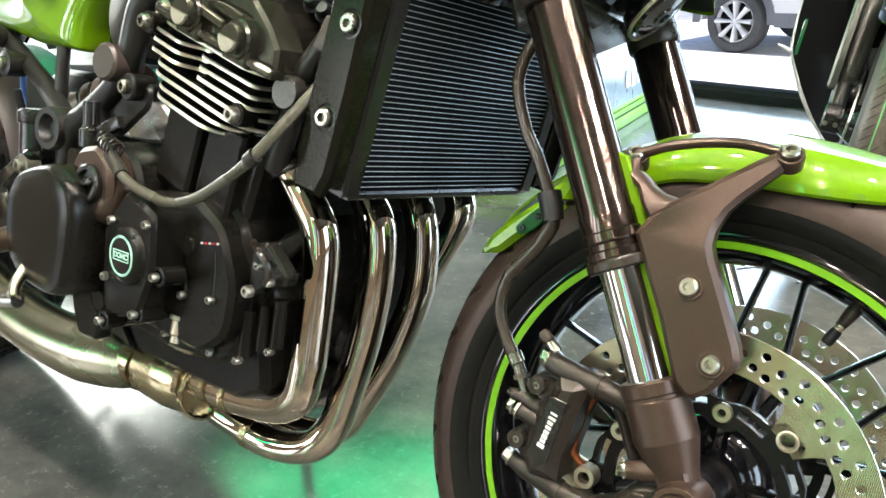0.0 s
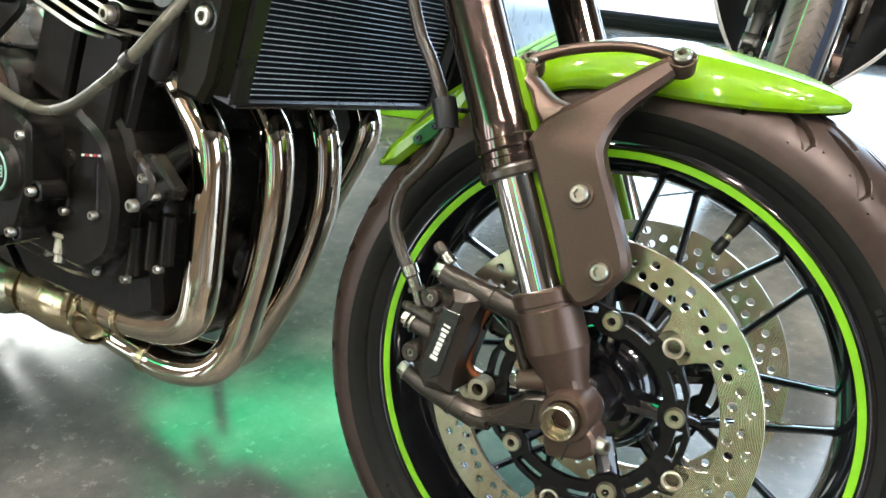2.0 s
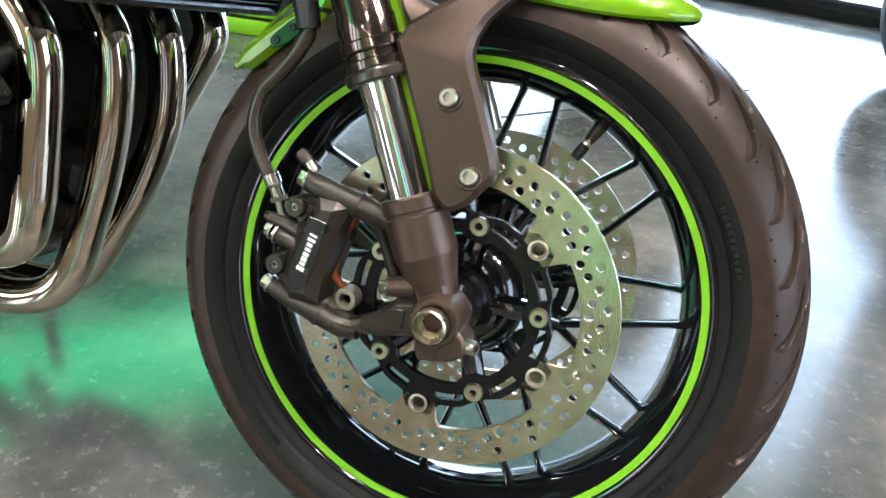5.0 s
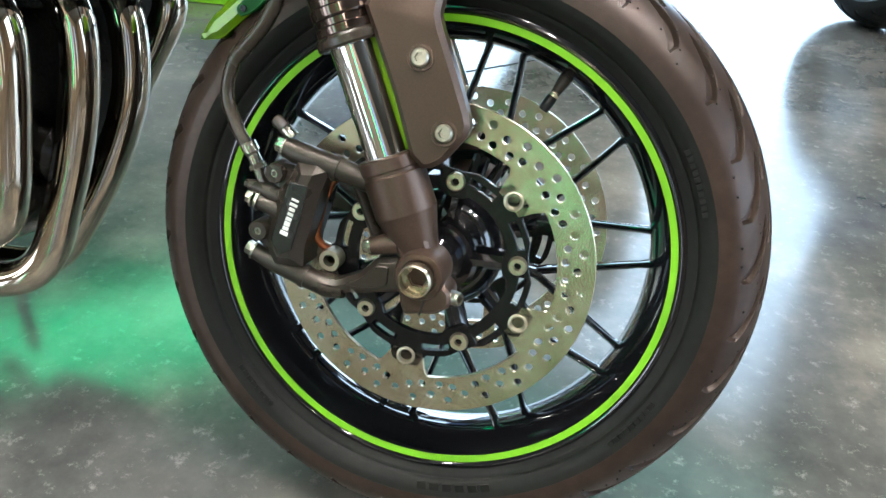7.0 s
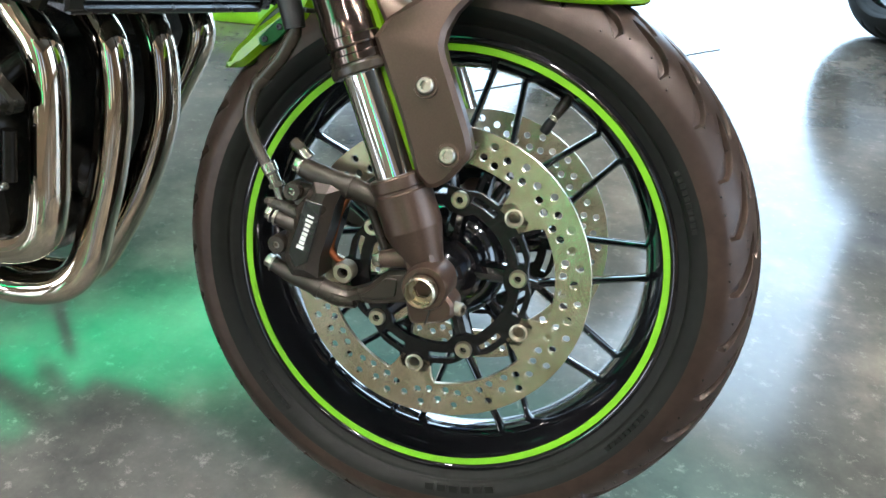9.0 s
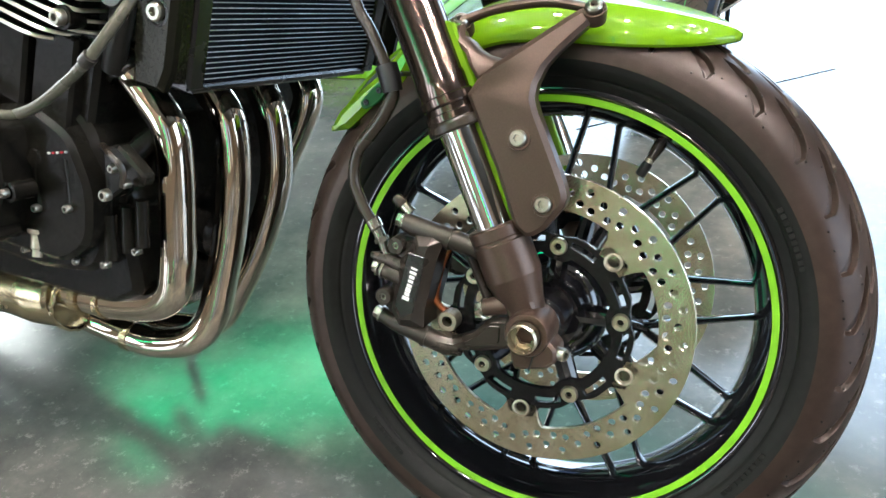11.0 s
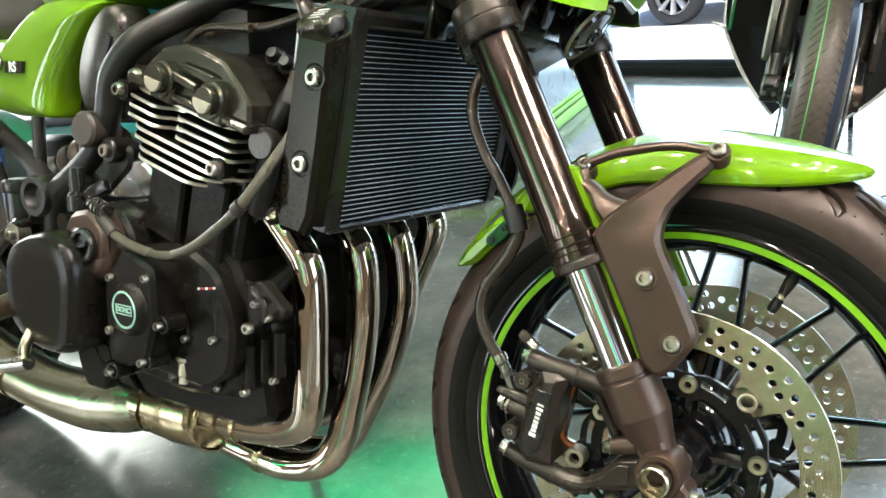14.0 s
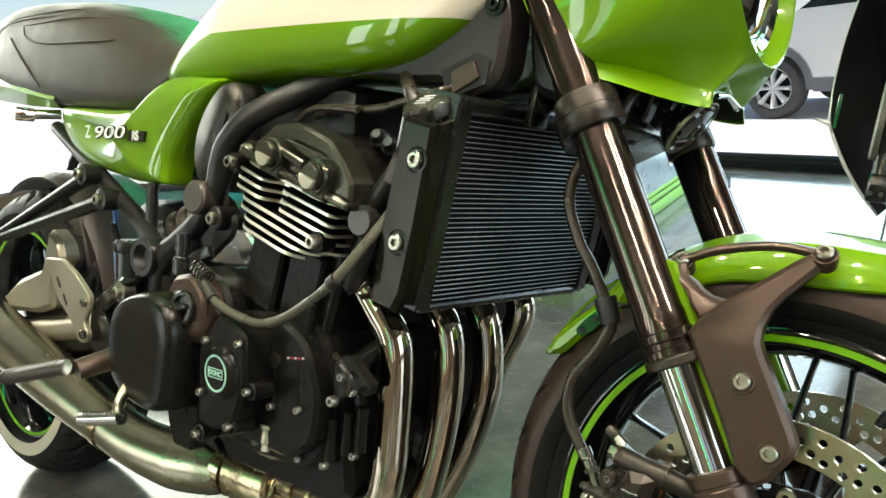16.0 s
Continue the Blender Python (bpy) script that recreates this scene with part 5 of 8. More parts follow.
# ---- radiator ----
RB, RT = np.array((-0.352, 0, 0.520)), np.array((-0.303, 0, 0.728))
rad_up = (RT - RB) / np.linalg.norm(RT - RB)
rad_n = np.array((rad_up[2], 0, -rad_up[0]))
RLEN = float(np.linalg.norm(RT - RB))
rf = (tuple(RB), (0, 1, 0), tuple(rad_up), tuple(rad_n))
radiator = part("radiator", Mesh().prism([(-0.163, 0.0), (0.160, 0.0), (0.160, RLEN), (-0.163, RLEN)], -0.034, 0.030, frame=rf), "core", bike, "black radiator with fine horizontal tubes")
tb = Mesh().prism([(-0.160, -0.0004), (0.157, -0.0004), (0.157, 0.0004), (-0.160, 0.0004)], 0.0, 0.0012, bevel=0.0002, frame=((0, 0, 0), (0, 1, 0), tuple(rad_up), tuple(rad_n)))
tube0 = None
for k in range(37):
    at = Matrix.Translation(Vector(RB + rad_up * (0.005 + k * (RLEN - 0.010) / 36)))
    tube0 = part("cooling_tube", tb, "tube", radiator, m=at) if tube0 is None else same("cooling_tube", tube0, radiator, at)
fins = Mesh()
for k in range(36):
    h = 0.005 + (k + 0.5) * (RLEN - 0.010) / 36
    pts = []
    for j in range(107):
        pts.append(RB + rad_up * (h + (0.0018 if j % 2 else -0.0018)) + np.array((0, -0.159 + j * 0.00297, 0)) + rad_n * -0.007)
    fins.grid([pts, [q + rad_n * 0.0022 for q in pts]])
tagged(part("fin_mesh", fins, "core", radiator), kind="stuff")
tank_top = Mesh().prism([(-0.170, RLEN), (0.166, RLEN), (0.166, RLEN + 0.020), (-0.170, RLEN + 0.020)], -0.042, 0.046, bevel=0.005, frame=rf)
tank_top.prism([(-0.163, -0.010), (0.16, -0.010), (0.16, 0.0), (-0.163, 0.0)], -0.040, 0.042, bevel=0.003, frame=rf)
part("header_tank", tank_top, "satin_black", radiator)
for s in (-1, 1):
    st = Mesh().prism([(-0.018, -0.006), (0.006, -0.006), (0.006, RLEN + 0.012), (-0.018, RLEN + 0.012)], -0.040, 0.044, bevel=0.003, frame=(tuple(RB + np.array((0, s * 0.168, 0))), (0, float(s), 0), tuple(rad_up), tuple(rad_n)))
    part("side_tank", st, "satin_black", radiator)
    sh = Mesh()
    out = [(-0.034, -0.006), (-0.040, 0.03), (-0.041, 0.09), (-0.040, RLEN - 0.030), (-0.037, RLEN - 0.012), (0.008, RLEN - 0.012), (0.011, 0.10), (0.010, 0.02), (0.002, -0.004)]
    sh.prism(out, 0.0, 0.013, bevel=0.0055, frame=(tuple(RB + np.array((0.004, s * 0.202, 0))), tuple(rad_n), tuple(rad_up), (0, float(s), 0)))
    sh.prism([(0.178, 0.002), (0.206, 0.006), (0.206, RLEN - 0.018), (0.178, RLEN - 0.004)], 0.0, 0.004, bevel=0.001, frame=(tuple(RB), (0, float(s), 0), tuple(rad_up), tuple(rad_n)))
    shroud = part("radiator_shroud", sh, "shroud_black", bike, "glossy black radiator side shroud", sharp=22)
    for x, z in ((-0.3137, 0.6787), (-0.3372, 0.5925)):
        part("shroud_bolt", Mesh().bolt((x - 0.004, s * 0.214, z), (0.06, s, 0), 0.0092, 0.007), "bolt", shroud)
        part("bolt_seat", Mesh().lathe([(0.0105, 0), (0.0135, 0.0006), (0.0142, 0.0022), (0.012, 0.0026), (0.0105, 0)], (x - 0.004, s * 0.2132, z), (0.0, s, 0), 28), "satin_black", shroud)
cap = Mesh()
rows = []
for h, r in ((0, 0.022), (0.003, 0.0285), (0.015, 0.0285), (0.018, 0.026), (0.0185, 0.020), (0.020, 0.018), (0.020, 0.001)):
    row = []
    for j in range(64):
        t = 2 * math.pi * j / 64
        q = r * (1 + (0.06 * math.cos(9 * t) if 0.002 < h < 0.016 else 0.0))
        row.append((-0.352 + q * math.cos(t), -0.168 + q * math.sin(t), 0.738 + h))
    rows.append(row)
cap.grid(rows, close_u=True)
cap.lathe([(0.017, -0.03), (0.017, -0.004), (0.022, -0.004), (0.022, 0.001)], (-0.352, -0.168, 0.738), (0, 0, 1), 28, slot=1)
cap_ob = part("radiator_cap", cap, ["cap_grey", "satin_black"], bike, "scalloped grey radiator filler cap", Matrix.Translation((-0.342, -0.168, 0.728)) @ Matrix.Rotation(radians(30), 4, 'X') @ Matrix.Translation((0.352, 0.168, -0.738)))
marks = Mesh()
for k in range(4):
    marks.box((-0.352, -0.179 + 0.006 * k, 0.7583), (0.022 - 0.004 * abs(k - 1.5), 0.0016, 0.0006))
part("warning_label", marks, "light_mark", cap_ob, "tiny plain pale bars")

# ---- engine ----
EO, EA = np.array((-0.565, 0.0, 0.478)), radians(17)
EU, EV = (math.cos(EA), 0, -math.sin(EA)), (math.sin(EA), 0, math.cos(EA))


def ef(y):
    """The cylinder's frame with its third axis towards the right, from y."""
    return ((EO[0], y, EO[2]), EU, EV, (0, -1, 0))


def ept(u, v, y):
    return tuple(EO + np.array(EU) * u + np.array(EV) * v + np.array((0, y, 0)))


case = Mesh()
case.prism(rounded([(-0.80, 0.515), (-0.63, 0.53), (-0.52, 0.50), (-0.48, 0.465), (-0.465, 0.40), (-0.475, 0.33), (-0.50, 0.295), (-0.60, 0.285), (-0.78, 0.30), (-0.83, 0.36), (-0.84, 0.45)], 0.02), -0.10, 0.29, bevel=0.008)
case.prism(rounded([(-0.70, 0.475), (-0.55, 0.49), (-0.49, 0.46), (-0.465, 0.40), (-0.475, 0.34), (-0.52, 0.31), (-0.68, 0.32)], 0.02), 0.185, 0.028, bevel=0.006)
case.prism(rounded([(-0.74, 0.30), (-0.50, 0.305), (-0.51, 0.235), (-0.54, 0.215), (-0.68, 0.215), (-0.73, 0.25)], 0.02), -0.12, 0.24, bevel=0.008)
engine = part("engine", case, "engine_black", bike, "black four-cylinder engine with polished cooling fins")
block = Mesh().prism(rounded([(-0.083, -0.01), (0.078, -0.01), (0.080, 0.19), (-0.083, 0.19)], 0.008), -0.185, 0.37, bevel=0.006, frame=ef(0))
block.prism([(-0.004, 0.0), (0.060, 0.0), (0.060, 0.105), (-0.004, 0.105)], 0.183, 0.016, bevel=0.004, frame=ef(0))
block.prism([(-0.078, 0.0), (-0.012, 0.0), (-0.012, 0.100), (-0.078, 0.100)], 0.183, 0.020, bevel=0.004, frame=ef(0))
part("cylinder_block", block, "engine_black", engine)
for k in range(9):
    v = 0.092 + 0.0118 * k
    u0, u1 = (-0.118, 0.078) if k > 1 else (-0.106, 0.030 + 0.02 * k)
    fo = rounded([(u0, -0.218), (u1, -0.218), (u1 + 0.004, 0.218), (u0, 0.218)], 0.040, 7)
    if k in (4, 5, 6):
        fo = rounded([(u0, -0.218), (u0 + 0.062, -0.221), (u0 + 0.072, -0.196), (u0 + 0.090, -0.196), (u0 + 0.098, -0.221), (u1, -0.218), (u1 + 0.004, 0.218), (u0, 0.218)], 0.012, 4)
    part("fin", Mesh().prism(fo, v, 0.0040, bevel=0.0010, side_slot=1, frame=(tuple(EO), EU, (0, 1, 0), EV)), ["engine_black", "fin_edge"], engine, "cooling fin with polished edge")
head = Mesh()
head_out = [(-0.082, 0.186), (-0.0808, 0.2055), (-0.0512, 0.2355), (-0.0129, 0.2495), (0.0125, 0.2504), (0.0528, 0.2474), (0.0850, 0.2295), (0.1043, 0.2134), (0.108, 0.192)]
head.prism(head_out, 0.192, 0.034, bevel=0.004, frame=ef(0))
# body behind the grey end slab is black to paint in its shade
head.prism([(u * 0.94 - 0.006, v - 0.008) for u, v in head_out], -0.224, 0.42, bevel=0.006, frame=ef(0), slot=1)
head_ob = part("cam_cover", head, ["cam_grey", "engine_black"], engine, "dark grey cam cover", sharp=15)
ridge = Mesh().prism(rounded([(-0.098, 0.184), (0.112, 0.184), (0.112, 0.194), (-0.098, 0.194)], 0.003, 2), -0.228, 0.462, bevel=0.003, frame=ef(0))
part("cover_flange", ridge, "cam_grey", head_ob)
part("cover_ridge", Mesh().prism([(-0.012, 0.2300), (0.030, 0.2310), (0.052, 0.2290), (0.050, 0.2262), (0.030, 0.2280), (-0.010, 0.2268)], 0.231, 0.003, bevel=0.001, frame=ef(0)), "cam_grey", head_ob)
for u, v in ((-0.0305, 0.2045), (0.0556, 0.2051)):
    boss = Mesh().lathe([(0.0205, -0.03), (0.0205, 0.006), (0.0188, 0.009), (0.0155, 0.009), (0.0150, 0.015), (0.0138, 0.0165), (0, 0.0165)], ept(u, v, -0.230), (0, -1, 0), 36)
    boss.prism([(u - 0.0205, v - 0.024), (u + 0.0205, v - 0.024), (u + 0.0205, v), (u - 0.0205, v)], 0.215, 0.021, bevel=0.003, frame=ef(0))
    part("cam_boss", boss, "cam_grey", head_ob, "round cam end cap", sharp=25)
    part("cap_half", Mesh().prism([(u + 0.0138 * math.cos(q), v + 0.0138 * math.sin(q)) for q in np.linspace(math.pi, 2 * math.pi, 14)], 0.2464, 0.0032, bevel=0.0008, frame=ef(0)), "alloy_warm", head_ob)
conn = Mesh().prism([(-0.014, 0.2085), (0.029, 0.2045), (0.029, 0.2150), (-0.014, 0.2190)], 0.231, 0.006, bevel=0.002, frame=ef(0))
part("cover_rib", conn, "cam_grey", head_ob)
for u, v, y in ((0.0640, 0.1300, -0.222), (-0.0985, 0.1905, -0.218), (-0.1225, 0.1670, -0.222)):
    part("head_bolt", Mesh().bolt(ept(u, v, y), (0, -1, 0), 0.0085, 0.010).lathe([(0.0125, -0.02), (0.0125, 0.0), (0.0085, 0.0005)], ept(u, v, y), (0, -1, 0), 24, slot=1), ["bolt", "engine_black"], engine)
plug = Mesh().lathe([(0, 0.010), (0.0155, 0.010), (0.0175, 0.007), (0.0175, -0.02), (0, -0.02)], (-0.4035, -0.205, 0.6115), (0.12, -1, 0), 32)
part("frame_plug", plug, "cap_grey", bike, "round black frame plug")

# clutch cover and pick-up cover on the right
clutch = Mesh()
face = [(-0.8327, 0.4483), (-0.8111, 0.4721), (-0.7775, 0.4838), (-0.7334, 0.4908), (-0.6987, 0.4768), (-0.6869, 0.4455), (-0.6970, 0.3891), (-0.7114, 0.3486), (-0.759, 0.3445), (-0.8096, 0.3549), (-0.8363, 0.3796), (-0.8359, 0.4223)]
fr = rounded(face, 0.03, 5)
cx, cz = -0.762, 0.418
sections = []
for y, k in ((-0.19, 1.15), (-0.255, 1.14), (-0.270, 1.125), (-0.278, 1.10), (-0.2820, 1.06), (-0.2838, 1.02), (-0.2845, 0.75), (-0.2845, 0.02)):
    sections.append([(cx + (a - cx) * k, y, cz + (b - cz) * k) for a, b in fr])
clutch.grid(sections, close_u=True)
cover = part("clutch_cover", clutch, "cover_black", engine, "dark grey clutch cover", sharp=50)
flange = Mesh().prism(rounded([(-0.815, 0.43), (-0.80, 0.49), (-0.78, 0.508), (-0.70, 0.534), (-0.65, 0.522), (-0.628, 0.485), (-0.63, 0.35), (-0.66, 0.318), (-0.74, 0.325), (-0.80, 0.355), (-0.82, 0.39)], 0.02), 0.18, 0.045, bevel=0.006)
for x, z in ((-0.785, 0.5), (-0.712, 0.330), (-0.684, 0.336), (-0.655, 0.324)):
    flange.lathe([(0.013, -0.03), (0.013, 0.0), (0.0, 0.0)], (x, -0.228, z), (0, -1, 0), 20)
part("cover_flange", flange, "cover_black", engine)
filler = Mesh().lathe([(0.050, -0.05), (0.048, -0.02), (0.043, -0.006), (0.034, 0.001), (0.024, 0.002), (0.0, 0.002)], (-0.6876, -0.252, 0.481), (0.1, -1, 0.12), 36)
part("filler_boss", filler, "bronze", engine)
seatm = Mesh().prism(rounded([(-0.742, 0.494), (-0.725, 0.520), (-0.680, 0.528), (-0.650, 0.505), (-0.648, 0.470), (-0.672, 0.446), (-0.700, 0.446)], 0.012, 3), 0.225, 0.028, bevel=0.006)
part("filler_seat", seatm, "bronze", engine, "bronze-brown cast seat of the filler cap")
fc = Mesh().lathe([(0.0235, -0.002), (0.0235, 0.007), (0.021, 0.009), (0.0165, 0.009), (0.016, 0.004), (0, 0.004)], (-0.6876, -0.2545, 0.481), (0.1, -1, 0.12), 32)
fc.box((-0.6886, -0.2625, 0.482), (0.034, 0.011, 0.008), pose(0, 0, 0, 0, -14, 0), 0.003)
part("oil_filler_cap", fc, "satin_black", engine, "black oil filler cap")
pick = Mesh().prism(rounded([(-0.6150, 0.4860), (-0.5572, 0.4640), (-0.5580, 0.3991), (-0.5840, 0.3440), (-0.6399, 0.329), (-0.6620, 0.3673), (-0.6600, 0.4360)], 0.010, 3), 0.20, 0.052, bevel=0.005)
pick_ob = part("pickup_cover", pick, "engine_black", engine, "black crank end cover")
bossm = Mesh().lathe([(0.036, -0.004), (0.034, 0.004), (0.029, 0.0095), (0.0255, 0.011), (0.0255, 0.010), (0, 0.010)], (-0.6051, -0.251, 0.4109), (0, -1, 0), 44)
part("cover_boss", bossm, "cover_black", pick_ob)
ringm = Mesh().lathe([(0.0205, 0), (0.0215, 0.0012), (0.0232, 0.0012), (0.0238, 0)], (-0.6051, -0.2610, 0.4109), (0, -1, 0), 44)
part("badge_ring", ringm, "teal_mark", pick_ob)
part("badge_field", Mesh().lathe([(0, 0.0006), (0.0204, 0.0006)], (-0.6051, -0.2610, 0.4109), (0, -1, 0), 36), "gloss_black", pick_ob, "black badge with a pale ring")
part("badge_frame", Mesh().prism([(-0.6211, 0.4049), (-0.5891, 0.4049), (-0.5891, 0.4174), (-0.6211, 0.4174)], 0.2612, 0.0009, [[(-0.6199, 0.4061), (-0.5903, 0.4061), (-0.5903, 0.4162), (-0.6199, 0.4162)]]), "teal_mark", pick_ob)
lettering("badge_letters", "DOHC", 0.0092, "teal_mark", pick_ob, pose(-0.6051, -0.2622, 0.4111, 90, 0, 0), bold=0.0003)
for x, z in ((-0.6406, 0.4457), (-0.5684, 0.4523), (-0.6509, 0.3773), (-0.5502, 0.397), (-0.6615, 0.3199), (-0.5895, 0.3449)):
    part("cover_bolt", Mesh().bolt((x, -0.250, z), (0, -1, 0), 0.0053, 0.008).lathe([(0.0115, -0.03), (0.0115, -0.002), (0.008, -0.001)], (x, -0.250, z), (0, -1, 0), 20, slot=1), ["bolt", "engine_black"], engine)
# water pump side, pipes, bosses and bolts in the shade behind the headers
for x, z, r, y in ((-0.505, 0.44, 0.012, -0.205), (-0.548, 0.43, 0.012, -0.21), (-0.47, 0.385, 0.02, -0.16), (-0.46, 0.43, 0.026, -0.14), (-0.52, 0.335, 0.018, -0.2)):
    part("case_boss", Mesh().lathe([(r, -0.06), (r, 0.0), (0.8 * r, 0.006), (0, 0.006)], (x, y, z), (0.1, -1, 0), 20), "engine_black", engine)
for x, top in ((-0.5509, 0.440), (-0.4983, 0.434)):
    part("case_post", Mesh().tube([(x, -0.205, top), (x, -0.205, top - 0.03), (x, -0.205, 0.376)], [0.0095, 0.0085, 0.0100], 14), "engine_black", engine)
part("water_pipe", Mesh().tube(catmull([(-0.43, -0.12, 0.47), (-0.455, -0.165, 0.43), (-0.47, -0.165, 0.39), (-0.50, -0.15, 0.35)], 6), 0.013, 12), "engine_black", engine)
for x, z, y, r in ((-0.5509, 0.3727, -0.213, 0.0068), (-0.4983, 0.3790, -0.213, 0.0068), (-0.4354, 0.4294, -0.20, 0.0068), (-0.4457, 0.3998, -0.205, 0.0092), (-0.4178, 0.4146, -0.20, 0.0062), (-0.4746, 0.312, -0.19, 0.0068), (-0.4334, 0.3315, -0.18, 0.0062), (-0.5233, 0.3076, -0.19, 0.0058), (-0.60, 0.312, -0.2, 0.0055)):
    part("case_bolt", Mesh().bolt((x, y, z), (0, -1, 0), 0.74 * r, 0.008), "bolt", engine)
# slender cast posts above the lower bolts
for x, z, y in ((-0.4746, 0.312, -0.184), (-0.4334, 0.3315, -0.174), (-0.455, 0.322, -0.176)):
    part("case_post", Mesh().tube([(x, y, z + 0.004), (x + 0.004, y, z + 0.058)], 0.0078, 12), "engine_black", engine)
tap = Mesh().lathe([(0.0, 0.0), (0.0125, 0.0), (0.0125, 0.004), (0.0088, 0.006), (0.0078, 0.022), (0.0055, 0.024), (0.0055, 0.032), (0, 0.032)], (-0.567, -0.205, 0.342), (0.02, -0.25, -1), 18)
part("drain_tap", tap, "alloy_warm", engine, "small pale metal drain fitting")
brc = Mesh().prism(rounded([(-0.4600, 0.4480), (-0.4380, 0.4540), (-0.4000, 0.4230), (-0.4060, 0.4100), (-0.4300, 0.4080), (-0.4560, 0.3900), (-0.4640, 0.4000)], 0.006, 3), 0.178, 0.016, bevel=0.003)
part("sensor_bracket", brc, "cover_black", engine)
part("wiring_loop", Mesh().tube(catmull([(-0.452, -0.20, 0.452), (-0.428, -0.212, 0.448), (-0.414, -0.210, 0.432), (-0.420, -0.206, 0.412)], 6), 0.0036, 8), "hose", engine)
for k, (x, c) in enumerate(((-0.5215, 0), (-0.5145, 1), (-0.5075, 0), (-0.5005, 1), (-0.4935, 0))):
    part("cable_tag", Mesh().box((x, -0.214, 0.4385 + 0.001 * k), (0.0028, 0.003, 0.0026), None, 0.0008), ["light_mark", "red"][c], engine)
# black block added to hide the head's flank and stand for shade there
part("dark_filler_block", Mesh().box((-0.376, 0.0, 0.672), (0.046, 0.35, 0.15), pose(0, 0, 0, 0, 13, 0), 0.012), "carrier", engine)
pan = Mesh().prism(rounded([(-0.70, 0.285), (-0.47, 0.295), (-0.46, 0.25), (-0.50, 0.205), (-0.66, 0.20), (-0.70, 0.24)], 0.02), 0.0, 0.13, bevel=0.01)
part("oil_pan", pan, "engine_black", engine)
sump = Mesh().prism(rounded([(-0.80, 0.36), (-0.48, 0.34), (-0.468, 0.262), (-0.52, 0.238), (-0.74, 0.238), (-0.80, 0.27)], 0.015, 3), 0.03, 0.125, bevel=0.010)
part("sump", sump, "engine_black", engine)
oilf = Mesh().lathe([(0.0, 0.10), (0.030, 0.10), (0.036, 0.092), (0.036, 0.01), (0.03, 0.0)], (-0.54, -0.03, 0.33), (1, 0, -0.15), 30)
part("oil_filter", oilf, "satin_black", engine)

# clutch cable in a loop across the cylinders
cab = [(-0.368, -0.165, 0.672), (-0.366, -0.195, 0.630), (-0.3780, -0.225, 0.5890), (-0.4055, -0.245, 0.5466), (-0.4398, -0.245, 0.5230), (-0.4925, -0.245, 0.4940), (-0.5385, -0.247, 0.4822), (-0.5945, -0.247, 0.4872), (-0.6346, -0.247, 0.4991), (-0.664, -0.245, 0.519), (-0.70, -0.235, 0.532)]
cable = part("clutch_cable", Mesh().tube(catmull(cab, 7), 0.0058, 14), "cable_sheath", bike, "grey-black clutch cable in a loop")
part("cable_ferrule", Mesh().tube(catmull(cab[8:10], 4), 0.0078, 12), "cap_grey", cable)
part("cable_clip", Mesh().tube([(-0.4010, -0.245, 0.5500), (-0.4110, -0.245, 0.5430)], 0.0078, 12), "cap_grey", cable)
arm = Mesh().box((-0.70, -0.225, 0.548), (0.05, 0.012, 0.016), pose(0, 0, 0, 0, -20, 0), 0.003)
arm.lathe([(0.014, 0), (0.014, 0.02), (0.01, 0.024), (0, 0.024)], (-0.745, -0.225, 0.520), (0, 0, 1), 18).lathe([(0.010, 0), (0.010, 0.03), (0, 0.03)], (-0.745, -0.225, 0.545), (0, 0, 1), 14)
for k in range(5):
    arm.lathe([(0.0095, 0.0), (0.0112, 0.002), (0.0095, 0.004)], (-0.655 - 0.007 * k, -0.242, 0.524 + 0.0025 * k), (-1, 0, 0.35), 14)
part("clutch_arm", arm, "satin_black", engine)

# ---- exhaust ----
H = [
    [(-0.49, -0.150, 0.565), (-0.462, -0.147, 0.532), (-0.440, -0.141, 0.500), (-0.419, -0.137, 0.468), (-0.415, -0.135, 0.423), (-0.419, -0.135, 0.344), (-0.423, -0.135, 0.304), (-0.437, -0.133, 0.266), (-0.478, -0.130, 0.242), (-0.56, -0.128, 0.229), (-0.66, -0.128, 0.226)],
    [(-0.49, -0.052, 0.560), (-0.460, -0.051, 0.527), (-0.432, -0.05, 0.497), (-0.411, -0.05, 0.465), (-0.407, -0.05, 0.403), (-0.416, -0.051, 0.332), (-0.432, -0.054, 0.264), (-0.447, -0.06, 0.208), (-0.478, -0.068, 0.173), (-0.54, -0.075, 0.157), (-0.60, -0.082, 0.165), (-0.68, -0.10, 0.19)],
    [(-0.49, 0.047, 0.560), (-0.465, 0.046, 0.525), (-0.440, 0.045, 0.497), (-0.421, 0.045, 0.452), (-0.418, 0.043, 0.377), (-0.440, 0.035, 0.297), (-0.476, 0.022, 0.216), (-0.502, 0.012, 0.172), (-0.545, 0.0, 0.150), (-0.62, -0.03, 0.160), (-0.70, -0.06, 0.19)],
    [(-0.49, 0.145, 0.560), (-0.462, 0.142, 0.528), (-0.440, 0.138, 0.498), (-0.433, 0.135, 0.466), (-0.459, 0.128, 0.404), (-0.490, 0.115, 0.333), (-0.515, 0.09, 0.27), (-0.55, 0.06, 0.235), (-0.62, 0.0, 0.22), (-0.70, -0.05, 0.215)],
]
exhaust = part("exhaust", Mesh().tube(catmull([(-0.64, -0.118, 0.212), (-0.70, -0.120, 0.212), (-0.77, -0.130, 0.215)], 6), [0.036, 0.040, 0.034], 24, flat=1.1), "collector", bike, "polished steel exhaust with four headers")
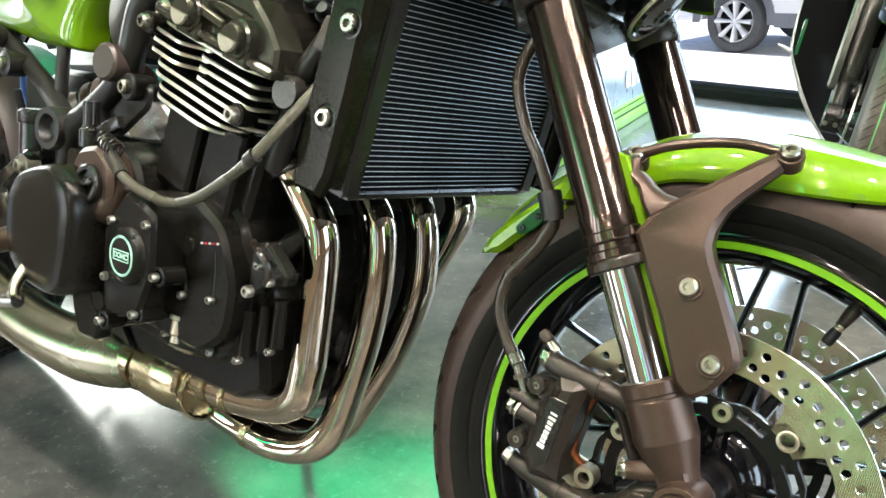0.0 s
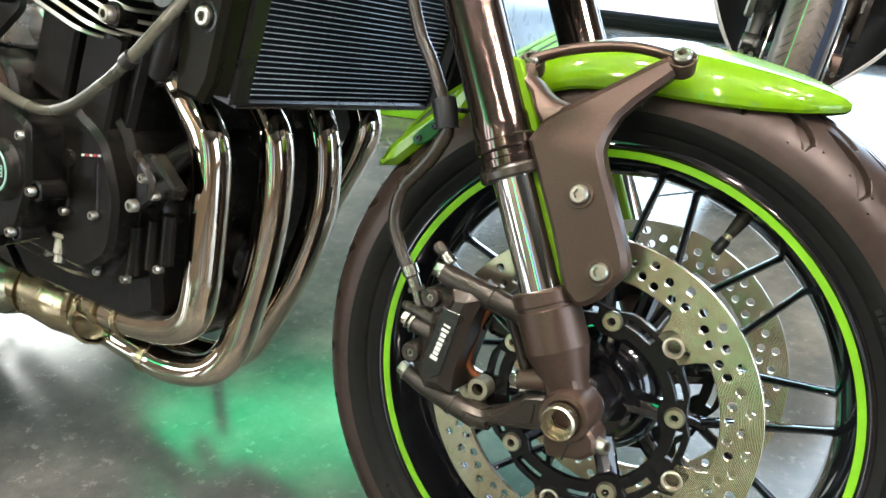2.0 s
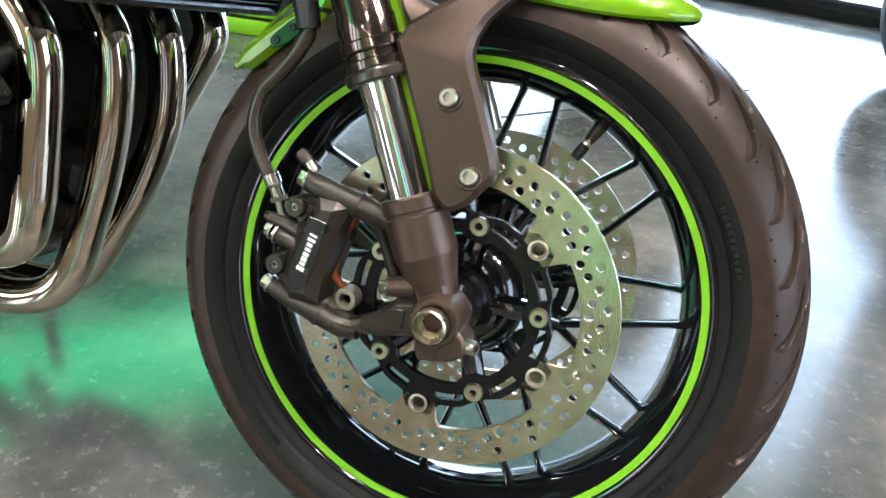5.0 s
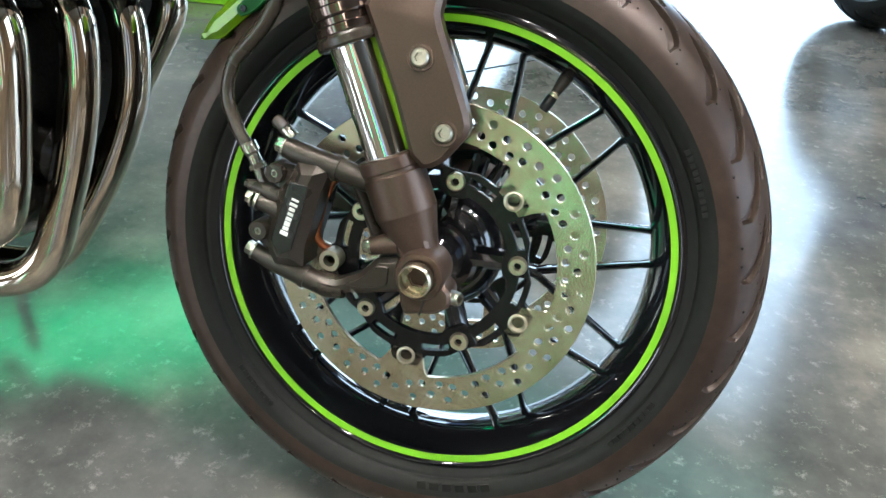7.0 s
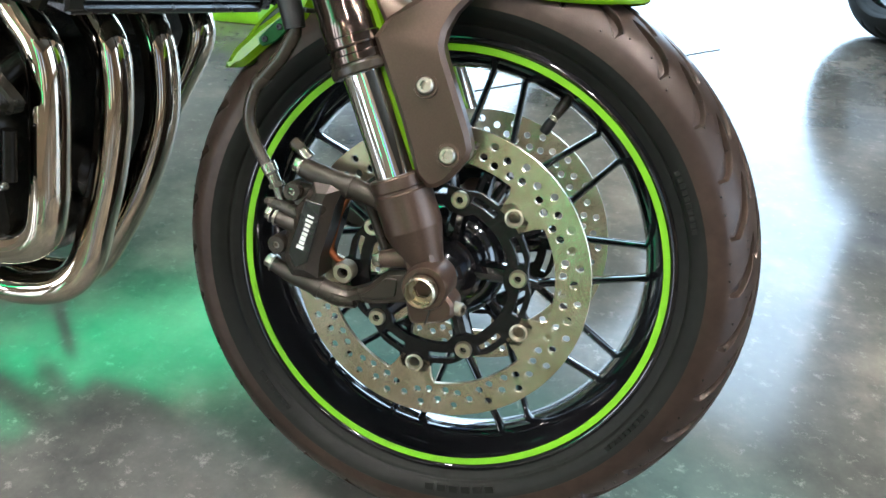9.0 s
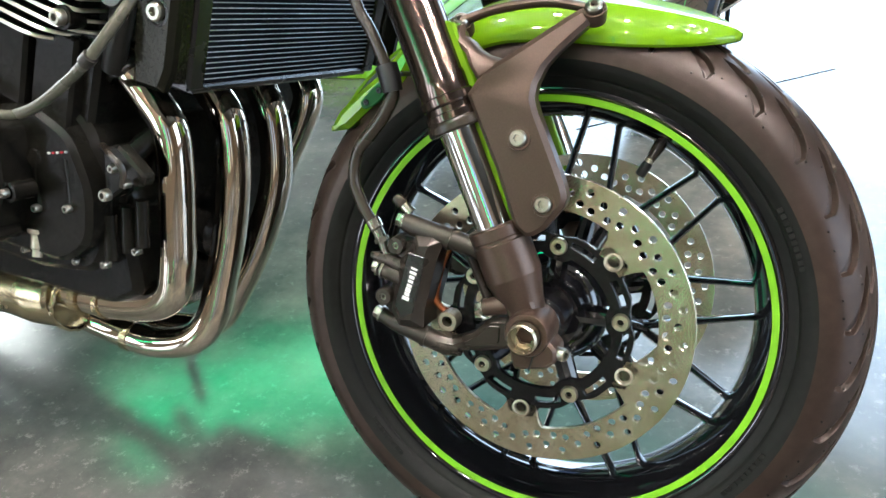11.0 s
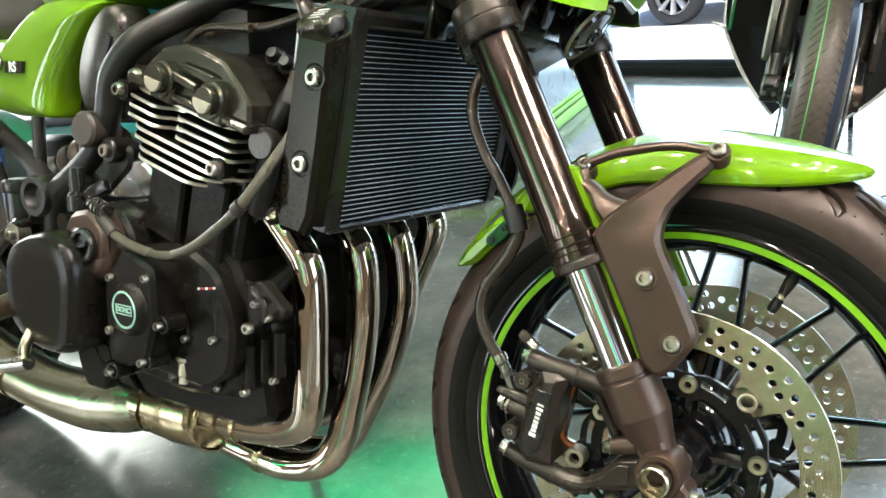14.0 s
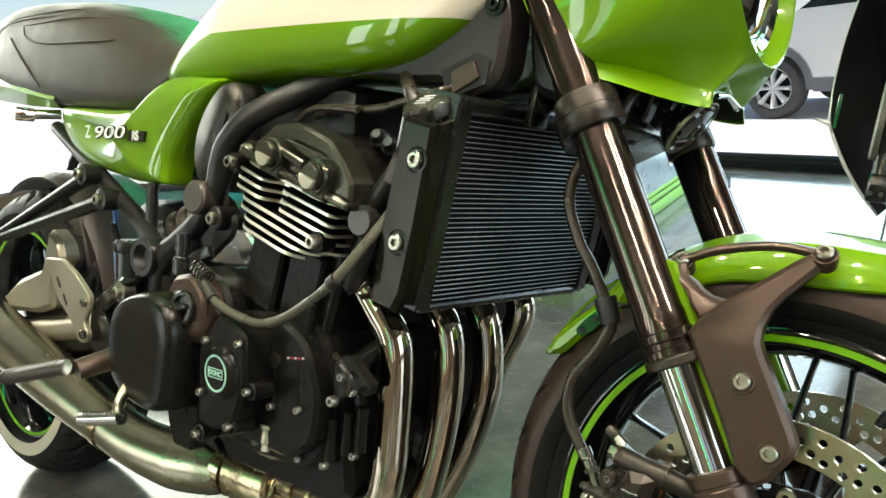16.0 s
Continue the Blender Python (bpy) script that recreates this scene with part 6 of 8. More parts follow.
for hp in H:
    hd = part("header_pipe", Mesh().tube(catmull(hp, 8), 0.0212, 24), "header", exhaust)
    part("header_collar", Mesh().lathe([(0.0215, 0), (0.0285, 0.001), (0.0285, 0.008), (0.0215, 0.009)], tuple(hp[1]), tuple(np.array(hp[2]) - np.array(hp[1])), 24), "satin_black", exhaust)
for (a, b, r) in (((-0.555, -0.128, 0.2295), (-0.563, -0.128, 0.229), 0.0235), ((-0.595, -0.128, 0.228), (-0.607, -0.128, 0.2275), 0.0245), ((-0.575, -0.078, 0.160), (-0.584, -0.08, 0.162), 0.0235), ((-0.640, -0.118, 0.215), (-0.652, -0.118, 0.213), 0.040), ((-0.752, -0.128, 0.214), (-0.775, -0.13, 0.2155), 0.0385)):
    part("pipe_band", Mesh().tube([a, b], r, 26), "collector", exhaust)
weld = Mesh().tube([(-0.634 + 0.003 * math.sin(3 * t), -0.118 + (0.0372 + 0.0008 * math.sin(17 * t)) * math.cos(t), 0.213 + (0.0398 + 0.0008 * math.cos(19 * t)) * math.sin(t)) for t in np.linspace(0, 2 * math.pi, 90)], 0.0034, 8)
part("weld_seam", weld, "collector", exhaust)
sens = Mesh().tube([(-0.655, -0.13, 0.245), (-0.667, -0.145, 0.272)], [0.011, 0.009], 12).tube([(-0.667, -0.145, 0.272), (-0.69, -0.15, 0.30)], 0.005, 8)
part("oxygen_sensor", sens, "satin_black", exhaust)
mp = [(-0.76, -0.132, 0.214), (-0.80, -0.138, 0.210), (-0.87, -0.152, 0.206), (-0.96, -0.168, 0.212), (-1.05, -0.178, 0.228), (-1.16, -0.186, 0.252), (-1.30, -0.195, 0.285), (-1.55, -0.205, 0.345), (-1.72, -0.21, 0.385)]
part("silencer", Mesh().tube(catmull(mp, 8), [0.033, 0.042, 0.046, 0.042, 0.041, 0.046, 0.050, 0.050, 0.046], 32), "brushed", exhaust, "brushed steel silencer pipe")
part("silencer_joint", Mesh().tube([(-1.035, -0.177, 0.225), (-1.05, -0.1785, 0.229)], 0.0438, 30), "collector", exhaust)
hsp = Mesh().prism(rounded([(-0.83, 0.30), (-0.78, 0.29), (-0.735, 0.245), (-0.79, 0.255), (-0.86, 0.262)], 0.01), 0.15, 0.012, bevel=0.003)
part("exhaust_bracket", hsp, "satin_black", exhaust)

# ---- frame ----
fr_ = Mesh().tube(catmull([(-0.40, -0.06, 0.815), (-0.50, -0.08, 0.81), (-0.565, -0.095, 0.794), (-0.617, -0.138, 0.766), (-0.659, -0.178, 0.735), (-0.693, -0.19, 0.700), (-0.709, -0.19, 0.670), (-0.718, -0.19, 0.642), (-0.741, -0.19, 0.605), (-0.775, -0.19, 0.579), (-0.815, -0.19, 0.557), (-0.86, -0.188, 0.53), (-0.89, -0.18, 0.46), (-0.90, -0.17, 0.36)], 7), 0.0172, 20)
frame_ob = part("frame", fr_, "frame_black", bike, "black tubular steel frame")
fl = Mesh().tube(catmull([(-0.36, 0.13, 0.79), (-0.50, 0.165, 0.795), (-0.66, 0.183, 0.772), (-0.738, 0.19, 0.692), (-0.77, 0.19, 0.612), (-0.86, 0.19, 0.556), (-0.925, 0.18, 0.46), (-0.93, 0.17, 0.36)], 7), 0.0185, 16)
part("frame_tube", fl, "frame_black", frame_ob)
part("frame_tube", Mesh().tube(catmull([(-0.362, -0.185, 0.680), (-0.385, -0.19, 0.650), (-0.402, -0.19, 0.628), (-0.43, -0.18, 0.58), (-0.46, -0.17, 0.53)], 6), 0.0125, 14), "frame_black", frame_ob)
part("frame_tube", Mesh().tube([(-0.865, -0.186, 0.530), (-0.99, -0.165, 0.585), (-1.155, -0.15, 0.652), (-1.4, -0.12, 0.74)], [0.0145, 0.014, 0.0135, 0.013], 16), "frame_black", frame_ob, "slanting rear frame tube")
part("frame_tube", Mesh().tube([(-0.72, -0.16, 0.648), (-0.85, -0.12, 0.655)], 0.013, 12), "frame_black", frame_ob)
part("frame_tube", Mesh().tube([(-0.948, -0.16, 0.64), (-0.945, -0.165, 0.562)], 0.0095, 12), "frame_black", frame_ob)
bossf = Mesh().lathe([(0, 0.014), (0.020, 0.014), (0.0235, 0.010), (0.0235, -0.03), (0, -0.03)], (-0.7340, -0.206, 0.6245), (0.1, -1, 0.05), 32)
part("frame_plug", bossf, "brown_plastic", frame_ob, "round grey-brown frame plug")
bossg = Mesh().lathe([(0.017, 0.002), (0.020, 0.009), (0.028, 0.009), (0.030, 0.004), (0.030, -0.04)], (-0.8840, -0.205, 0.5290), (0.1, -1, 0), 36)
bossg.lathe([(0.018, 0.003), (0.012, -0.004), (0, -0.005)], (-0.8840, -0.205, 0.5290), (0.1, -1, 0), 30)
part("swingarm_boss", bossg, "frame_black", frame_ob)
brk = Mesh().prism(rounded([(-0.715, 0.612), (-0.675, 0.60), (-0.68, 0.575), (-0.74, 0.535), (-0.79, 0.53), (-0.80, 0.56)], 0.008, 3), 0.165, 0.024, bevel=0.005)
part("engine_bracket", brk, "frame_black", frame_ob)
brk2 = Mesh().prism(rounded([(-0.77, 0.535), (-0.69, 0.532), (-0.63, 0.538), (-0.625, 0.556), (-0.655, 0.582), (-0.685, 0.588), (-0.72, 0.562)], 0.01, 3), 0.172, 0.012, bevel=0.004)
part("engine_arm", brk2, "alloy", frame_ob, "cast alloy engine mount arm")
for x, z in ((-0.7025, 0.5975), (-0.7800, 0.5505)):
    part("frame_bolt", Mesh().bolt((x, -0.204, z), (0, -1, 0), 0.009, 0.009).lathe([(0.016, -0.03), (0.017, -0.002), (0.015, 0.001), (0.009, 0.001)], (x, -0.204, z), (0, -1, 0), 26, slot=1), ["bolt", "frame_black"], frame_ob)
tear = Mesh().prism(rounded([(-0.989, 0.480), (-0.970, 0.517), (-0.944, 0.5435), (-0.914, 0.547), (-0.8996, 0.536), (-0.905, 0.5105), (-0.934, 0.477), (-0.969, 0.470)], 0.010, 4), 0.17, 0.028, bevel=0.006)
part("pivot_plate", tear, "frame_black", frame_ob, "satin black pivot plate")
part("pivot_cap", Mesh().lathe([(0.0, -0.001), (0.016, 0.0), (0.0185, 0.002), (0.020, 0.001), (0.020, -0.004)], (-0.9307, -0.198, 0.5273), (0, -1, 0), 28), "cap_grey", frame_ob)
# dark covers and pipes under the tank
sp = Mesh().prism(rounded([(-0.54, 0.795), (-0.45, 0.800), (-0.345, 0.848), (-0.288, 0.866), (-0.280, 0.83), (-0.288, 0.78), (-0.30, 0.764), (-0.335, 0.752), (-0.372, 0.772), (-0.43, 0.775)], 0.012, 3), 0.08, 0.042, bevel=0.008)
side_panel = part("air_duct_cover", sp, "dark_plastic", bike, "grey-brown plastic cover under the tank")
# dark plate on the surface paints in the shade of a recess
part("recess_dark_plate", Mesh().prism([(-0.370, 0.784), (-0.318, 0.800), (-0.300, 0.79), (-0.305, 0.765), (-0.360, 0.752)], 0.1205, 0.004), "dark", side_panel)
part("cover_flap", Mesh().prism(rounded([(-0.352, 0.782), (-0.320, 0.792), (-0.312, 0.772), (-0.350, 0.756)], 0.003, 2), 0.1225, 0.006, bevel=0.001), "bronze", side_panel)
part("cover_screw", Mesh().bolt((-0.296, -0.123, 0.849), (0, -1, 0), 0.007, 0.006).lathe([(0.012, -0.004), (0.013, 0.003), (0.008, 0.003)], (-0.296, -0.123, 0.849), (0, -1, 0), 20), "satin_black", side_panel)
np_ = Mesh().prism(rounded([(-0.289, 0.858), (-0.262, 0.868), (-0.225, 0.858), (-0.196, 0.825), (-0.205, 0.752), (-0.245, 0.748), (-0.275, 0.76), (-0.285, 0.80)], 0.012, 3), 0.045, 0.034, bevel=0.010)
part("headstock_cover", np_, "black_plastic", bike, "black plastic headstock side cover")
for run, r in (([(-0.58, -0.13, 0.738), (-0.52, -0.14, 0.744), (-0.46, -0.14, 0.742), (-0.40, -0.135, 0.752), (-0.35, -0.12, 0.765)], 0.0055), ([(-0.6, -0.15, 0.73), (-0.55, -0.155, 0.745), (-0.48, -0.15, 0.74)], 0.005), ([(-0.43, -0.12, 0.78), (-0.40, -0.14, 0.755), (-0.39, -0.135, 0.72), (-0.40, -0.12, 0.66)], 0.009)):
    part("coolant_hose", Mesh().tube(catmull(run, 6), r, 12), "hose", bike, "black hose above the engine")
for x, z in ((-0.425, 0.70), (-0.40, 0.675), (-0.445, 0.71)):
    part("spark_plug_cap", Mesh().lathe([(0.012, -0.04), (0.012, -0.006), (0.009, -0.004), (0.009, 0.0), (0.006, 0.005), (0, 0.005)], (x, -0.15, z), (0.3, -0.8, 0.4), 16), "black_plastic", bike)
part("wiring_plug", Mesh().box((-0.335, -0.185, 0.694), (0.03, 0.03, 0.03), pose(0, 0, 0, 10, 20, 30), 0.004), "black_plastic", bike)
part("wiring_plug", Mesh().box((-0.355, -0.2, 0.668), (0.022, 0.02, 0.034), pose(0, 0, 0, 0, 25, 10), 0.003), "brown_plastic", bike)
br = Mesh().box((-0.285, -0.05, 0.747), (0.012, 0.035, 0.05), pose(0, 0, 0, 0, 12, 0), 0.004).lathe([(0.014, -0.01), (0.014, 0.006), (0.008, 0.010), (0, 0.010)], (-0.28, -0.05, 0.752), (1, -0.2, 0.1), 20)
part("radiator_bracket", br, "satin_black", radiator)
# dark mass of airbox and throttle bodies behind the tubes
ab = Mesh().box((-0.66, 0, 0.70), (0.28, 0.24, 0.16), None, 0.03).box((-0.84, 0, 0.70), (0.22, 0.22, 0.14), None, 0.03)
part("airbox", ab, "black_plastic", bike, "")
oval = Mesh()
rows = []
for y, k in ((-0.115, 1.0), (-0.150, 1.0), (-0.162, 0.95), (-0.168, 0.8), (-0.170, 0.02)):
    row = []
    for j in range(44):
        t = 2 * math.pi * j / 44
        a, b = 0.045 * math.cos(t) * k, 0.082 * math.sin(t) * k
        q = radians(-32)
        row.append((-0.768 + a * math.cos(q) - b * math.sin(q) * 1.0, y, 0.715 + a * math.sin(q) + b * math.cos(q)))
    rows.append(row)
oval.grid(rows, close_u=True)
sidecap = part("intake_cover", oval, "cap_grey", bike, "grey-brown oval intake side cover", sharp=60)
# dark plates on the cover paint in the shade of two slots
for k in range(2):
    q = radians(-32)
    a, b = 0.016, 0.026 - 0.052 * k
    c = (-0.768 + a * math.cos(q) - b * math.sin(q), -0.1705, 0.715 + a * math.sin(q) + b * math.cos(q))
    part("slot_dark_plate", Mesh().prism(rounded([(-0.006, -0.020), (0.006, -0.020), (0.006, 0.020), (-0.006, 0.020)], 0.006, 4), -0.004, 0.006, frame=(c, (math.cos(q), 0, math.sin(q)), (-math.sin(q), 0, math.cos(q)), (0, -1, 0))), "dark", sidecap)

# ---- tank, side cover, seat ----


def paint_split():
    """Cream above a curved line, lime below, under one clear coat."""
    m = M["lime"].copy()
    m.name = "tank_paint"
    nt = m.node_tree
    p = nt.nodes["Principled BSDF"]
    tc = nt.nodes.new("ShaderNodeTexCoord")
    sep = nt.nodes.new("ShaderNodeSeparateXYZ")
    nt.links.new(tc.outputs["Object"], sep.inputs[0])
    q = nt.nodes.new("ShaderNodeMath")
    q.operation = 'MULTIPLY_ADD'
    q.inputs[1].default_value = 0.055
    nt.links.new(sep.outputs["X"], q.inputs[0])
    nt.links.new(sep.outputs["Z"], q.inputs[2])
    g = nt.nodes.new("ShaderNodeMath")
    g.operation = 'GREATER_THAN'
    g.inputs[1].default_value = 0.8180
    # the line dips towards the rear
    back = nt.nodes.new("ShaderNodeMath")
    back.operation = 'SUBTRACT'
    back.inputs[0].default_value = -0.80
    nt.links.new(sep.outputs["X"], back.inputs[1])
    dip = nt.nodes.new("ShaderNodeMath")
    dip.operation = 'MAXIMUM'
    dip.inputs[1].default_value = 0.0
    nt.links.new(back.outputs[0], dip.inputs[0])
    q2 = nt.nodes.new("ShaderNodeMath")
    q2.operation = 'MULTIPLY_ADD'
    q2.inputs[1].default_value = 0.22
    nt.links.new(dip.outputs[0], q2.inputs[0])
    nt.links.new(q.outputs[0], q2.inputs[2])
    nt.links.new(q2.outputs[0], g.inputs[0])
    mx = nt.nodes.new("ShaderNodeMix")
    mx.data_type = 'RGBA'
    mx.inputs["A"].default_value = (*LIME, 1)
    mx.inputs["B"].default_value = (0.76, 0.66, 0.54, 1)
    nt.links.new(g.outputs[0], mx.inputs["Factor"])
    nt.links.new(mx.outputs["Result"], p.inputs["Base Color"])
    return m


M["tank_paint"] = paint_split()
rows = []
for x, zb, zt, w in ((-0.985, 0.808, 0.825, 0.080), (-0.972, 0.802, 0.838, 0.118), (-0.925, 0.797, 0.884, 0.138), (-0.84, 0.794, 0.948, 0.147), (-0.76, 0.793, 0.985, 0.153), (-0.65, 0.793, 1.008, 0.158), (-0.52, 0.789, 1.015, 0.160), (-0.425, 0.797, 1.01, 0.157), (-0.376, 0.813, 1.0, 0.151), (-0.335, 0.832, 0.985, 0.143), (-0.30, 0.856, 0.97, 0.130), (-0.275, 0.885, 0.955, 0.110), (-0.25, 0.92, 0.95, 0.06)):
    row = []
    shape = [(-0.80, 0.0), (-0.93, 0.035), (-1.0, 0.13), (-1.02, 0.28), (-1.0, 0.45), (-0.93, 0.64), (-0.78, 0.82), (-0.52, 0.94), (-0.25, 0.99), (0, 1.0)]
    shape = shape + [(-a, b) for a, b in shape[-2::-1]]
    run = catmull([(a, b, 0) for a, b in shape], 3)
    for a, b, _ in run:
        row.append((x, a * w, zb + (zt - zb) * b))
    rows.append(row)
dense = []
for i in range(len(rows[0])):
    dense.append(catmull([r[i] for r in rows], 4))
tank = part("fuel_tank", Mesh().grid([list(r) for r in zip(*dense)], close_u=True), "tank_paint", bike, "lime green fuel tank with a cream upper band", sharp=50)
side_out = catmull([(a, b, 0) for a, b in ((-1.347, 0.772), (-1.341, 0.743), (-1.295, 0.706), (-1.229, 0.6774), (-1.1716, 0.6626), (-1.0792, 0.6497), (-1.0247, 0.6422), (-0.973, 0.6395), (-0.920, 0.6376), (-0.909, 0.6440), (-0.9000, 0.6733), (-0.8714, 0.7091), (-0.8425, 0.7358), (-0.800, 0.770), (-0.7693, 0.7936), (-0.800, 0.800), (-0.870, 0.805), (-0.915, 0.800), (-0.955, 0.776), (-0.985, 0.7640), (-1.0071, 0.7610), (-1.100, 0.7630), (-1.200, 0.7690), (-1.300, 0.7760), (-1.347, 0.7790))], 3)
side_out = [(q[0], q[1]) for q in side_out][:-1]
sc_ = Mesh()
ccx, ccz = -1.06, 0.708
secs = []
for y, k in ((-0.115, 1.0), (-0.140, 1.0), (-0.152, 0.985), (-0.160, 0.95), (-0.167, 0.86), (-0.171, 0.7), (-0.173, 0.45), (-0.1735, 0.02)):
    secs.append([(ccx + (a - ccx) * k, y + 0.045 * max(0, (-0.95 - a)) * 1.2, ccz + (b - ccz) * k) for a, b in side_out])
sc_.grid(secs, close_u=True)
side_cover = part("side_cover", sc_, "lime", bike, "lime green side cover with a model badge", sharp=50)
WIDE = Matrix(((1.80, 0.30, 0, 0), (0, 0.66, 0, 0), (0, 0, 1, 0), (0, 0, 0, 1)))
bdg = Mesh().prism([(-1.0010, 0.7065), (-0.9500, 0.7040), (-0.9450, 0.7210), (-0.9950, 0.7235)], 0.1725, 0.0050, bevel=0.001)
badge = part("badge_plate", bdg, "gloss_black", side_cover)
lettering("badge_outline", "900", 0.043, "gloss_black", side_cover, pose(-1.0616, -0.1765, 0.7202, 90, 1.2, -1.5), bold=0.0026, spacing=1.0, shape=WIDE)
lettering("badge_letters", "Z", 0.030, "light_mark", side_cover, pose(-1.1430, -0.1765, 0.7225, 90, 1.2, -1.5), bold=0.0006)
lettering("badge_letters", "900", 0.043, "light_mark", side_cover, pose(-1.0616, -0.1782, 0.7202, 90, 1.2, -1.5), bold=0.0006, spacing=1.0, shape=WIDE)
lettering("badge_letters", "RS", 0.021, "light_mark", side_cover, pose(-0.9735, -0.1782, 0.7135, 90, 1.2, -1.5), bold=0.0006)
srows = []
for x, zb, zt, w in ((-1.90, 0.90, 0.96, 0.07), (-1.80, 0.860, 1.000, 0.115), (-1.66, 0.832, 1.018, 0.138), (-1.54, 0.808, 1.012, 0.146), (-1.42, 0.790, 1.000, 0.150), (-1.30, 0.776, 0.985, 0.152), (-1.18, 0.766, 0.958, 0.150), (-1.08, 0.762, 0.925, 0.145), (-1.01, 0.772, 0.895, 0.138), (-0.965, 0.798, 0.878, 0.128), (-0.935, 0.825, 0.868, 0.112), (-0.915, 0.845, 0.860, 0.08)):
    row = []
    shape = [(-0.86, 0.0), (-0.97, 0.12), (-1.0, 0.35), (-0.97, 0.58), (-0.88, 0.78), (-0.68, 0.92), (-0.4, 0.985), (0, 1.0)]
    shape = shape + [(-a, b) for a, b in shape[-2::-1]]
    for a, b, _ in catmull([(a, b, 0) for a, b in shape], 3):
        row.append((x, a * w, zb + (zt - zb) * b))
    srows.append(row)
dense = [catmull([r[i] for r in srows], 4) for i in range(len(srows[0]))]
seat = part("seat", Mesh().grid([list(r) for r in zip(*dense)], close_u=True), "seat", bike, "black vinyl dual seat with stitched piping", sharp=60)


def seat_y(x, k):
    xs = [r[0][0] for r in srows]
    w = float(np.interp(x, xs, [abs(r[0][1]) / 0.86 for r in srows]))
    zb, zt = float(np.interp(x, xs, [r[0][2] for r in srows])), float(np.interp(x, xs, [max(q[2] for q in r) for r in srows]))
    fr2 = np.interp(k, [0, 0.12, 0.35, 0.58, 0.78, 0.92, 0.985, 1], [0.86, 0.97, 1.0, 0.97, 0.88, 0.68, 0.4, 0])
    return -w * fr2, zb + (zt - zb) * k


pip = Mesh()
for line in ([(-1.72, 0.40), (-1.69, 0.55), (-1.64, 0.68), (-1.55, 0.76), (-1.4, 0.80), (-1.25, 0.86), (-1.12, 0.92), (-1.02, 0.95)], [(-1.74, 0.36), (-1.70, 0.58), (-1.62, 0.74), (-1.5, 0.81), (-1.3, 0.88), (-1.1, 0.955)], [(-1.52, 0.70), (-1.44, 0.73), (-1.3, 0.79), (-1.16, 0.86), (-1.04, 0.92)], [(-1.52, 0.68), (-1.49, 0.58), (-1.40, 0.54), (-1.26, 0.58), (-1.13, 0.68), (-1.04, 0.90)], [(-1.58, 0.56), (-1.50, 0.36), (-1.42, 0.14)]):
    pip.tube(catmull([(x, seat_y(x, k)[0] - 0.0012, seat_y(x, k)[1]) for x, k in line], 5), 0.0022, 6)
part("stitched_piping", pip, "seat", seat)
tailm = []
for x, zb, zt, w in ((-2.05, 0.88, 0.92, 0.05), (-1.9, 0.845, 0.915, 0.10), (-1.7, 0.805, 0.88, 0.130), (-1.5, 0.785, 0.835, 0.143), (-1.36, 0.775, 0.805, 0.145)):
    tailm.append([(x, w * a, zb + (zt - zb) * b) for a, b in ((-0.9, 0), (-1, 0.5), (-0.95, 1), (0.95, 1), (1, 0.5), (0.9, 0))])
part("tail_cover", Mesh().grid(tailm, close_u=True), "lime", bike, "lime green tail cover")
lk = Mesh().lathe([(0, 0.03), (0.012, 0.03), (0.014, 0.026), (0.014, -0.004)], (-1.450, -0.15, 0.764), (-0.2, -1, 0), 20).tube([(-1.43, -0.10, 0.768), (-1.450, -0.158, 0.764)], 0.010, 12)
part("helmet_lock", lk, "chrome", bike, "chrome grab rail end")

# ---- rear end ----
rear_m = Matrix.Translation((-1.56, -0.045, 0.303))
rear_wheel = build_wheel("rear_wheel", "gloss black cast rear wheel", 0.315, 0.090, 0.2185, 0.070, 0, rear_m, 500, "wide black rear tyre")
band = [[(r * math.cos(t), y, r * math.sin(t)) for r, y in ((0.236, -0.0915), (0.262, -0.0925), (0.262, -0.0915), (0.236, -0.0905))] for t in np.linspace(radians(195), radians(345), 60)]
part("wall_band", Mesh().grid(band, close_u=True), "cream", rear_wheel, "pale paper band on the tyre wall")
sw = Mesh().tube(catmull([(-0.91, -0.12, 0.46), (-1.05, -0.135, 0.42), (-1.25, -0.14, 0.36), (-1.56, -0.145, 0.310)], 6), [0.032, 0.028, 0.026, 0.026], 16)
swing = part("swingarm", sw, "alloy_warm", bike, "champagne alloy swingarm")
part("swingarm_beam", Mesh().tube(catmull([(-0.91, 0.12, 0.46), (-1.05, 0.135, 0.42), (-1.25, 0.14, 0.36), (-1.48, 0.135, 0.315)], 6), [0.032, 0.028, 0.026, 0.026], 14), "alloy_warm", swing)
part("swingarm_axle", Mesh().tube([(-1.56, -0.16, 0.315), (-1.56, 0.16, 0.315)], 0.014, 16), "bolt", swing)
hug = []
for a in np.linspace(20, 120, 16):
    t = math.radians(a)
    hug.append([(-1.56 + r * math.cos(t), y, 0.315 + r * math.sin(t)) for r, y in ((0.325, -0.095), (0.338, -0.07), (0.342, 0), (0.338, 0.07), (0.325, 0.095), (0.321, 0.093), (0.335, 0.068), (0.339, 0), (0.335, -0.068), (0.321, -0.093))])
part("rear_hugger", Mesh().grid(hug, close_u=True), "brown_plastic", swing, "grey-brown rear hugger")
casting = Mesh().prism(rounded([(-1.550, 0.390), (-1.477, 0.429), (-1.356, 0.464), (-1.324, 0.545), (-1.276, 0.520), (-1.264, 0.490), (-1.306, 0.461), (-1.312, 0.392), (-1.382, 0.373), (-1.521, 0.362)], 0.010, 3), 0.135, 0.035, bevel=0.010)
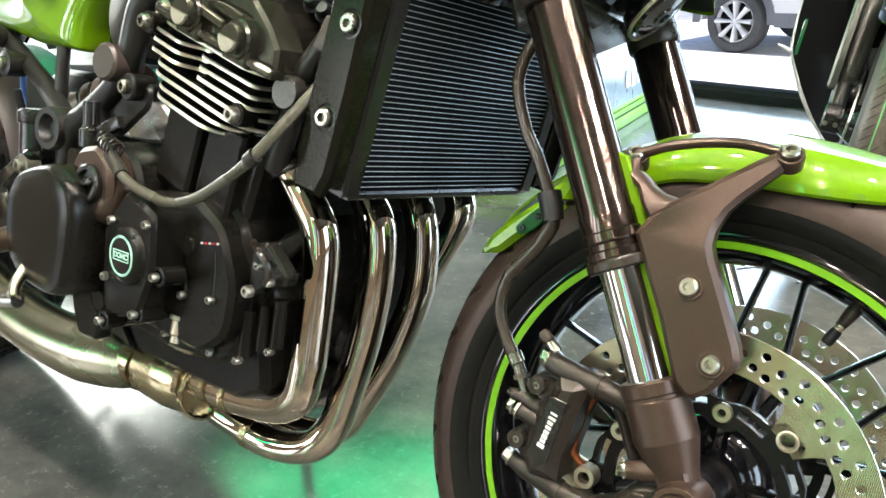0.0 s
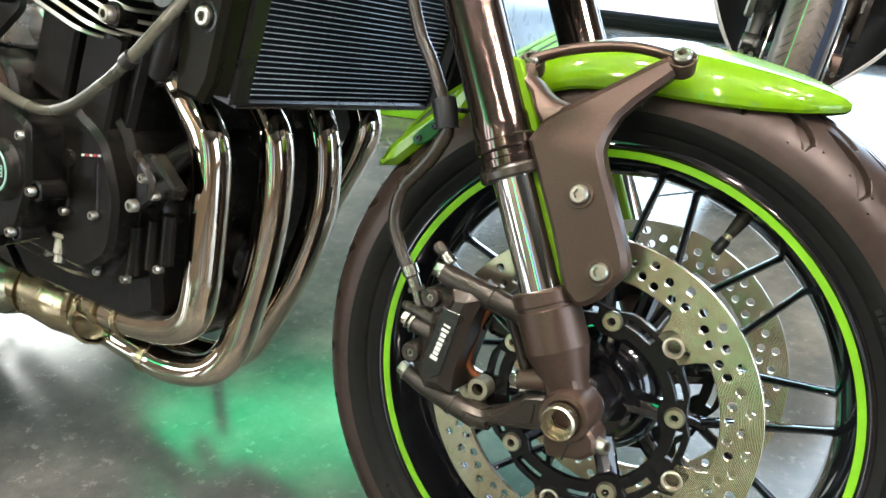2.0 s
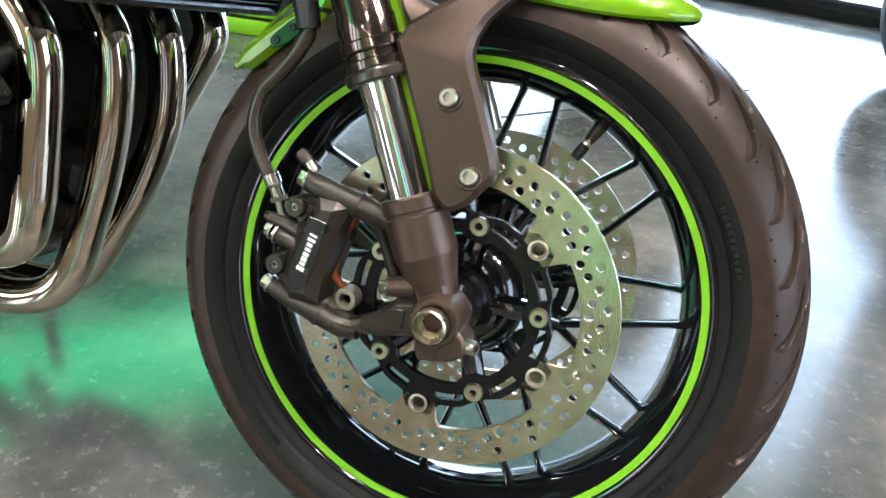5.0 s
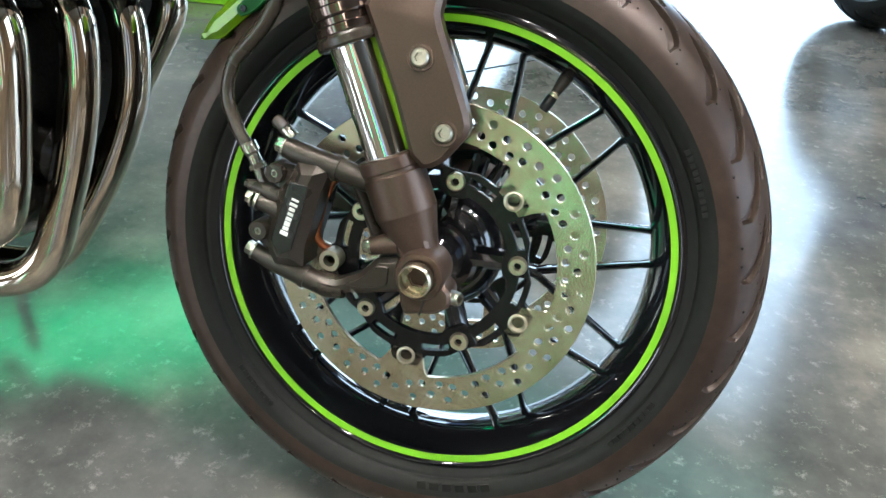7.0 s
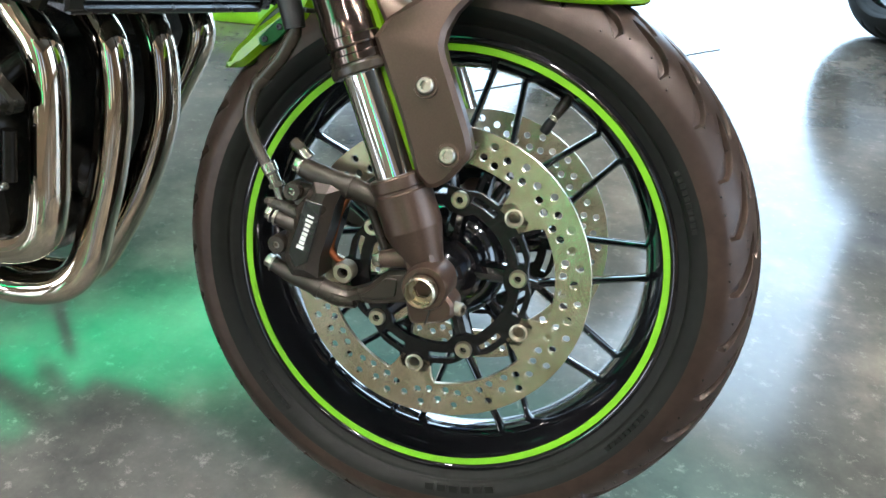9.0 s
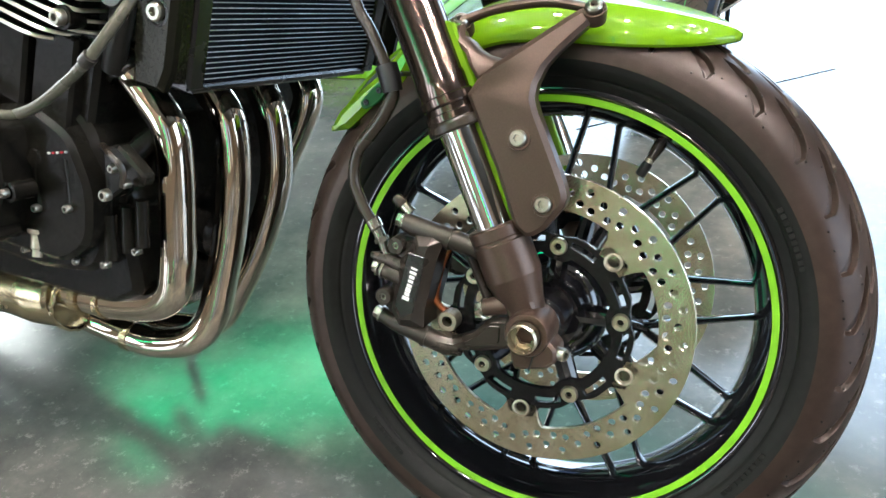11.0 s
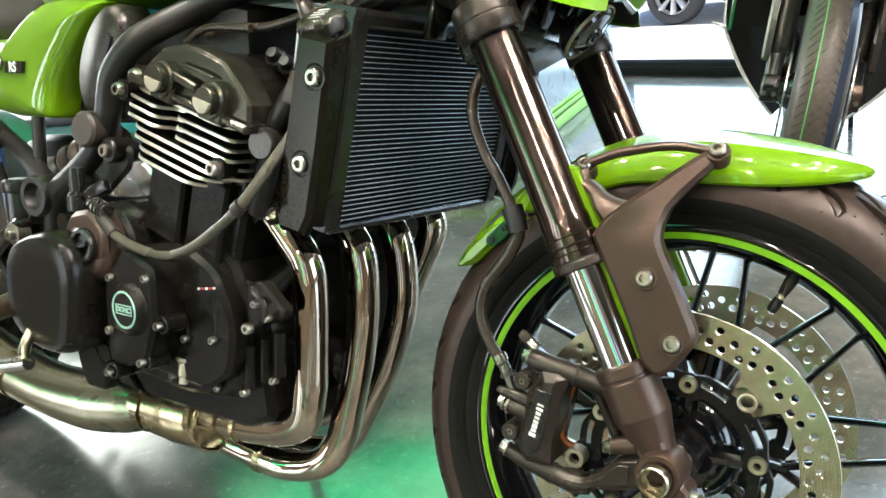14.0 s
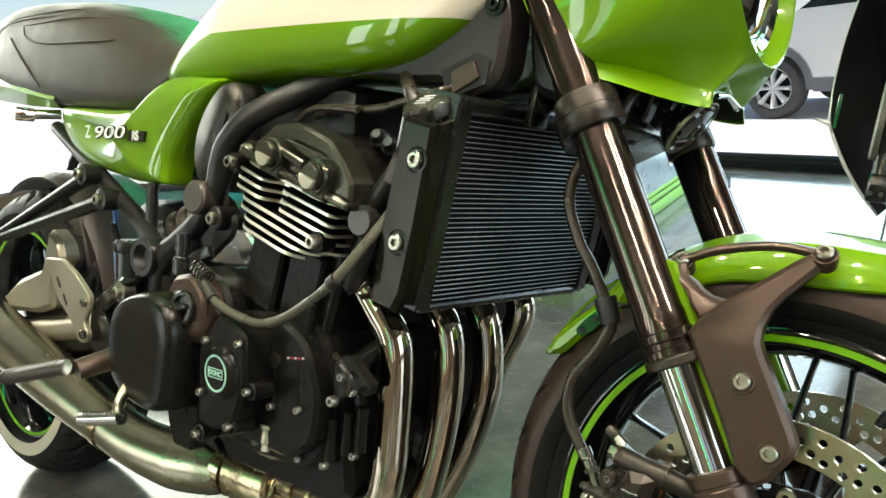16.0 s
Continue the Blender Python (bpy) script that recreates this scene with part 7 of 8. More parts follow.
part("swingarm_casting", casting, "alloy_warm", swing, "cream-gold cast swingarm end", sharp=40)
part("swingarm_box", Mesh().prism(rounded([(-1.578, 0.352), (-1.42, 0.366), (-1.311, 0.386), (-1.205, 0.368), (-1.11, 0.392), (-1.11, 0.345), (-1.212, 0.317), (-1.355, 0.298), (-1.519, 0.300)], 0.008, 3), 0.11, 0.045, bevel=0.008), "cover_black", swing)
part("hugger_side", Mesh().prism(rounded([(-1.483, 0.577), (-1.348, 0.567), (-1.299, 0.457), (-1.443, 0.477), (-1.476, 0.532)], 0.008, 3), 0.085, 0.015, bevel=0.004), "brown_plastic", swing)
part("hugger_step", Mesh().prism([(-1.466, 0.534), (-1.330, 0.527), (-1.330, 0.523), (-1.466, 0.530)], 0.099, 0.003), "dark", swing)
spg = Mesh()
for k in range(5):
    x, z, r = -0.855 - 0.035 * k, 0.600 - 0.010 * k, 0.032 - 0.001 * k
    spg.tube([(x + 0.013, -0.10, z + 0.008), (x, -0.10, z), (x - 0.013, -0.10, z - 0.008)], [r * 0.82, r, r * 0.82], 22)
part("rear_shock", spg, "spring", bike, "grey-brown horizontal shock spring")
res = Mesh().tube([(-0.955, -0.19, 0.53), (-0.955, -0.19, 0.46)], 0.026, 18).lathe([(0.028, 0), (0.029, 0.004), (0.029, 0.016), (0.024, 0.02), (0, 0.02)], (-0.955, -0.19, 0.53), (0, 0, 1), 24)
res.lathe([(0.006, 0), (0.006, 0.03), (0, 0.03)], (-0.985, -0.2, 0.545), (0, -0.3, 1), 12)
part("brake_reservoir", res, "satin_black", bike, "black rear brake reservoir")
bh = Mesh().tube(catmull([(-1.095, -0.15, 0.60), (-1.07, -0.16, 0.54), (-1.045, -0.17, 0.49), (-1.04, -0.17, 0.45)], 5), 0.0048, 10)
part("blue_hose", bh, "blue", bike, "thin blue hose")
tri = Mesh()
tri.tube([(-1.134, -0.17, 0.652), (-1.43, -0.215, 0.528)], [0.017, 0.012], 12, flat=0.7).tube([(-1.064, -0.175, 0.610), (-1.42, -0.215, 0.522)], [0.018, 0.013], 12, flat=0.7)
hanger = part("passenger_peg_hanger", tri, "frame_black", bike, "black passenger footrest hanger")
for x, z in ((-1.1320, 0.6500), (-1.0610, 0.6090)):
    part("hanger_bolt", Mesh().bolt((x, -0.195, z), (0, -1, 0), 0.010, 0.008).lathe([(0.018, -0.03), (0.019, -0.002), (0.011, 0.0)], (x, -0.195, z), (0, -1, 0), 24, slot=1), ["bolt", "frame_black"], hanger)
heel = Mesh().prism(rounded([(-1.1572, 0.5063), (-1.0924, 0.5095), (-1.0400, 0.4900), (-0.9893, 0.4600), (-0.9950, 0.4350), (-1.0130, 0.4166), (-0.9950, 0.3986), (-1.0040, 0.3830), (-1.0289, 0.3803), (-1.0475, 0.4043), (-1.1097, 0.4455)], 0.010, 3), 0.235, 0.008, bevel=0.002)
heel_ob = part("heel_guard", heel, "alloy_warm", bike, "champagne alloy heel guard plate")
for x, z in ((-1.0040, 0.4485), (-1.0060, 0.3968)):
    part("heel_bolt", Mesh().bolt((x, -0.244, z), (0, -1, 0), 0.0078, 0.006), "bolt", heel_ob)
# dark bars on the guard's face paint in shaded slots
for k in range(2):
    part("guard_dark_bar", Mesh().box((-1.100 + 0.024 * k, -0.2435, 0.470 - 0.026 * k), (0.004, 0.002, 0.02), pose(0, 0, 0, 0, -38, 0)), "dark", heel_ob)
pl = Mesh().prism(rounded([(-1.02, 0.445), (-0.985, 0.465), (-0.92, 0.498), (-0.90, 0.49), (-0.955, 0.450), (-0.985, 0.43), (-0.94, 0.40), (-0.93, 0.385), (-0.96, 0.372), (-1.0, 0.36), (-1.03, 0.375)], 0.012, 3), 0.205, 0.022, bevel=0.005)
hangr = part("footrest_hanger", pl, "satin_black", bike, "black footrest hanger with rubber peg")
part("hanger_bolt", Mesh().bolt((-0.9235, -0.228, 0.4725), (0, -1, 0), 0.0095, 0.008).lathe([(0.016, -0.02), (0.016, -0.001), (0.0095, 0)], (-0.9235, -0.228, 0.4725), (0, -1, 0), 24), "bolt", hangr)
peg = Mesh().tube([(-0.90, -0.245, 0.378), (-0.905, -0.30, 0.366)], [0.017, 0.015], 14)
peg.tube([(-0.925, -0.30, 0.368), (-1.03, -0.325, 0.340), (-1.10, -0.335, 0.322)], [0.015, 0.0135, 0.012], 14, slot=1, flat=0.8)
for k in range(12):
    t = k / 12
    peg.tube([(-0.945 - 0.14 * t, -0.304 - 0.028 * t, 0.3635 - 0.0375 * t), (-0.949 - 0.14 * t, -0.305 - 0.028 * t, 0.3625 - 0.0375 * t)], 0.0158, 12, slot=1, flat=0.8)
peg.lathe([(0.009, 0), (0.012, 0.003), (0, 0.006)], (-0.905, -0.312, 0.372), (0.2, -1, 0.2), 16, slot=2)
part("footrest", peg, ["bronze", "brown_plastic", "bolt"], hangr, "ribbed brown rubber footrest")
bp = Mesh().tube(catmull([(-0.82, -0.24, 0.40), (-0.80, -0.27, 0.368), (-0.785, -0.295, 0.342), (-0.768, -0.305, 0.328)], 6), [0.009, 0.0075, 0.008], 12)
bp.tube([(-0.765, -0.302, 0.327), (-0.846, -0.318, 0.310)], 0.0098, 14, slot=1)
for k in range(8):
    for j in range(3):
        bp.box((-0.772 - 0.008 * k, -0.306 - 0.0016 * k + 0.006 * (j - 1), 0.3355 - 0.0017 * k - 0.0012 * abs(j - 1)), (0.004, 0.004, 0.003), slot=1)
part("brake_pedal", bp, ["brushed", "alloy"], bike, "steel rear brake pedal with knurled tip")
lower = Mesh().prism(rounded([(-0.80, 0.345), (-0.745, 0.335), (-0.72, 0.30), (-0.73, 0.27), (-0.775, 0.268), (-0.79, 0.30)], 0.008, 3), 0.20, 0.02, bevel=0.004)
part("pedal_bracket", lower, "cover_black", bike, "")
clu = Mesh().box((-1.02, -0.10, 0.40), (0.2, 0.1, 0.2), None, 0.03).box((-1.03, -0.02, 0.55), (0.14, 0.2, 0.12), None, 0.03)
part("inner_cover", clu, "black_plastic", bike, "")
stand = Mesh().tube([(-0.80, 0.16, 0.26), (-0.86, 0.25, 0.10), (-0.875, 0.300, -0.055)], 0.011, 12).box((-0.885, 0.305, -0.070), (0.06, 0.05, 0.008), pose(0, 0, 0, 13.5, 0, 0), 0.002)
part("side_stand", stand, "satin_black", bike, "black side stand")

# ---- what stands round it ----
# emerald panel high at the back, added unseen for green reflections, and lamp strips behind the walker
sign = thing("emerald_glow_panel", "unseen emerald glowing panel added for the green floor reflection", "sign", m=pose(-2.9, 2.3, 2.45, 0, 0, 47))
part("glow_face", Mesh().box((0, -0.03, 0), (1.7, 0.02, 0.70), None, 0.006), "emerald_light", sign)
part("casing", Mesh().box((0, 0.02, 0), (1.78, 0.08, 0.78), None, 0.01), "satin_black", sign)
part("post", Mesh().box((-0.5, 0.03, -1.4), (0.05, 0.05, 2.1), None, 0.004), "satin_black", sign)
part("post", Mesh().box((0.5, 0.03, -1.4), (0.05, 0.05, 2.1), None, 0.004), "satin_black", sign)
# glowing box out of view, added to give the floor its teal tint
teal_box = thing("teal_fill_panel", "unseen glowing teal box added above the window to tint the floor", "lamp", m=FRONT @ pose(0.4, -0.12, 2.86))
part("glow_face", Mesh().box((0, -0.05, 0), (4.4, 0.02, 0.66), None, 0.006), "teal_light", teal_box)
part("casing", Mesh().box((0, 0.0, 0), (4.46, 0.08, 0.72), None, 0.01), "satin_black", teal_box)
strip = thing("light_strip", "thin emerald green lamp strip", "lamp", "lamp strips", m=pose(-1.9, -4.93, 1.7))
part("glow_tube", Mesh().box((0, 0.03, 0), (0.09, 0.04, 2.4), None, 0.01), "emerald_light", strip)
part("channel", Mesh().box((0, -0.02, 0), (0.12, 0.05, 2.46), None, 0.004), "white_paint", strip)
copy_thing(strip, pose(0.6, -4.93, 1.7))
# two more strips, added unseen to put green reflections on the engine covers
for z in (2.45, 2.80):
    copy_thing(strip, pose(-4.4, -4.93, z, 0, 90, 0))
copy_thing(strip, pose(-1.3, -1.3, 3.255, -90, 0, 90))
copy_thing(strip, pose(-1.3, 0.9, 3.255, -90, 0, 90))


def road_bike(label, m, turn=0):
    """A dark faired motorcycle seen from the front: wheel, fork, fairing, stand."""
    b = thing("parked_motorcycle", label, "motorcycle", "parked motorcycles", m=m)
    w = part("front_wheel", rim_mesh(0.0445, 0.2185), "gloss_black", b, m=HUB @ Matrix.Rotation(radians(turn), 4, 'Z'))
    prof = [(0.2140, 0.044), (0.2200, 0.049), (0.2350, 0.0575), (0.2480, 0.0598), (0.2590, 0.0580), (0.2720, 0.0510), (0.2830, 0.0405), (0.2925, 0.0265), (0.2980, 0.0130)]
    run = catmull([(r, y, 0) for r, y in prof] + [(0.3, 0.0, 0)] + [(r, -y, 0) for r, y in prof[::-1]], 4)
    tyre = part("tyre", Mesh().lathe([(q[0], q[1]) for q in run], (0, 0, 0), (0, 1, 0), 96), "dusty_tread", w, "grey-brown tyre with a thin green line")
    # thin raised dark strips paint in the shaded tread grooves
    cuts = Mesh()
    for k in range(76):
        for y0, y1, lead, ph in ((-0.046, -0.020, 0.085, 0.0), (-0.016, 0.012, 0.110, 0.4), (0.020, 0.040, -0.060, 0.2)):
            if y0 == -0.016 and k % 3:
                continue
            pts = []
            for q in np.linspace(0, 1, 7):
                y = y0 + (y1 - y0) * q
                rr = float(np.interp(abs(y), [c[1] for c in prof[::-1]][0:6], [c[0] for c in prof[::-1]][0:6])) if abs(y) > 0.013 else 0.2985
                a = 2 * math.pi * (k + ph) / 76 + lead * q
                pts.append((rr * math.cos(a), y, rr * math.sin(a)))
            cuts.tube(pts, [0.0003, 0.0011, 0.0015, 0.0015, 0.0015, 0.0011, 0.0003], 5)
    tagged(part("tread_dark_strips", cuts, "dark", w), kind="stuff")
    part("tyre_line", stripe_mesh(0.2968, 0.2962, -0.0185, -0.0205), "green_line", w)
    # this wide band paints in the bluish reflection on the tyre's side
    part("tyre_line", stripe_mesh(0.2895, 0.2760, 0.0340, 0.0495), "slate", w)
    for s in (-1, 1):
        part("brake_disc", Mesh().prism(ring_points(0.15, 60), 0.072 if s < 0 else -0.077, 0.005, [ring_points(0.11, 48)]), "alloy", w)
    part("hub", Mesh().lathe([(0.0, -0.09), (0.03, -0.09), (0.05, -0.06), (0.05, 0.06), (0.03, 0.09), (0, 0.09)], seg=24), "gloss_black", w)
    for k in range(5):
        a = math.radians(72 * k)
        part("spoke", Mesh().tube([(0.04 * math.cos(a), 0, 0.04 * math.sin(a)), (0.195 * math.cos(a), 0, 0.195 * math.sin(a))], 0.012, 8), "gloss_black", w)
    for s in (-1, 1):
        fy = -0.112 if s < 0 else 0.088
        leg = part("fork_leg", Mesh().lathe([(0.016, 0.0), (0.020, 0.03), (0.022, 0.09), (0.030, 0.10), (0.035, 0.13), (0.035, 0.50), (0, 0.5)], (-0.012, fy, 0.3), FORK_AXIS, 24), "guard_grey" if s < 0 else "caliper", b)
        part("fork_guard", Mesh().prism(rounded([(-0.050, 0.385), (0.030, 0.375), (0.012, 0.47), (-0.03, 0.60), (-0.12, 0.60), (-0.09, 0.5)], 0.012, 3), 0.128 if s < 0 else -0.126, 0.020, bevel=0.006), "guard_grey" if s < 0 else "caliper", leg)
        part("caliper", Mesh().prism(rounded([(-0.135, 0.30), (-0.075, 0.27), (-0.055, 0.36), (-0.085, 0.42), (-0.125, 0.40)], 0.012, 3), 0.070 if s < 0 else -0.130, 0.060, bevel=0.010), "satin_black", leg)
        cb = Mesh().prism(rounded([(-0.040, 0.335), (-0.036, 0.272), (0.018, 0.268), (0.026, 0.280), (0.022, 0.318), (0.006, 0.340)], 0.006, 3), -fy - 0.022, 0.044, bevel=0.005)
        part("axle_clamp", cb, "satin_black" if s < 0 else "bronze", leg)
        for q in (-0.012, 0.013):
            part("clamp_bolt", Mesh().bolt((0.024, fy + q, 0.293), (1, 0, 0), 0.0062, 0.006), "bolt", leg)
    fd = []
    for a in np.linspace(66, 150, 24):
        t = math.radians(a)
        k = min(1, (a - 58) / 14)
        fd.append([(r * math.cos(t), y * k, 0.3 + r * math.sin(t)) for r, y in ((0.28, -0.088), (0.315, -0.085), (0.332, -0.05), (0.336, 0), (0.332, 0.05), (0.315, 0.085), (0.28, 0.088), (0.276, 0.084), (0.31, 0.08), (0.329, 0), (0.31, -0.08), (0.276, -0.084))])
    part("mudguard", Mesh().grid([catmull(q + q[:1], 3)[:-1] for q in fd], close_u=True), "gloss_black", b, sharp=60)
    fair = []
    for x, zb, zt, w_ in ((-0.03, 0.84, 1.00, 0.05), (-0.06, 0.78, 1.05, 0.13), (-0.12, 0.70, 1.08, 0.185), (-0.20, 0.60, 1.10, 0.215), (-0.29, 0.46, 1.11, 0.228), (-0.37, 0.32, 1.09, 0.230), (-0.46, 0.24, 1.04, 0.226), (-0.62, 0.22, 0.93, 0.20), (-0.80, 0.30, 0.82, 0.14), (-0.86, 0.40, 0.74, 0.06)):
        row = []
        for j in range(36):
            t = 2 * math.pi * j / 36
            c, s2 = math.cos(t), math.sin(t)
            z = (zb + zt) / 2 - (zt - zb) / 2 * np.sign(c) * abs(c) ** 0.75
            row.append((x - 0.02 * abs(s2), w_ * np.interp(z, [0.22, 0.5, 0.78, 1.1], [0.42, 0.75, 1.0, 0.85]) * np.sign(s2) * abs(s2) ** 0.7, z))
        fair.append(row)
    dense = [catmull([r[i] for r in fair], 3) for i in range(36)]
    fr3 = part("fairing", Mesh().grid([list(r) for r in zip(*dense)], close_u=True), "gloss_black", b, "gloss black fairing", sharp=60)
    for s in (-1, 1):
        line = catmull([(-0.22, s * 0.255, 0.80), (-0.27, s * 0.276, 0.67), (-0.30, s * 0.284, 0.56), (-0.30, s * 0.282, 0.47), (-0.30, s * 0.272, 0.40), (-0.31, s * 0.240, 0.335), (-0.32, s * 0.205, 0.275), (-0.33, s * 0.152, 0.205), (-0.34, s * 0.095, 0.145)], 5)
        side = [[q, (q[0] - 0.02, q[1] * 0.97, q[2] - 0.004), (q[0] - 0.16, q[1] * 0.99, q[2] - 0.008), (q[0] - 0.34, q[1] * 0.93, q[2] + 0.02), (q[0] - 0.34, q[1] * 0.90, q[2] + 0.02), (q[0] - 0.16, q[1] * 0.95, q[2] - 0.008), (q[0] - 0.012, q[1] * 0.92, q[2] + 0.004)] for q in line]
        part("side_fairing", Mesh().grid(side, close_u=True), "black_plastic", fr3, sharp=50)
        lining = [[q, (q[0] - 0.03, q[1] * 0.82, q[2] + 0.015), (q[0] - 0.07, q[1] * 0.55, q[2] + 0.03), (q[0] - 0.075, q[1] * 0.55, q[2] + 0.034), (q[0] - 0.035, q[1] * 0.82, q[2] + 0.019)] for q in line]
        part("inner_fairing", Mesh().grid(lining, close_u=True), "black_plastic", fr3, sharp=50)
        part("edge_trim", Mesh().tube(line, [float(np.interp(k, [0, 14, 30, len(line) - 1], [0.0025, 0.003, 0.006, 0.004])) for k in range(len(line))], 8), "white_paint", fr3, "thin white trim line")
        part("fairing_tab", Mesh().tube([(-0.285, s * 0.272, 0.405), (-0.275, s * 0.312, 0.418)], [0.006, 0.003], 8), "white_paint", fr3)
        part("green_panel", Mesh().prism(rounded([(-0.262, 0.500), (-0.252, 0.40), (-0.30, 0.40), (-0.32, 0.50)], 0.008, 2), 0.252 if s < 0 else -0.262, 0.010, bevel=0.002), "dark_green", fr3)
        lens = Mesh().ball((-0.085, s * 0.175, 0.815), (0.045, 0.035, 0.05), 18, 12)
        part("indicator", lens, "amber", fr3, "amber indicator lens")
        part("sticker", Mesh().box((-0.115, s * 0.195, 0.895), (0.05, 0.03, 0.022), pose(0, 0, 0, 0, 20, -s * 40), 0.004), "red", fr3)
    eng = Mesh().box((-0.62, 0, 0.42), (0.4, 0.34, 0.36), None, 0.05).box((-0.40, 0, 0.52), (0.05, 0.34, 0.26), None, 0.01)
    part("engine", eng, "engine_black", b)
    tk = Mesh().ball((-0.62, 0, 0.88), (0.30, 0.16, 0.15))
    part("tank", tk, "gloss_black", b)
    part("seat", Mesh().ball((-1.1, 0, 0.86), (0.34, 0.13, 0.08)), "seat", b)
    rw = part("rear_wheel", rim_mesh(0.06, 0.2185), "gloss_black", b, m=Matrix.Translation((-1.38, 0, 0.31)))
    part("tyre", tyre_mesh(0.31, 0.085, 0.2185, 420, 70, radians(15)), "rubber", rw)
    # solid disc added so that the wheel's floor reflection shows no hole
    part("wheel_blank", Mesh().lathe([(0, -0.012), (0.205, -0.016), (0.214, -0.04), (0.214, 0.04), (0.205, 0.016), (0, 0.012)], seg=40), "gloss_black", rw)
    part("swingarm", Mesh().box((-1.05, -0.12, 0.34), (0.5, 0.04, 0.07), None, 0.01).box((-1.05, 0.12, 0.34), (0.5, 0.04, 0.07), None, 0.01), "satin_black", b)
    sd = Mesh().tube([(-0.62, 0.10, 0.27), (-0.72, 0.15, 0.12), (-0.80, 0.180, -0.025)], 0.009, 10).box((-0.81, 0.195, -0.036), (0.045, 0.07, 0.006), pose(0, 0, 0, 12, 0, 0), 0.002)
    part("side_stand", sd, "satin_black", b, "black side stand")
    mr = Mesh().tube([(-0.35, 0.2, 1.05), (-0.34, 0.3, 1.1)], 0.008, 8).ball((-0.34, 0.34, 1.11), (0.02, 0.07, 0.04))
    part("mirror", mr, "black_plastic", b)
    return b


LEAN_B = Matrix.Rotation(radians(-11), 4, 'X')
road_bike("gloss black faired sport motorcycle with amber indicators on its stand", pose(-0.250, 1.628, 0.002, 0, 0, -79) @ LEAN_B)
road_bike("dark parked motorcycle standing askew beside the roadster", pose(1.33, 1.055, 0.002, 0, 0, -60) @ LEAN_B)


def green_bike(m):
    b = thing("green_motorcycle", "dark green motorcycle parked behind the roadster", "motorcycle", "parked motorcycles", m=m)
    w = part("front_wheel", rim_mesh(0.0445, 0.2185), "gloss_black", b, m=HUB)
    part("tyre", tyre_mesh(0.300, 0.060, 0.2185, 160, 30, radians(12)), "rubber", w)
    rw = part("rear_wheel", rim_mesh(0.0445, 0.2185), "gloss_black", b, m=Matrix.Translation((-1.4, 0, 0.3)))
    part("tyre", tyre_mesh(0.300, 0.080, 0.2185, 160, 30, radians(12)), "rubber", rw)
    part("fairing", Mesh().prism(rounded([(-0.05, 0.95), (-0.2, 0.55), (-0.6, 0.35), (-0.9, 0.5), (-0.85, 0.85), (-0.55, 1.0), (-0.3, 1.12)], 0.05, 4), -0.16, 0.32, bevel=0.05), "dark_green", b)
    part("seat", Mesh().ball((-1.15, 0, 0.88), (0.4, 0.13, 0.09)), "seat", b)
    part("engine", Mesh().box((-0.65, 0, 0.42), (0.5, 0.3, 0.3), None, 0.04), "engine_black", b)
    part("fork_leg", Mesh().tube([(0, -0.1, 0.3), (-0.25, -0.1, 0.9)], 0.026, 12), "satin_black", b)
    part("fork_leg", Mesh().tube([(0, 0.1, 0.3), (-0.25, 0.1, 0.9)], 0.026, 12), "satin_black", b)
    return b


green_bike(pose(-2.35, 1.35, 0.002, 0, 0, 8) @ LEAN_B)
# long display plinth running to the window: grey-blue sides over a lime striped foot
cabm = thing("display_plinth", "long grey-blue display plinth with a lime striped foot", "plinth", m=pose(-1.49, 3.29, 0, 0, 0, 98.8))
part("body", Mesh().box((-0.885, 0.25, 0.345), (1.77, 0.5, 0.50), None, 0.010), "plinth_blue", cabm)
part("foot_band", Mesh().box((-0.885, 0.25, 0.025), (1.782, 0.512, 0.048), None, 0.004), "lime_stripe", cabm)
part("joint", Mesh().box((-0.885, 0.25, 0.055), (1.766, 0.496, 0.012), None, 0.001), "dark", cabm)
part("stripe", Mesh().box((-0.885, 0.25, 0.071), (1.782, 0.512, 0.020), None, 0.002), "lime_stripe", cabm)
part("joint", Mesh().box((-0.885, 0.25, 0.0845), (1.766, 0.496, 0.007), None, 0.001), "dark", cabm)
part("stripe", Mesh().box((-0.885, 0.25, 0.094), (1.782, 0.512, 0.012), None, 0.002), "lime_stripe", cabm)
bars = Mesh()
for k in range(9):
    bars.box((-0.04 - 0.075 * k, -0.002, 0.205), (0.052, 0.008, 0.085 if k % 2 else 0.075))
part("lettering", bars, "light_mark", cabm, "row of plain pale bars")
part("top_edge", Mesh().box((-0.885, 0.25, 0.608), (1.80, 0.53, 0.026), None, 0.006), "satin_black", cabm)
# teal cabinet seen low behind the rear frame
tc_ = thing("low_cabinet", "teal painted low cabinet behind the motorcycles", "cabinet", m=pose(-2.6, 0.9, 0, 0, 0, 15))
part("body", Mesh().box((0, 0, 0.22), (0.7, 0.4, 0.44), None, 0.012), "teal", tc_)
part("top", Mesh().box((0, 0, 0.455), (0.74, 0.44, 0.03), None, 0.006), "black_plastic", tc_)


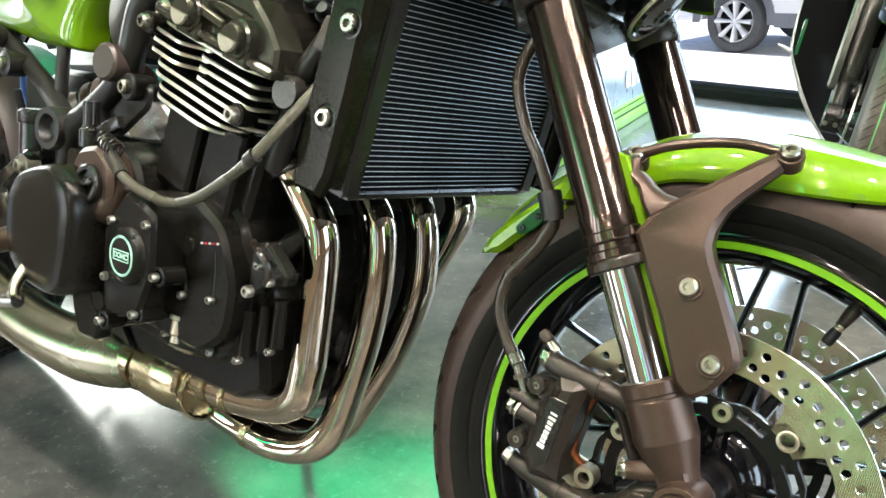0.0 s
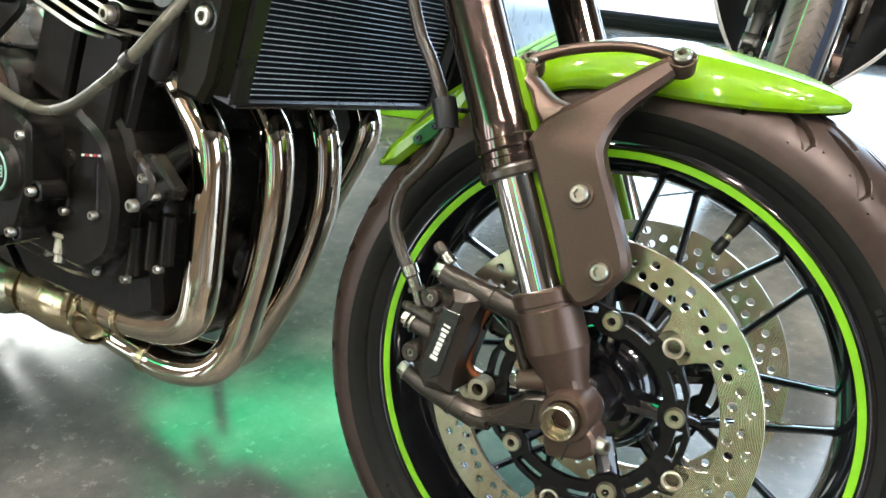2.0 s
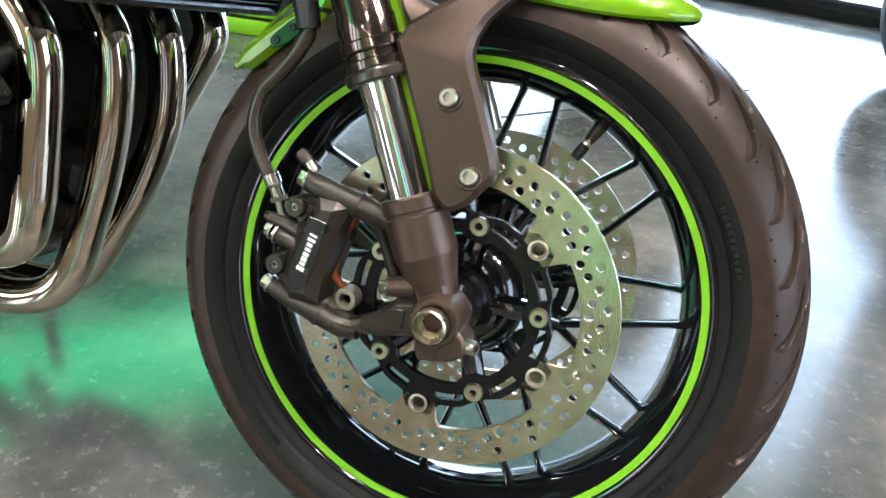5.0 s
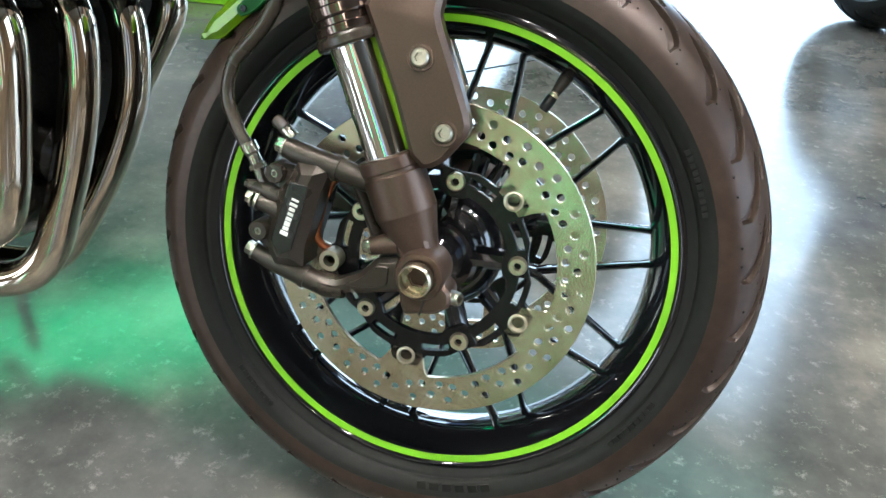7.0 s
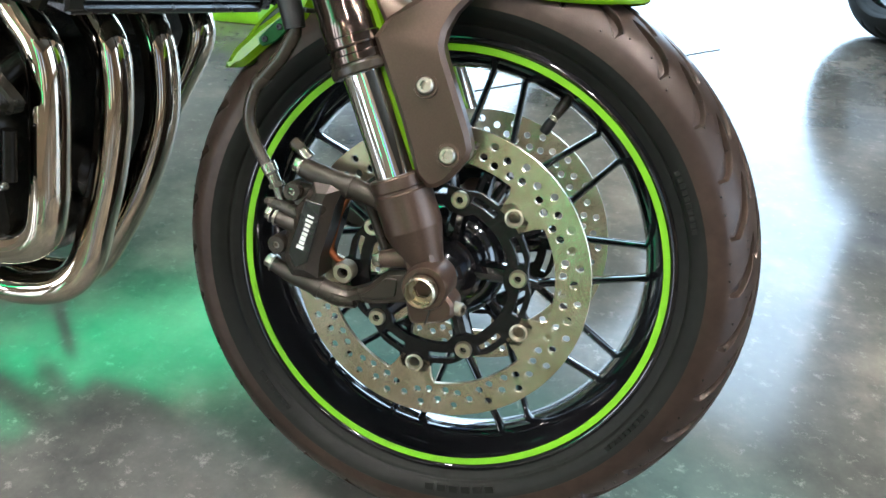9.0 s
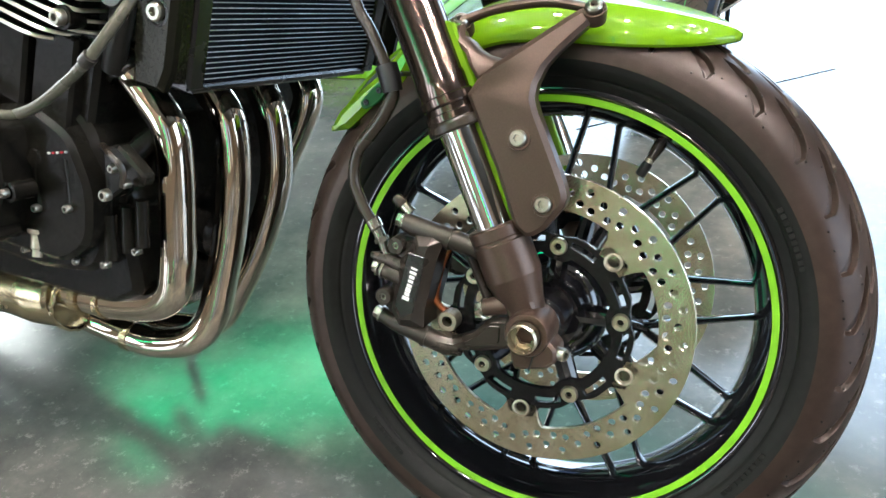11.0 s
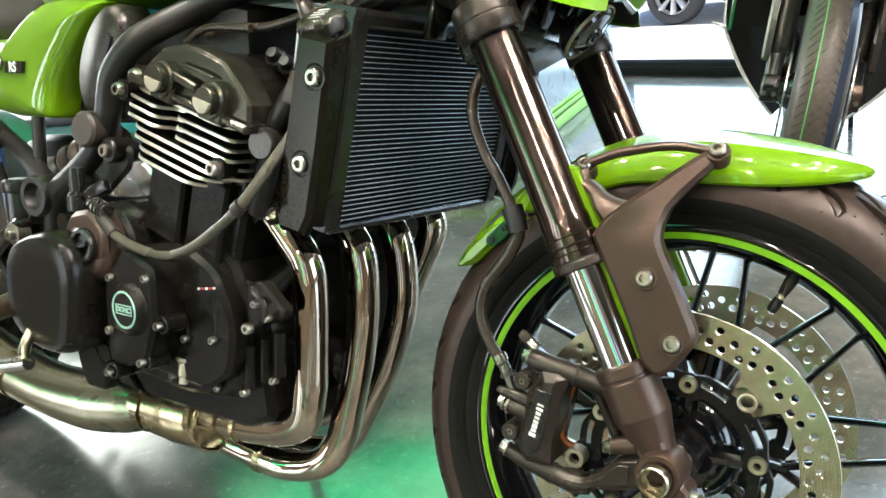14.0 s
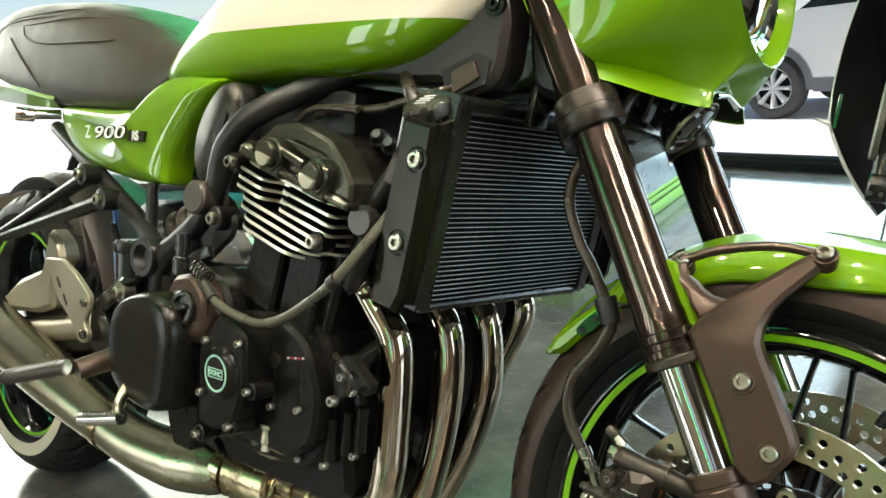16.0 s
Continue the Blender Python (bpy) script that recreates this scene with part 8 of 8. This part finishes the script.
def car(m):
    """A white small car seen low from its side."""
    c = thing("car", "white car parked across the street", "car", m=m)
    prof = [(-2.0, 0.35), (-1.95, 0.75), (-1.75, 1.0), (-1.1, 1.08), (-0.45, 1.5), (0.9, 1.52), (1.5, 1.1), (1.95, 0.98), (2.05, 0.6), (2.0, 0.35)]
    base = [(2.0, 0.30)]
    for cx_ in (1.28, -1.28):
        base += [(cx_ + 0.40 * math.cos(t), 0.32 + 0.40 * math.sin(t)) for t in np.linspace(0.0, math.pi, 14)]
    base += [(-2.0, 0.30)]
    body = part("body", Mesh().prism(prof + base, -0.84, 1.68, bevel=0.06), "car_white", c)
    for cx_ in (1.28, -1.28):
        arch = [(cx_ + 0.47 * math.cos(t), 0.32 + 0.47 * math.sin(t)) for t in np.linspace(-0.05, math.pi + 0.05, 16)] + [(cx_ + 0.385 * math.cos(t), 0.32 + 0.385 * math.sin(t)) for t in np.linspace(math.pi + 0.05, -0.05, 16)]
        part("wheel_arch", Mesh().prism(arch, 0.835, 0.02, bevel=0.004), "car_trim", body)
    part("side_skirt", Mesh().prism([(-0.82, 0.28), (0.82, 0.28), (0.82, 0.42), (-0.82, 0.42)], 0.835, 0.02, bevel=0.005), "car_trim", body)
    part("side_window", Mesh().prism([(-0.95, 1.1), (-0.42, 1.43), (0.85, 1.45), (1.3, 1.12)], 0.841, 0.004), "gloss_black", body)
    for cx_ in (1.28, -1.28):
        for s in (-1, 1):
            w = part("wheel", Mesh().lathe([(0.21, -0.02), (0.215, 0.02), (0.22, 0.03), (0.20, 0.035), (0.19, 0.0)], (cx_, s * 0.76, 0.32), (0, s, 0), 40), "car_white", c)
            part("tyre", Mesh().lathe([(0.215, -0.14), (0.30, -0.13), (0.325, -0.1), (0.325, 0.03), (0.305, 0.06), (0.23, 0.065), (0.215, 0.05)], (cx_, s * 0.76, 0.32), (0, s, 0), 48), "car_tyre", w)
            part("dark_hub", Mesh().lathe([(0.21, -0.06), (0, -0.06)], (cx_, s * 0.76, 0.32), (0, s, 0), 30), "dark", w)
            for k in range(8):
                sp_ = Mesh()
                a = 2 * math.pi * k / 8
                sp_.tube([(cx_ + 0.03 * math.cos(a), s * 0.775, 0.32 + 0.03 * math.sin(a)), (cx_ + 0.12 * math.cos(a), s * 0.785, 0.32 + 0.12 * math.sin(a)), (cx_ + 0.2 * math.cos(a), s * 0.78, 0.32 + 0.2 * math.sin(a))], [0.044, 0.054, 0.078], 8, flat=0.4)
                part("spoke", sp_, "car_white", w)
            part("wheel_cap", Mesh().lathe([(0.0, 0.03), (0.05, 0.025), (0.055, 0.0)], (cx_, s * 0.77, 0.32), (0, s, 0), 20), "car_white", w)
    return c


car(pose(-1.50, 8.65, -0.40, 0, 0, -10))
